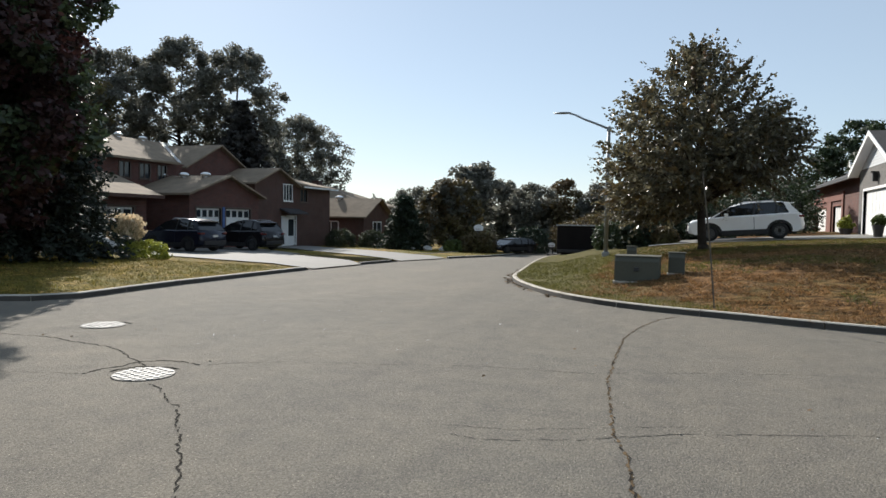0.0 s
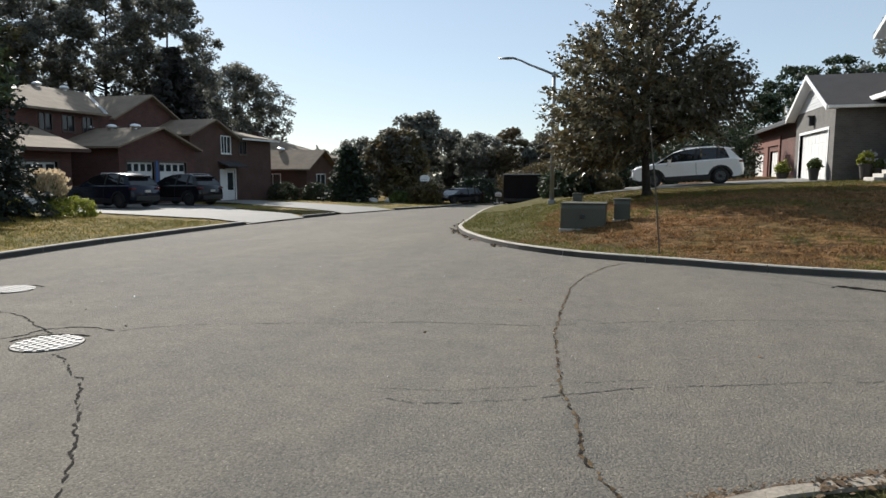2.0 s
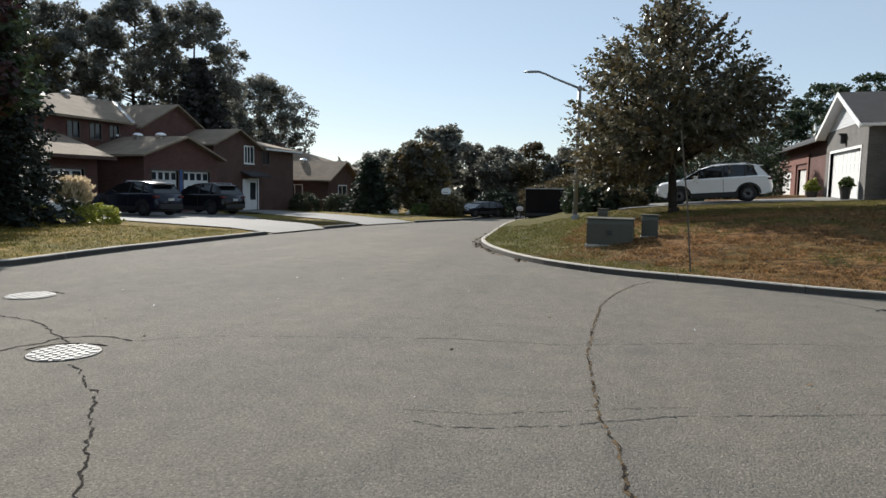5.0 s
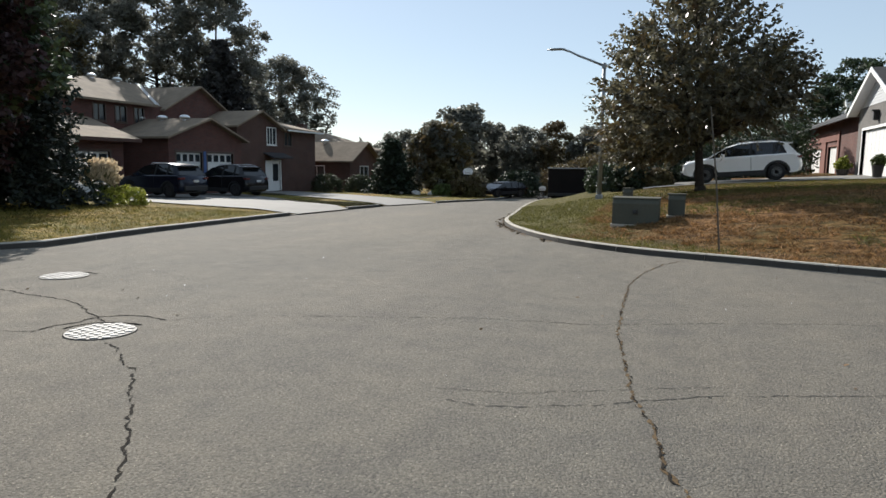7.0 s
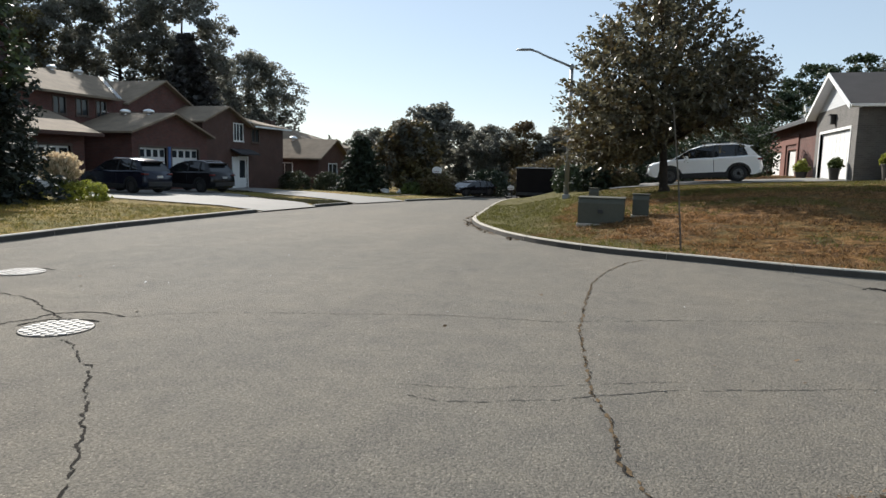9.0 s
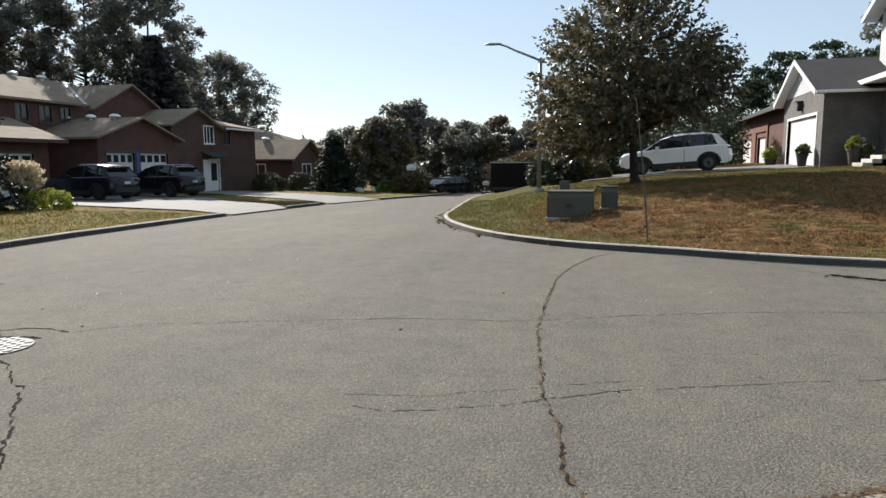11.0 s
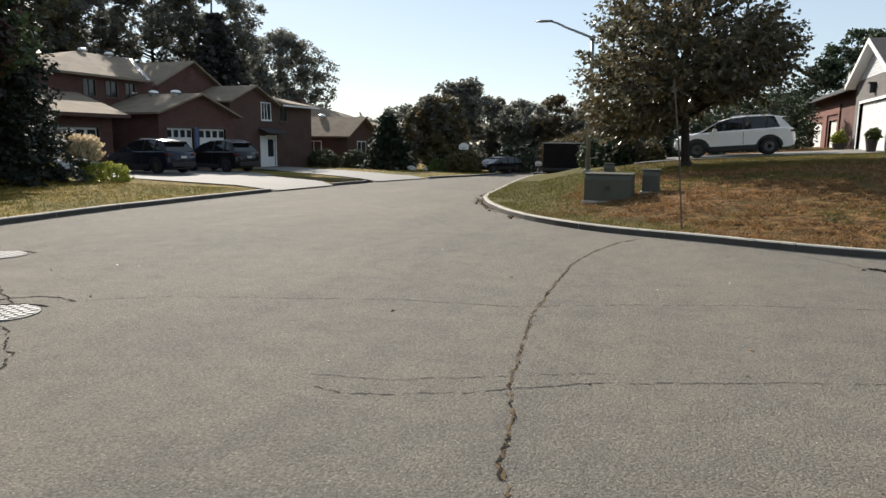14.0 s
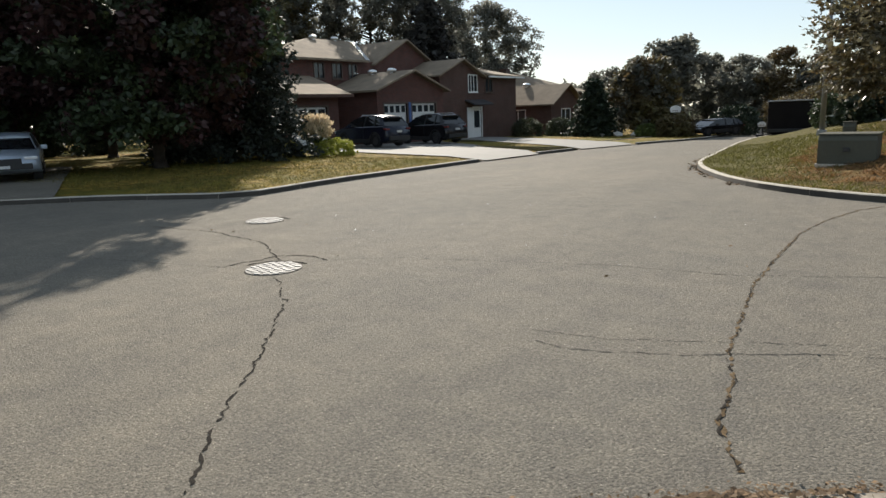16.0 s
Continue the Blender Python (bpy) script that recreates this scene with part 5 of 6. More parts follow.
def shoot_tree(name, base, height, trunk, radius, profile, shoots, mats, label, seed, r_trunk=0.17, lean=0.0, leaf=0.085, deep=1.0):
    """A broad tree whose leaves sit along many fine shoots that reach outwards and up, with gaps of sky between."""
    r = np.random.default_rng(seed)
    pr = random.Random(seed)
    e = thing(name, base, label, "tree")
    us = np.linspace(0, 1, len(profile))
    bm = bmesh.new()
    top = Vector((lean * 0.85, 0, trunk + (height - trunk) * 0.85))
    limb(bm, (0, 0, -0.3), top, r_trunk, r_trunk * 0.15, pr, 0.012, 9, 8)
    tube(bm, [(0, 0, -0.3), (0, 0, 0.02), (0, 0, 0.25)], [r_trunk * 1.5, r_trunk * 1.35, r_trunk * 1.02], 9)
    part("trunk", bm, BARK, e, "rough brown trunk", True)
    starts, ways, lens = [], [], []
    while len(starts) < shoots:
        u = r.random()
        edge = radius * np.interp(u, us, profile)
        if r.random() > (0.18 + edge / radius) * (1.0 if u < 0.42 else 0.55):
            continue
        ang = r.random() * math.tau
        h = trunk + (height - trunk) * u
        h += (0.75 * max(0.0, math.cos(ang)) - 0.8 * max(0.0, -math.cos(ang))) * (1 - u)             # boughs hang lower on one side
        hole = noise.noise((math.cos(ang) * 2.3 + seed, math.sin(ang) * 2.3, h * 0.85))
        if hole > 0.12 and u > 0.3 and r.random() < 0.88:
            continue
        edge *= 1 + 0.1 * noise.noise((math.cos(ang) * 1.8, math.sin(ang) * 1.8, h * 0.7 + seed))
        ln = 0.55 + 0.75 * r.random()
        rho = max(0.0, edge * (1 - 0.75 * r.random() ** 1.4) - ln * 0.55) if u < 0.96 else 0.0
        d = np.array([math.cos(ang), math.sin(ang), 0.25 + 0.9 * u ** 1.5 - (0.45 if u < 0.2 else 0)]) + r.normal(0, 0.3, 3)
        starts.append((math.cos(ang) * rho + lean * h / height, math.sin(ang) * rho * deep, h - 0.2 * ln))
        ways.append(d / np.linalg.norm(d))
        lens.append(ln)
    starts, ways, lens = np.array(starts), np.array(ways), np.array(lens)
    for k in range(0, shoots, max(1, shoots // 70)):
        c = starts[k]
        z0 = max(trunk * 0.8, min(c[2] - 0.45 * math.hypot(c[0], c[1]) - 0.2, top.z))
        t = z0 / top.z
        bm = bmesh.new()
        limb(bm, (top.x * t, 0, z0), c + ways[k] * lens[k] * 0.6, r_trunk * 0.36 * (1 - 0.6 * t), 0.008, pr, 0.06, 5)
        part("limb", bm, BARK, e, "", True)
    per = 17
    n = shoots * per
    t = np.tile(np.linspace(0.05, 1.0, per), shoots)[:, None]
    c = np.repeat(starts, per, 0) + np.repeat(ways * lens[:, None], per, 0) * t
    c[:, 2] -= (0.09 * t[:, 0] ** 2)
    a = np.repeat(ways, per, 0) * 0.7 + r.normal(0, 0.6, (n, 3)) - np.array([0, 0, 0.25])
    a /= np.linalg.norm(a, axis=1, keepdims=True)
    b = np.cross(a, r.normal(0, 0.7, (n, 3)) + np.array([0, 0, 0.8]))
    b /= np.maximum(1e-6, np.linalg.norm(b, axis=1, keepdims=True))
    s = leaf * (0.65 + 0.7 * r.random((n, 1))) * (1.15 - 0.5 * t)
    c = c + a * s
    quads = np.stack([c - a * s, c + b * s * 0.6, c + a * s, c - b * s * 0.6], axis=1).reshape(shoots, per, 4, 3)
    for k, m in enumerate(mats):
        quads_mesh("crown", quads[k::len(mats)], m, e)
    return e


# the tree on the rise
shoot_tree("lime_tree", (0.45, 25.2, lawn_r(0.45, 25.2) - 0.05), 7.35, 2.15, 3.6, [0.72, 0.98, 1.0, 0.97, 0.9, 0.79, 0.63, 0.4, 0.05], 2050,
           [LEAF, LEAF, LEAF_RUST, LEAF, LEAF], "broad leafy tree with green and bronze leaves on the lawn", 11, 0.17, lean=-0.5, leaf=0.1, deep=1.3)
# dark spruce and its neighbours by the far kerb
conifer("spruce_tree", (-22.1, 15.7, lawn_l(-22.1, 15.7)), 16.0, 3.0, NEEDLE, "tall dark green spruce with drooping boughs", 21, 0.6, 50, per=240, leaf=0.1)
leafy_tree("maple_tree", (-20.7, 12.0, lawn_l(-20.7, 12.0)), 14.5, 1.1, 4.0, [0.75, 1, 1, 0.9, 0.7, 0.3], 560, 150, 0.62, 0.115, [LEAF_RED, LEAF_DARK], "dark red-leaved maple shading the road", 22, 0.2)
leafy_tree("maple_tree", (-27.5, 7.6, lawn_l(-27.5, 7.6)), 12, 1.2, 5.2, [0.7, 1, 1, 0.9, 0.7, 0.3], 640, 130, 0.65, 0.125, [LEAF_RED, LEAF_DARK], "dark leafy maple beside the parked car", 23, 0.2)
leafy_tree("maple_tree", (-31, 15.5, 0), 12.5, 2.0, 5, [0.7, 1, 1, 0.9, 0.7, 0.3], 330, 55, 0.7, 0.18, LEAF_DARK, "dark green maple in front of the house", 24, 0.22)
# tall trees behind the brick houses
for k, (x, y, h, rad, sd, mt) in enumerate(((-46, 50, 19.5, 4.6, 31, LEAF_HAZED), (-41.5, 52.5, 19.0, 4.3, 32, LEAF_HAZED), (-51, 46, 18, 5, 33, LEAF_HAZED), (-57, 44, 17, 5, 34, LEAF_RUST),
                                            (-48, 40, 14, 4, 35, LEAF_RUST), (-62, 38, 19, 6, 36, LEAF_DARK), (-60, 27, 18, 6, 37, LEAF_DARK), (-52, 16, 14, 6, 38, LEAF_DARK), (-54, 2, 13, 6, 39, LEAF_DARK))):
    leafy_tree("tall_tree", (x, y, -0.8), h, h * 0.3, rad, [0.45, 0.75, 0.85, 1, 1, 0.95, 0.75, 0.3], 460, 60, 0.62, 0.15, [mt, LEAF_HAZED], "tall backlit deciduous tree behind the houses", sd, 0.26, limbs=30, lump=0.35, shell=0.5,
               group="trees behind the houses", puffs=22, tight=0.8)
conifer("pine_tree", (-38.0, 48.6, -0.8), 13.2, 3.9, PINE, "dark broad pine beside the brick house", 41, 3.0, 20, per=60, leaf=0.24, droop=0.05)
leafy_tree("ash_tree", (-47.5, 72, -1.0), 15.8, 4.5, 6.0, [0.7, 1, 1, 0.95, 0.85, 0.65, 0.3], 520, 60, 0.8, 0.17, LEAF_HAZED, "hazy grey-green tree beyond the bungalow", 42, 0.25, lump=0.35, shell=0.5, puffs=34, tight=0.82)
# garden row beyond the bend
conifer("cedar_tree", (-21.2, 47, -0.9), 4.5, 1.85, CEDAR, "dark conical cedar by the driveway", 43, 0.15, 22, per=70, leaf=0.13, droop=-0.15)
leafy_tree("crab_apple_tree", (-18.5, 50.5, -0.9), 5.9, 0.6, 2.5, [0.75, 1, 1, 0.92, 0.75, 0.4], 330, 50, 0.6, 0.17, [LEAF_RUST, LEAF_RUST, LEAF_HAZED], "broad bronze-green tree beyond the bend", 44, 0.2)
leafy_tree("maple_tree", (-21.0, 64, -1.2), 8.6, 3.2, 2.2, [0.5, 0.9, 0.7, 1, 0.8, 0.5], 130, 50, 0.8, 0.24, LEAF_HAZED, "thin tall tree beyond the bend", 45, 0.2, lump=0.7, shell=0.2)
back_row = ((-25, 68, 5.6, 3.4, LEAF_RUST), (-19.4, 69, 7.7, 2.5, LEAF_HAZED), (-15.8, 66, 7.4, 3.0, LEAF_HAZED), (-12.5, 68, 7.4, 2.9, LEAF_RUST), (-8.8, 66, 7.0, 2.6, LEAF_HAZED), (-5.0, 70, 7.4, 3.2, LEAF_HAZED), (-0.5, 66, 7.0, 3.2, LEAF_HAZED),
            (4.0, 64, 6.8, 3.4, LEAF_DARK), (7.4, 62, 7.0, 2.7, LEAF_HAZED), (10, 60.5, 9.4, 3, LEAF_DARK), (12.4, 63, 12.0, 3.0, LEAF_DARK), (14.5, 59, 12.3, 3.6, LEAF_DARK), (13.0, 53, 9.8, 3, LEAF_DARK), (17.5, 51, 12.5, 3.4, LEAF_DARK), (18.5, 58, 14.5, 4, LEAF_HAZED), (-32, 74, 7.0, 4, LEAF_HAZED), (15, 68, 10, 4.5, LEAF_HAZED), (21, 66, 11, 4.5, LEAF_HAZED), (28, 66, 12.5, 5, LEAF_DARK), (36, 64, 13, 5.5, LEAF_HAZED))
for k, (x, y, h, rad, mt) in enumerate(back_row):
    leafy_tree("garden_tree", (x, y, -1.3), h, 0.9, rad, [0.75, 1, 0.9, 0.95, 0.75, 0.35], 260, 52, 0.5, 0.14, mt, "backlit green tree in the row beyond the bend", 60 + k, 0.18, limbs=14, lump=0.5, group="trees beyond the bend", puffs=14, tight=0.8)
# hedges and low shrubs before the trees
for k, (x, y, rx, ry, h) in enumerate(((-27.3, 47.6, 1.2, 1.0, 1.65), (-24.9, 48.6, 1.1, 1.0, 1.6))):
    bush("clipped_hedge", (x, y, -0.85), rx, ry, h, HEDGE, "rounded clipped green hedge by the bungalow", 80 + k, 0.07, 5200, "hedge", "clipped hedges")
bush("shrub", (-23.5, 51.0, -1.0), 1.3, 1, 1.6, CEDAR, "dark rounded shrub behind the hedges", 82, 0.09, 3500)
for k, (x, y, rx, h, mt) in enumerate(((-14.8, 46, 1.2, 1.5, LEAF_RUST), (-12.2, 51, 1.6, 1.9, CEDAR), (-6.3, 52, 2.2, 2.6, LEAF_RUST), (-16.5, 45.5, 0.7, 0.9, BOXWOOD), (-2.5, 33.8, 1.2, 1.25, CEDAR), (-3.9, 37.0, 1.3, 1.4, LEAF_DARK), (-3.0, 54, 2.4, 3.0, CEDAR), (2.2, 52, 2.3, 3.2, LEAF_DARK),
                                        (-9.3, 56, 2.2, 2.4, LEAF_RUST), (-1.4, 33.5, 0.8, 0.9, LEAF_RUST), (0.6, 37.5, 1.6, 1.6, CEDAR), (5.5, 47, 2.0, 3.4, LEAF_DARK), (3.5, 43, 1.6, 2.4, CEDAR))):
    bush("shrub", (x, y, land(x, y) - 0.1), rx, rx * 0.9, h, mt, "uneven garden shrub beyond the lawn", 90 + k, 0.1, 4200)


for k in range(7):
    y = -4 + k * 3.4
    bush("boundary_hedge", (-36.5, y, lawn_l(-36.5, y) - 0.1), 1.6, 2.0, 2.2, CEDAR, "dark hedge in the shade of the trees", 160 + k, 0.13, 3600, "hedge", "hedge by the dark house")


def ornamental_grass(base):
    e = thing("ornamental_grass", base, "clump of ornamental grass with pale buff plumes", "grass")
    r = random.Random(5)
    v, p = [], []
    for k in range(700):
        a, s = r.random() * math.tau, r.uniform(0.05, 0.8)
        h = r.uniform(0.85, 1.62)
        d = Vector((math.cos(a), math.sin(a), 0))
        side = Vector((-d.y, d.x, 0)) * 0.014
        q0, q1, q2 = d * 0.12 * r.random(), d * s * 0.45 + Vector((0, 0, h * 0.62)), d * s + Vector((0, 0, h))
        v += [q0 - side, q0 + side, q1 + side, q1 - side, q1 - side, q1 + side, q2 + side * 0.2, q2 - side * 0.2]
        if k % 2 == 0:
            for j in range(9):
                t = j / 9
                c = q1.lerp(q2, 0.35 + 0.75 * t) + Vector((r.uniform(-0.05, 0.05), r.uniform(-0.05, 0.05), 0.1))
                u = Vector((r.uniform(-1, 1), r.uniform(-1, 1), 1.2)).normalized() * 0.1
                w = u.orthogonal().normalized() * 0.042
                p += [c - u, c + w, c + u, c - w]
    quads_mesh("blades", v, BOXWOOD, e)
    quads_mesh("plumes", p, PLUME, e, label="pale buff plumes")
    return e


ornamental_grass((-21.4, 19.6, lawn_l(-21.4, 19.6)))
bush("lime_shrub", (-22.1, 18.4, lawn_l(-22.1, 18.4) - 0.05), 0.85, 0.75, 0.66, LIME_LEAF, "low lime-green mounded plant by the grass clump", 101, 0.06, 2200, "shrub", "plants by the driveway")
bush("lime_shrub", (-20.5, 19.9, lawn_l(-20.5, 19.9) - 0.05), 0.9, 0.75, 0.7, LIME_LEAF, "low lime-green mounded plant by the driveway", 102, 0.06, 2200, "shrub", "plants by the driveway")


def planter(place, rad, h, leaf, label, seed, flowers=False):
    rad *= 0.66
    e = thing("planter", place, label, "planter", "planters before the house")
    bm = bmesh.new()
    tube(bm, [(0, 0, 0), (0, 0, h * 0.9), (0, 0, h * 0.9), (0, 0, h)], [rad * 0.7, rad * 0.95, rad * 1.08, rad * 1.08], 16)
    part("pot", bm, TERRACOTTA, e, "dark round pot")
    r = np.random.default_rng(seed)
    n = 60
    cs = r.normal(0, 1, (n, 3)) * rad * 0.36 + np.array([0, 0, h + rad * 0.7])
    quads_mesh("foliage", leaf_quads(cs, 26, rad * 0.5, 0.07, r, 0.2), leaf, e)
    if flowers:
        cs = r.normal(0, 1, (26, 3)) * rad * 0.5 + np.array([0, 0, h + rad * 0.9])
        tagged(quads_mesh("flowers", leaf_quads(cs, 14, rad * 0.2, 0.05, r, 0.2), SIDING, e, label="white flowers"), kind="stuff")
    return e


for k, (x, y, rad, h, lf, fl) in enumerate(((7.3, 37.8, 0.5, 0.3, LIME_LEAF, False), (7.35, 31.6, 0.36, 0.5, BOXWOOD, False), (8.75, 29.6, 0.42, 0.6, LIME_LEAF, True), (9.1, 29.4, 0.3, 0.4, BOXWOOD, True), (9.35, 27.2, 0.42, 0.3, LIME_LEAF, False))):
    planter((x, y, lawn_r(x, y) + 0.05), rad, h, lf, "dark pot of leafy flowering plants before the house", 120 + k, fl)
thing_steps = thing("porch_steps", (8.9, 28.4, lawn_r(8.9, 28.4)), "pale stone steps up to the porch", "steps")
for k in range(3):
    part("step", boxed(-0.45 + 0.3 * k, 0.9, -0.8, 0.4, -0.25, 0.14 * (k + 1), 0.02), STONE, thing_steps)
# the trunk at the corner of the white house
leafy_tree("maple_tree", (10.6, 20.9, lawn_r(10.6, 20.9) - 0.1), 16.0, 10.0, 4.6, [0.4, 0.9, 1, 0.9, 0.5], 260, 60, 0.5, 0.13, LEAF, "tall maple with a thick bare trunk by the white house", 140, 0.44, lean=-1.4, limbs=22, flare=False)

# ---------------------------------------------------------------- utilities on the lawn
def utility_box(place, w, d, h, label, dial=True):
    e = thing("utility_box", place, label, "utility box", "utility boxes on the lawn")
    bm = bmesh.new()
    prism(bm, [(-d / 2, 0), (d / 2, 0), (d / 2, h), (-d / 2 + 0.08, h), (-d / 2, h - 0.1)], "x", -w / 2, w / 2)
    bmesh.ops.bevel(bm, geom=bm.edges[:], offset=0.012, segments=1, affect="EDGES")
    part("cabinet", bm, BOX_GREEN, e)
    part("lid", boxed(-w / 2 - 0.02, w / 2 + 0.02, -d / 2 + 0.06, d / 2 + 0.02, h, h + 0.035, 0.01), BOX_GREEN, e, "overhanging lid")
    part("base", boxed(-w / 2 - 0.03, w / 2 + 0.03, -d / 2 - 0.03, d / 2 + 0.03, -0.25, 0.02, 0.01), CONCRETE, e, "concrete pad")
    if dial:
        part("padlock", boxed(-0.06, 0.06, -d / 2 - 0.05, -d / 2 - 0.004, h * 0.45, h * 0.6, 0.01), BLACK, e, "black padlock guard")
    return e


utility_box((-1.18, 16.75, lawn_r(-1.1, 16.3) - 0.02), 1.08, 1.0, 0.62, "low grey-green transformer box on the grass")
utility_box((-0.26, 17.3, lawn_r(-0.15, 17.3) - 0.02), 0.4, 0.4, 0.52, "small grey-green cable pedestal beside the transformer", False)
utility_box((-1.75, 21.5, lawn_r(-1.75, 21.5) - 0.02), 0.3, 0.3, 0.55, "small pale cable cabinet by the lamp post", False)


def lamp_post(place):
    e = thing("street_lamp", place, "galvanised street lamp with a long curved arm", "street lamp")
    bm = bmesh.new()
    tube(bm, [(0, 0, -0.3), (0, 0, 3), (0, 0, 5.5)], [0.1, 0.085, 0.07], 12)
    part("pole", bm, GALV, e, "", True)
    bm = bmesh.new()
    tube(bm, [(0, 0, 5.38), (-0.5, 0, 5.6), (-1.1, 0, 5.85), (-1.45, 0, 6.03), (-1.75, 0, 6.13)], [0.05, 0.047, 0.043, 0.04, 0.04], 8)
    part("arm", bm, GALV, e, "slender curved arm", True)
    bm = bmesh.new()
    tube(bm, [(-1.65, 0, 6.13), (-1.8, 0, 6.14), (-2.1, 0, 6.15), (-2.4, 0, 6.14)], [0.05, 0.09, 0.1, 0.05], 10)
    for v in bm.verts:
        v.co.z = 6.14 + (v.co.z - 6.14) * 0.55
    part("lamp_head", bm, GALV, e, "flat cobra lamp head", True)
    part("bracket", boxed(-0.09, 0.09, -0.09, 0.09, 5.28, 5.47, 0.02), GALV, e)
    part("base_collar", boxed(-0.15, 0.15, -0.15, 0.15, -0.2, 0.06, 0.03), GALV, e)
    return e


lamp_post((-3.45, 28.6, 0.42))
st = thing("marker_stake", (0.57, 13.0, lawn_r(0.57, 13.0)), "thin weathered stake leaning slightly on the lawn", "stake")
bm = bmesh.new()
tube(bm, [(0, 0, -0.2), (-0.14, 0, 1.3), (-0.31, 0, 2.66)], [0.017, 0.015, 0.013], 7)
part("rod", bm, STAKE_WOOD, st)
# ---------------------------------------------------------------- vehicles
def wheel(parent, x, y, r=0.36, w=0.24, side=1):
    bm = bmesh.new()
    n = 24
    prof = [(-w / 2, r * 0.62), (-w / 2, r * 0.93), (-w / 2 + 0.03, r), (w / 2 - 0.03, r), (w / 2, r * 0.93), (w / 2, r * 0.62)]
    rings = [[bm.verts.new((x + q * math.cos(k * math.tau / n), y + o, r + q * math.sin(k * math.tau / n))) for o, q in prof] for k in range(n)]
    for k in range(n):
        for j in range(len(prof) - 1):
            bm.faces.new((rings[k][j], rings[k][j + 1], rings[(k + 1) % n][j + 1], rings[(k + 1) % n][j]))
    bmesh.ops.recalc_face_normals(bm, faces=bm.faces[:])
    wh = part("wheel", bm, RUBBER, parent, "black tyre with alloy rim", True)
    bm = bmesh.new()
    yo = y + side * (w / 2 - 0.03)
    for k in range(10):
        a = k * math.tau / 10
        c, s = math.cos(a), math.sin(a)
        q = 0.045
        poly(bm, [(x - s * q, yo, r + c * q), (x + c * r * 0.6 - s * q * 0.7, yo, r + s * r * 0.6 + c * q * 0.7), (x + c * r * 0.6 + s * q * 0.7, yo, r + s * r * 0.6 - c * q * 0.7), (x + s * q, yo, r - c * q)])
    for k in range(n):
        a, b = k * math.tau / n, (k + 1) * math.tau / n
        poly(bm, [(x + math.cos(t) * u, yo, r + math.sin(t) * u) for t, u in ((a, r * 0.55), (a, r * 0.64), (b, r * 0.64), (b, r * 0.55))])
    part("rim", bm, ALLOY, wh, "alloy rim")
    bm = bmesh.new()
    poly(bm, [(x + math.cos(k * math.tau / n) * r * 0.62, yo - side * 0.05, r + math.sin(k * math.tau / n) * r * 0.62) for k in range(n)])
    part("hub", bm, BLACK, wh)
    return wh


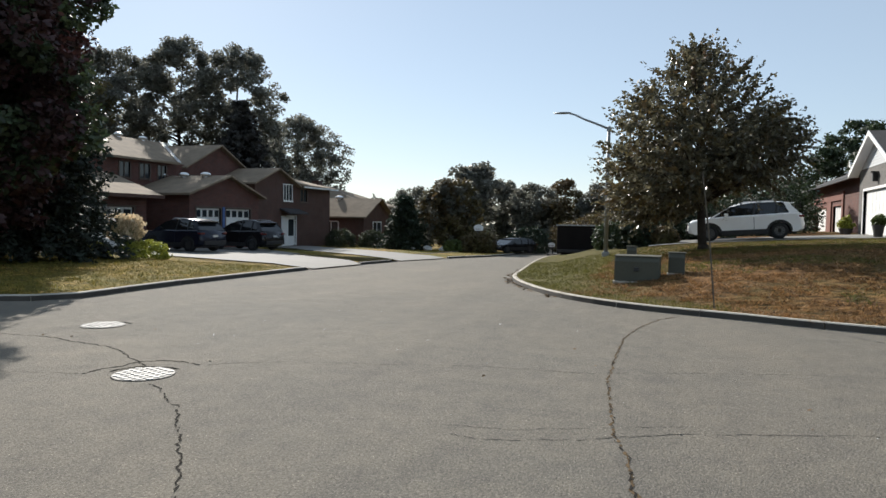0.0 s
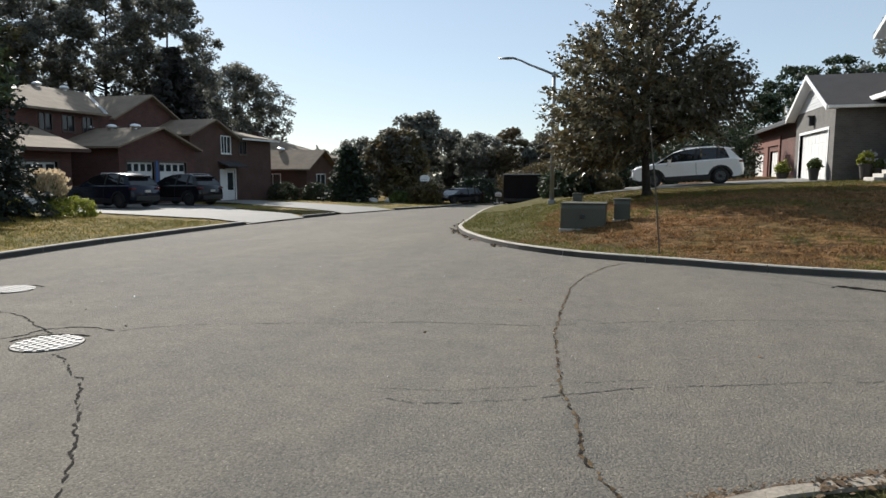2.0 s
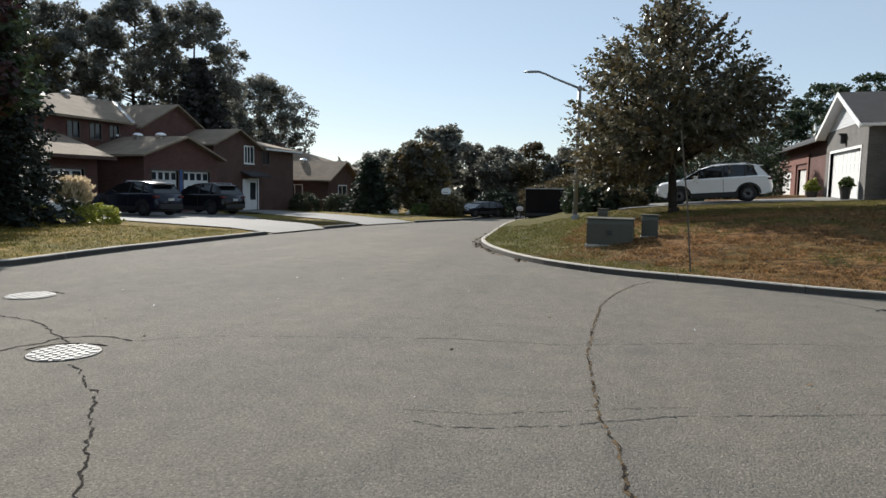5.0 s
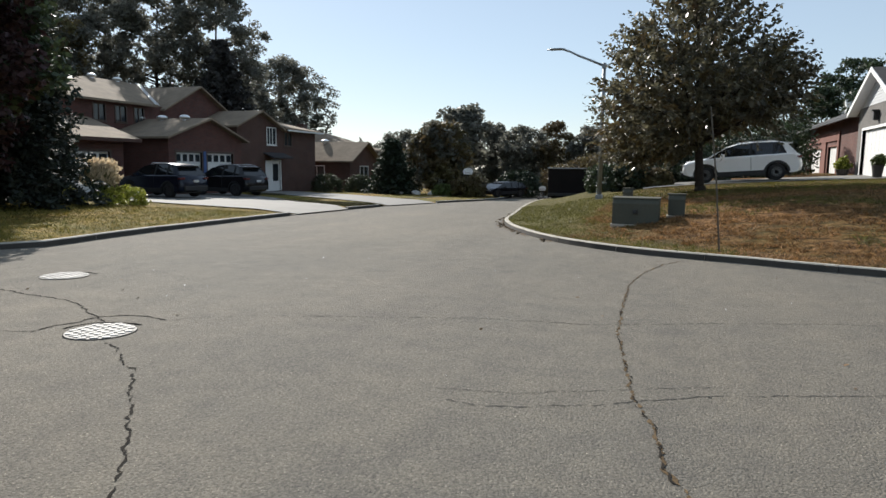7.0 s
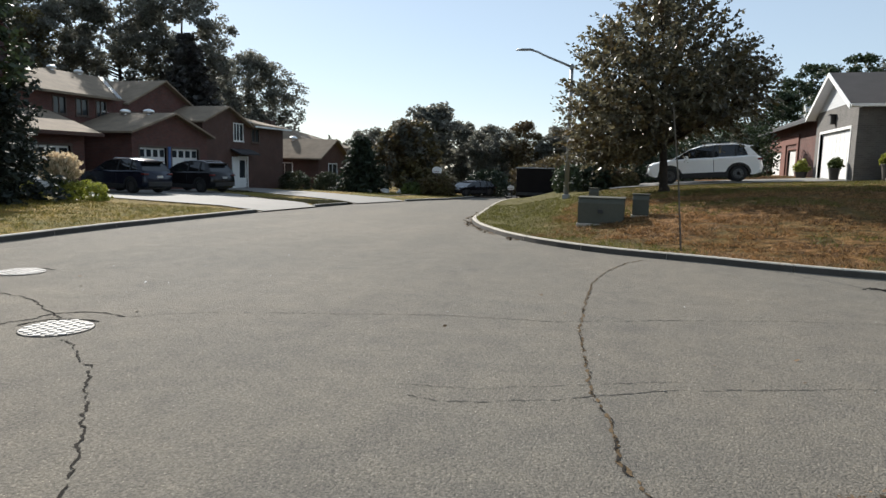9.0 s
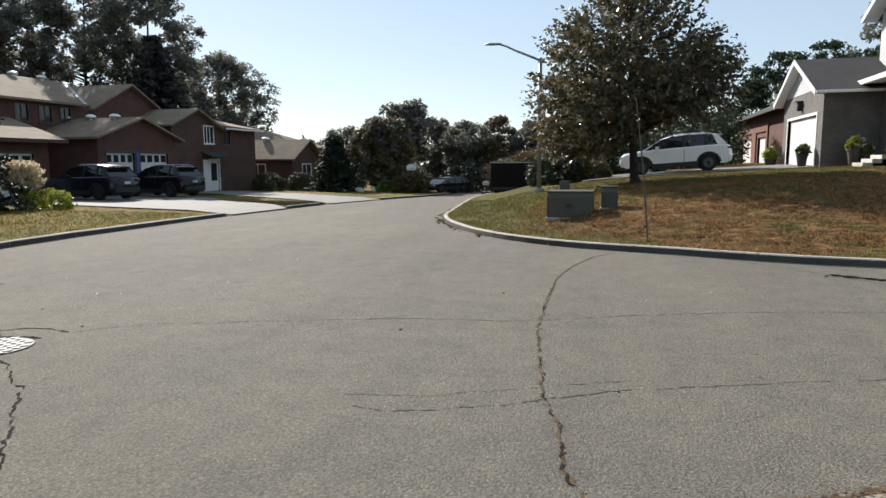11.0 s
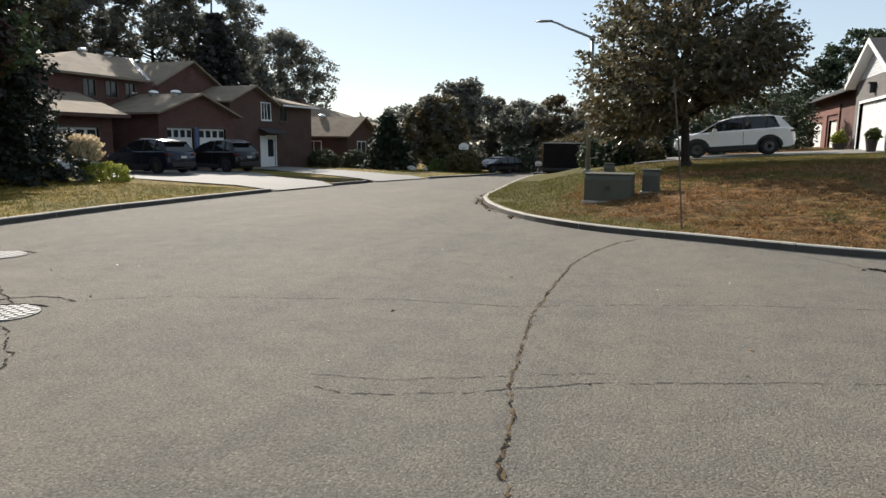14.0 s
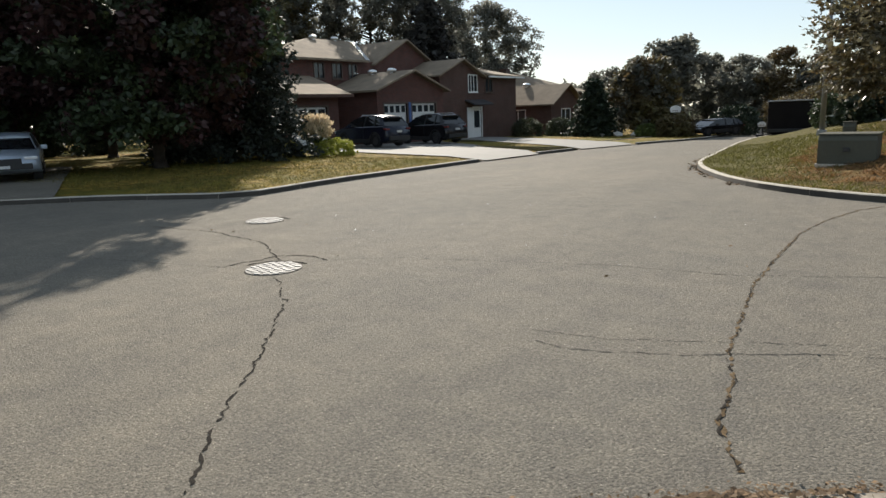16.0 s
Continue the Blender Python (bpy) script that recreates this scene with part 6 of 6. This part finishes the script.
def suv(place, rz, paint, label, length=4.9, width=1.92, height=1.72, rails=True, group="parked cars", name="car"):
    """A sport utility car, nose towards -x, its middle at the origin."""
    e = thing(name, place, label, "car", group, rz)
    k, wz = length / 4.9, height / 1.72
    hw = width / 2
    def P(x, z):
        return (x * k, z * wz)
    low = [P(-2.40, 0.42), P(-2.44, 0.62), P(-2.40, 0.86), P(-2.2, 0.99), P(-1.8, 1.06), P(-1.35, 1.11), P(-0.9, 1.13), P(2.1, 1.17), P(2.34, 1.08), P(2.41, 0.8), P(2.44, 0.62), P(2.39, 0.38), P(2.2, 0.3)]
    # wheel arches cut into the lower edge
    def arch(cx):
        return [P(cx + 0.47 * math.cos(a), 0.36 + 0.44 * math.sin(a)) for a in np.linspace(0.0, math.pi, 9)]
    out = low + [P(1.92, 0.3)] + arch(1.42) + [P(0.93, 0.27), P(-0.95, 0.27)] + arch(-1.48) + [P(-2.1, 0.32)]
    bm = bmesh.new()
    # rounded shoulders and ends: the side is drawn in, the middle bulges a little
    def edge(p):
        return (p[0] * (0.93 if abs(p[0]) > 2.15 * k else 1.0), p[1] - (0.085 * wz if p[1] > 0.95 * wz else 0))
    def bulge(p):
        return (p[0] * (1.015 if abs(p[0]) > 2.15 * k else 1.0), p[1] + (0.02 if p[1] > 0.95 * wz else 0))
    rows = []
    for y, shape in ((-hw, edge), (-hw + 0.035, lambda p: (edge(p)[0] * 0.6 + p[0] * 0.4, edge(p)[1] * 0.5 + p[1] * 0.5)), (-hw + 0.13, lambda p: p), (0, bulge), (hw - 0.13, lambda p: p), (hw - 0.035, lambda p: (edge(p)[0] * 0.6 + p[0] * 0.4, edge(p)[1] * 0.5 + p[1] * 0.5)), (hw, edge)):
        rows.append([bm.verts.new((shape(p)[0], y, shape(p)[1])) for p in out])
    n = len(out)
    for ra, rb in zip(rows, rows[1:]):
        for i in range(n):
            f = bm.faces.new((ra[i], ra[(i + 1) % n], rb[(i + 1) % n], rb[i]))
            f.material_index = 1 if 13 <= i <= 22 or 24 <= i <= 33 else 0
            f.smooth = i < 11
    f0 = bm.faces.new(rows[0])
    f1 = bm.faces.new(rows[-1][::-1])
    bm.normal_update()
    bmesh.ops.triangulate(bm, faces=[f0, f1])
    bmesh.ops.recalc_face_normals(bm, faces=bm.faces[:])
    part("body", bm, [paint, BLACK], e)
    # cabin: raked glass house under a curved painted roof
    line = [(-1.42, 1.08, 0.92), (-0.55, 1.54, 0.79), (-0.1, 1.65, 0.745), (0.6, 1.695, 0.73), (1.3, 1.675, 0.73), (1.8, 1.60, 0.74), (2.26, 1.14, 0.9)]
    bm = bmesh.new()
    a = [bm.verts.new((x * k, -hw * q, z * wz)) for x, z, q in line]
    b = [bm.verts.new((x * k, hw * q, z * wz)) for x, z, q in line]
    for i in range(len(line) - 1):
        bm.faces.new((a[i], a[i + 1], b[i + 1], b[i]))
    bm.faces.new(a)
    bm.faces.new(b[::-1])
    bmesh.ops.recalc_face_normals(bm, faces=bm.faces[:])
    part("glass_cabin", bm, CAR_GLASS, e, "dark tinted glass")
    bm = bmesh.new()
    rings = []
    for x, z, q in ((-0.58, 1.535, 0.78), (-0.1, 1.66, 0.755), (0.3, 1.69, 0.745), (0.6, 1.705, 0.74), (1.0, 1.7, 0.74), (1.3, 1.685, 0.74), (1.8, 1.612, 0.745), (1.93, 1.565, 0.74)):
        rings.append([bm.verts.new((x * k, hw * q * u, z * wz + o)) for u, o in ((-1, -0.035), (-0.97, 0.0), (-0.85, 0.022), (-0.45, 0.036), (0, 0.04), (0.45, 0.036), (0.85, 0.022), (0.97, 0.0), (1, -0.035))])
    for ra, rb in zip(rings, rings[1:]):
        for i in range(8):
            f = bm.faces.new((ra[i], ra[i + 1], rb[i + 1], rb[i]))
            f.smooth = True
        bm.faces.new((ra[8], ra[0], rb[0], rb[8]))
    bm.faces.new(rings[0])
    bm.faces.new(rings[-1][::-1])
    bmesh.ops.recalc_face_normals(bm, faces=bm.faces[:])
    part("roof", bm, paint, e)
    for y in (-1, 1):
        for (xa, za), (xb, zb), w, w2 in (((-1.4, 1.08), (-0.5, 1.57), 0.06, 0.05), ((0.38, 1.13), (0.46, 1.68), 0.045, 0.04), ((1.3, 1.14), (1.36, 1.66), 0.045, 0.04), ((2.04, 1.13), (1.72, 1.62), 0.2, 0.1)):
            bm = bmesh.new()
            o = y * 0.012
            pts = [(xa * k - w, y * hw * 0.92 + o, za * wz), (xa * k + w, y * hw * 0.92 + o, za * wz), (xb * k + w2, y * hw * 0.75 + o, zb * wz), (xb * k - w2, y * hw * 0.75 + o, zb * wz)]
            va = [bm.verts.new(p) for p in pts]
            vb = [bm.verts.new((p[0], p[1] - y * 0.03, p[2])) for p in pts]
            bm.faces.new(va)
            bm.faces.new(vb[::-1])
            for i in range(4):
                bm.faces.new((va[i], vb[i], vb[(i + 1) % 4], va[(i + 1) % 4]))
            bmesh.ops.recalc_face_normals(bm, faces=bm.faces[:])
            part("pillar", bm, BLACK if w == 0.045 else paint, e)
        if rails:
            bm = bmesh.new()
            tube(bm, [(-0.15 * k, y * hw * 0.66, 1.66 * wz), (0.0, y * hw * 0.66, 1.745 * wz), (1.4 * k, y * hw * 0.66, 1.735 * wz), (1.65 * k, y * hw * 0.66, 1.64 * wz)], 0.018, 6)
            part("roof_rail", bm, CHROME, e, "slim roof rail")
        part("mirror", boxed(-0.85 * k, -0.68 * k, y * (hw + 0.1) - 0.09, y * (hw + 0.1) + 0.09, 1.08 * wz, 1.24 * wz, 0.03), paint, e)
        part("headlight", boxed(-2.43 * k, -2.1 * k, y * hw * 0.74 - 0.18, y * hw * 0.74 + 0.16, 0.78 * wz, 0.9 * wz, 0.03), LAMP_CLEAR, e, "clear headlight")
        part("tail_light", boxed(2.1 * k, 2.41 * k, y * hw * 0.82 - 0.16, y * hw * 0.82 + 0.11, 0.93 * wz, 1.02 * wz, 0.02), RED_LAMP, e, "red tail light")
        part("sill", boxed(-0.95 * k, 0.95 * k, y * hw - 0.04, y * hw + 0.015, 0.24, 0.36, 0.02), BLACK, e, "black plastic sill")
        part("door_line", boxed(0.38 * k, 0.4 * k, y * hw * 0.985 - 0.02, y * hw * 0.985 + 0.022, 0.4, 1.03 * wz), BLACK, e, "dark shut line of the doors")
        for xh in (0.2, 1.15):
            part("door_handle", boxed(xh * k - 0.1, xh * k + 0.1, y * hw - 0.02, y * hw + 0.03, 0.93 * wz, 0.97 * wz, 0.008), paint, e)
        for cx in (-1.48, 1.42):
            wheel(e, cx * k, y * (hw - 0.13), 0.36, 0.24, y)
    for y in (-1, 1):
        for cx in (-1.48, 1.42):
            bm = bmesh.new()
            for u in range(12):
                a0, a1 = math.pi * u / 12, math.pi * (u + 1) / 12
                poly(bm, [((cx + q * math.cos(a)) * k, y * (hw + 0.008), (0.36 + q * 0.94 * math.sin(a)) * wz) for q, a in ((0.43, a0), (0.53, a0), (0.53, a1), (0.43, a1))])
            part("arch_trim", bm, BLACK, e, "black wheel arch trim")
        part("cladding", boxed(-1.0 * k, 0.95 * k, y * hw - 0.03, y * hw + 0.012, 0.3, 0.46, 0.01), BLACK, e, "black lower cladding")
    part("grille", boxed(-2.5 * k, -2.36 * k, -hw * 0.5, hw * 0.5, 0.58 * wz, 0.84 * wz, 0.03), BLACK, e, "black front grille")
    part("front_bumper", boxed(-2.5 * k, -2.3 * k, -hw * 0.78, hw * 0.8, 0.36, 0.52, 0.03), BLACK, e, "dark lower bumper")
    part("rear_bumper", boxed(2.3 * k, 2.5 * k, -hw * 0.78, hw * 0.8, 0.36, 0.58, 0.03), BLACK, e, "dark rear bumper")
    part("number_plate", boxed(-2.52 * k, -2.49 * k, -0.16, 0.16, 0.5 * wz, 0.6 * wz), LAMP_CLEAR, e, "plain pale plate")
    part("number_plate", boxed(2.43 * k, 2.5 * k, -0.16, 0.16, 0.78 * wz, 0.9 * wz), LAMP_CLEAR, e, "plain pale plate")
    part("underbody", boxed(-2.1 * k, 2.1 * k, -hw * 0.7, hw * 0.7, 0.22, 0.4), BLACK, e)
    part("rear_spoiler", boxed(1.84 * k, 2.08 * k, -hw * 0.68, hw * 0.68, 1.575 * wz, 1.61 * wz, 0.01), paint, e)
    return e


rise = lawn_r(3.75, 33.4) - lawn_r(0.85, 33.4)          # the white car stands along the slope of its driveway
white_car = suv((2.33, 33.4, (lawn_r(3.75, 33.4) + lawn_r(0.85, 33.4)) / 2 + 0.055), 0, WHITE_PAINT, "white sport utility car with dark glass parked on the rising driveway", 4.95)
white_car.matrix_world = pose(2.33, 33.4, (lawn_r(3.75, 33.4) + lawn_r(0.85, 33.4)) / 2 + 0.055, 0, -math.degrees(math.atan2(rise, 2.9)), 0)
suv((-24.7, 26.6, lawn_l(-24.7, 26.6) + 0.045), -6, BLUE_CAR, "dark blue sport utility car parked nose to the garage", 4.4, 1.8, 1.66)
suv((-24.8, 31.9, lawn_l(-24.8, 31.9) + 0.045), -8, BLACK_CAR, "black sport utility car with roof rails on the driveway", 4.5, 1.85, 1.74)
suv((-22.3, 8.0, lawn_l(-22.3, 8.0) + 0.03), 157, SILVER_CAR, "silver-blue car parked facing the road in tree shade", 4.5, 1.8, 1.36, False)
suv((-12.9, 48.2, lawn_l(-12.9, 48.2)), 62, BLACK_CAR, "low dark car parked by the bend", 4.2, 1.75, 1.14, False)


def dark_van(place, rz):
    e = thing("van", place, "dark box van parked at the bend", "van", rz=rz)
    part("box_body", boxed(-1.25, 1.25, -2.4, 2.4, 0.35, 2.25, 0.05), VAN_DARK, e, "dark tall cargo box")
    part("roof_rim", boxed(-1.3, 1.3, -2.45, 2.45, 2.25, 2.33, 0.02), GALV, e, "pale roof edge")
    part("cab", boxed(-0.95, 0.95, 2.4, 3.9, 0.5, 1.9, 0.15), BLACK_CAR, e)
    part("bumper", boxed(-1.2, 1.2, -2.55, -2.4, 0.45, 0.65, 0.02), BLACK, e)
    for x in (-0.9, 0.9):
        for y in (-1.4, 2.9):
            bm = bmesh.new()
            tube(bm, [(x - 0.13, y, 0.4), (x + 0.13, y, 0.4)], 0.4, 16)
            part("wheel", bm, RUBBER, e)
    return e


dark_van((-7.7, 46.6, -0.72), 8)


def hoop(place, rz, h=2.2, size=1.0):
    e = thing("basketball_hoop", place, "portable basketball hoop with white backboard", "basketball hoop", "hoops", rz)
    bm = bmesh.new()
    tube(bm, [(0, 0.6, 0), (0, 0.5, h * 0.6), (0, 0.1, h)], 0.05, 8)
    part("pole", bm, BLACK, e)
    bm = bmesh.new()
    n = 16
    pts = [(-0.42 * size, h - 0.1 * size), (0.42 * size, h - 0.1 * size)] + [(0.5 * size * math.cos(a), h + (0.2 + 0.35 * math.sin(a)) * size) for a in np.linspace(0, math.pi, 9)]
    prism(bm, pts, "y", -0.02, 0.02)
    part("backboard", bm, TRIM, e, "white fan-shaped backboard")
    bm = bmesh.new()
    tube(bm, [(0.2 * math.cos(a), -0.24 + 0.2 * math.sin(a), h + 0.05) for a in np.linspace(0, math.tau, 17)], 0.012, 5)
    part("rim", bm, RED_LAMP, e, "thin red rim")
    part("base", boxed(-0.4, 0.4, 0.4, 1.3, 0, 0.2, 0.04), BLACK, e)
    return e


hoop((-15.2, 47.2, lawn_l(-15.2, 47.2)), 10, 1.7, 0.75)
hoop((-9.5, 46.8, -0.72), 5, 0.75, 0.5)
hoop((-17.6, 49.2, lawn_l(-17.6, 49.2)), 0, 1.95, 0.75)


def garden_stone(place, size, seed):
    e = thing("garden_stone", place, "pale weathered boulder on the grass", "stone", "stones on the grass")
    bm = bmesh.new()
    bmesh.ops.create_icosphere(bm, subdivisions=3, radius=1)
    for v in bm.verts:
        k = 1 + 0.35 * noise.noise(v.co * 1.3 + Vector((seed, 0, 0)))
        v.co = Vector((v.co.x * size * k, v.co.y * size * 0.8 * k, (v.co.z * 0.6 + 0.35) * size * k))
    part("boulder", bm, STONE, e)
    return e


for k, (x, y, size) in enumerate(((-19.0, 46.4, 0.36), (-17.9, 46.6, 0.3), (-20.1, 45.9, 0.26))):
    garden_stone((x, y, lawn_l(x, y)), size, k)


# ---------------------------------------------------------------- grass, litter and far woods
def tufts(name, places, heights, blades, spread, tall, width, mat, label, seed, flat=1.7):
    """Short blades of grass in tufts, as one object."""
    r = np.random.default_rng(seed)
    n = len(places) * blades
    p = np.repeat(np.column_stack([places, heights]), blades, axis=0)
    p[:, :2] += r.normal(0, spread, (n, 2))
    h = tall * (0.4 + 0.9 * r.random(n))
    a = r.random(n) * math.tau
    lean = 0.3 + r.random(n) * flat
    b = r.random(n) * math.tau
    w = np.column_stack([np.cos(b), np.sin(b), np.zeros(n)]) * (width * (0.5 + r.random(n)))[:, None]
    tip = p + np.column_stack([np.cos(a) * lean * h, np.sin(a) * lean * h, h])
    p[:, 2] -= 0.02
    ob = quads_mesh(name, np.stack([p - w, p + w, tip], axis=1), mat, n=3)
    return tagged(ob, label, "grass", kind="stuff")


def scatter(n, x0, x1, y0, y1, keep, seed):
    r = np.random.default_rng(seed)
    out = []
    while len(out) < n:
        x, y = r.uniform(x0, x1), r.uniform(y0, y1)
        if keep(x, y):
            out.append((x, y))
    return np.array(out)


def inside_r(x, y):
    c = NP_CURVES["r"]
    d = c[1:] - c[:-1]
    t = np.clip(((x - c[:-1, 0]) * d[:, 0] + (y - c[:-1, 1]) * d[:, 1]) / (d * d).sum(1), 0, 1)
    q = c[:-1] + d * t[:, None]
    i = int(np.argmin(np.hypot(q[:, 0] - x, q[:, 1] - y)))
    side = d[i, 0] * (y - q[i, 1]) - d[i, 1] * (x - q[i, 0])
    return side > 0 and math.hypot(q[i, 0] - x, q[i, 1] - y) > 0.16


def patchy(x, y, s):
    return noise.noise((x * 0.35 + s, y * 0.35, 0)) + 0.5 * noise.noise((x * 1.1, y * 1.1, s))


pts = scatter(6500, -2.5, 13, 11.3, 24, lambda x, y: inside_r(x, y) and patchy(x, y, 0) > -0.25 and noise.noise((x * 1.5, y * 3.4, 7)) > -0.02 and random.random() < 1.5 - (y - 11) / 13, 301)
tufts("dry_grass", pts, [lawn_r(*p) for p in pts], 13, 0.085, 0.05, 0.012, DRY_BLADE, "matted sun-dried brown grass on the lawn", 302, 3.2)
pts = scatter(8500, -7, 9, 11.3, 31, lambda x, y: inside_r(x, y) and patchy(x, y, 0) < (0.6 if x < -1.2 or y > 21.5 else -0.2) and random.random() < 1.5 - (y - 11) / 22, 303)
tufts("green_grass", pts, [lawn_r(*p) for p in pts], 8, 0.08, 0.06, 0.009, GREEN_BLADE, "short green grass left among the dry lawn", 304)
pts = scatter(4500, -24, -11.3, 7.5, 24, lambda x, y: off_kerb("l", x, y) > 0.22 and x < np.interp(y, NP_CURVES["l"][12:, 1], NP_CURVES["l"][12:, 0]) and y > -0.5 * (x + 11.5) + 8.2 - (x + 11.5) * -0.75 and mouth(y) == 0, 305)
tufts("green_grass", pts[::2], [lawn_l(*p) for p in pts[::2]], 7, 0.09, 0.07, 0.009, GREEN_BLADE, "short green grass by the driveway", 309)
pts = pts[1::2]
tufts("yellow_grass", pts, [lawn_l(*p) for p in pts], 6, 0.09, 0.055, 0.01, YELLOW_BLADE, "yellowing short grass by the driveway", 306, 2.6)
pts = scatter(3800, -26, -13.4, 24.5, 42, lambda x, y: mouth(y) == 0 and off_kerb("l", x, y) > 0.25 and x < -13.5 and 25.0 - 0.52 * (x + 13) < y < 28.6 - 0.66 * (x + 13), 310)
tufts("strip_grass", pts, [lawn_l(*p) for p in pts], 8, 0.12, 0.09, 0.012, STRIP_BLADE, "dull green grass strip between the driveways", 319)
pts = scatter(2600, -1.0, 4.5, 0.5, 4.3, lambda x, y: y < np.interp(x, NP_CURVES["n"][:, 0], NP_CURVES["n"][:, 1]) - 0.18 and off_kerb("n", x, y) > 0.17 and off_kerb("n", x, y) < 1.6 and math.hypot(x - 0.2, y) > 0.8, 307)
tufts("verge_grass", pts, [lawn_n(*p) for p in pts], 9, 0.035, 0.055, 0.0035, GREEN_BLADE, "short green blades of the verge", 308)


def litter(name, places, size, mat, label, seed, lift=0.006, height=road_z):
    r = np.random.default_rng(seed)
    c = np.array([(x, y, height(x, y) + lift) for x, y in places])
    n = len(c)
    a = r.random(n) * math.tau
    s = size * (0.5 + r.random(n))
    u = np.column_stack([np.cos(a) * s, np.sin(a) * s, r.uniform(-0.2, 0.5, n) * s])
    v = np.column_stack([-np.sin(a) * s * 0.6, np.cos(a) * s * 0.6, r.uniform(0, 0.4, n) * s])
    ob = quads_mesh(name, np.stack([c - u, c + v, c + u, c - v], axis=1), mat)
    return tagged(ob, label, "leaf litter", kind="stuff")


def along(curve, n, lo, hi, x0, x1, seed, side):
    r = random.Random(seed)
    pts = [p for p in curve if x0 < p.x < x1]
    out = []
    for k in range(n):
        i = r.randrange(len(pts) - 1)
        a, b = pts[i], pts[i + 1]
        d = (b - a).normalized()
        o = r.uniform(lo, hi) * r.random()
        q = a.lerp(b, r.random()) + Vector((-d.y, d.x)) * side * o
        if noise.noise((q.x * 2.2, q.y * 2.2, 5)) > -0.15:
            out.append((q.x, q.y))
    return out


litter("leaf_litter", along(CURVE_N, 11000, 0.0, 0.25, -1.2, 6, 311, 1), 0.011, LITTER, "brown leaf litter in the near gutter", 312, 0.018)
litter("leaf_litter", along(CURVE_R, 420, 0.02, 0.35, -6.5, -2.5, 313, -1), 0.04, LITTER, "brown leaves gathered at the kerb bend", 314, 0.012)
pts = scatter(46, -9, 9, 4.4, 11, lambda x, y: True, 315)
litter("fallen_leaves", pts, 0.022, LITTER, "scattered dry leaves on the road", 316, 0.008)
pts = scatter(40, -8, 6, 4.2, 10, lambda x, y: True, 317)
litter("pale_grit", pts, 0.011, TRIM, "bright grit on the road", 318, 0.006)
litter("leaf_litter", along(CURVE_N, 2600, 0.08, 0.3, -1.2, 6, 321, -1), 0.018, LITTER, "brown leaves in the grass behind the near kerb", 322, 0.03, lawn_n)
DIRT_LINE = [(p.x - 0.04, p.y + 0.1) for p in CURVE_N if -1.4 < p.x < 8]
ribbon("gutter_dirt", DIRT_LINE, 0.13, DIRT, road, "dirt line along the gutter", 0.02, 0.006, 320, 0.1)

r_far = np.random.default_rng(330)
cs = []
for k in range(900):
    a = r_far.uniform(-1.25, 0.75)
    d = r_far.uniform(82, 96)
    top = 4.2 + 2.2 * noise.noise((a * 9, 0, 3)) + (3.5 if a > 0.12 else 0) + (4 if a < -0.8 else 0)
    cs.append((math.sin(a) * d, math.cos(a) * d, -1.5 + r_far.random() * (top + 1.2)))
tagged(quads_mesh("far_woods", leaf_quads(np.array(cs), 34, 1.5, 0.42, r_far, 0.2), LEAF_HAZED), "far belt of hazy green woods", "woods", kind="stuff")


def bench(place):
    e = thing("garden_bench", place, "low white bench by the lamp post", "bench")
    part("seat", boxed(-0.6, 0.6, -0.2, 0.2, 0.4, 0.46, 0.01), TRIM, e)
    for x in (-0.5, 0.5):
        part("leg", boxed(x - 0.05, x + 0.05, -0.16, 0.16, -0.1, 0.4, 0.01), TRIM, e)
    return e


bench((-3.9, 36.0, lawn_r(-3.9, 36.0)))
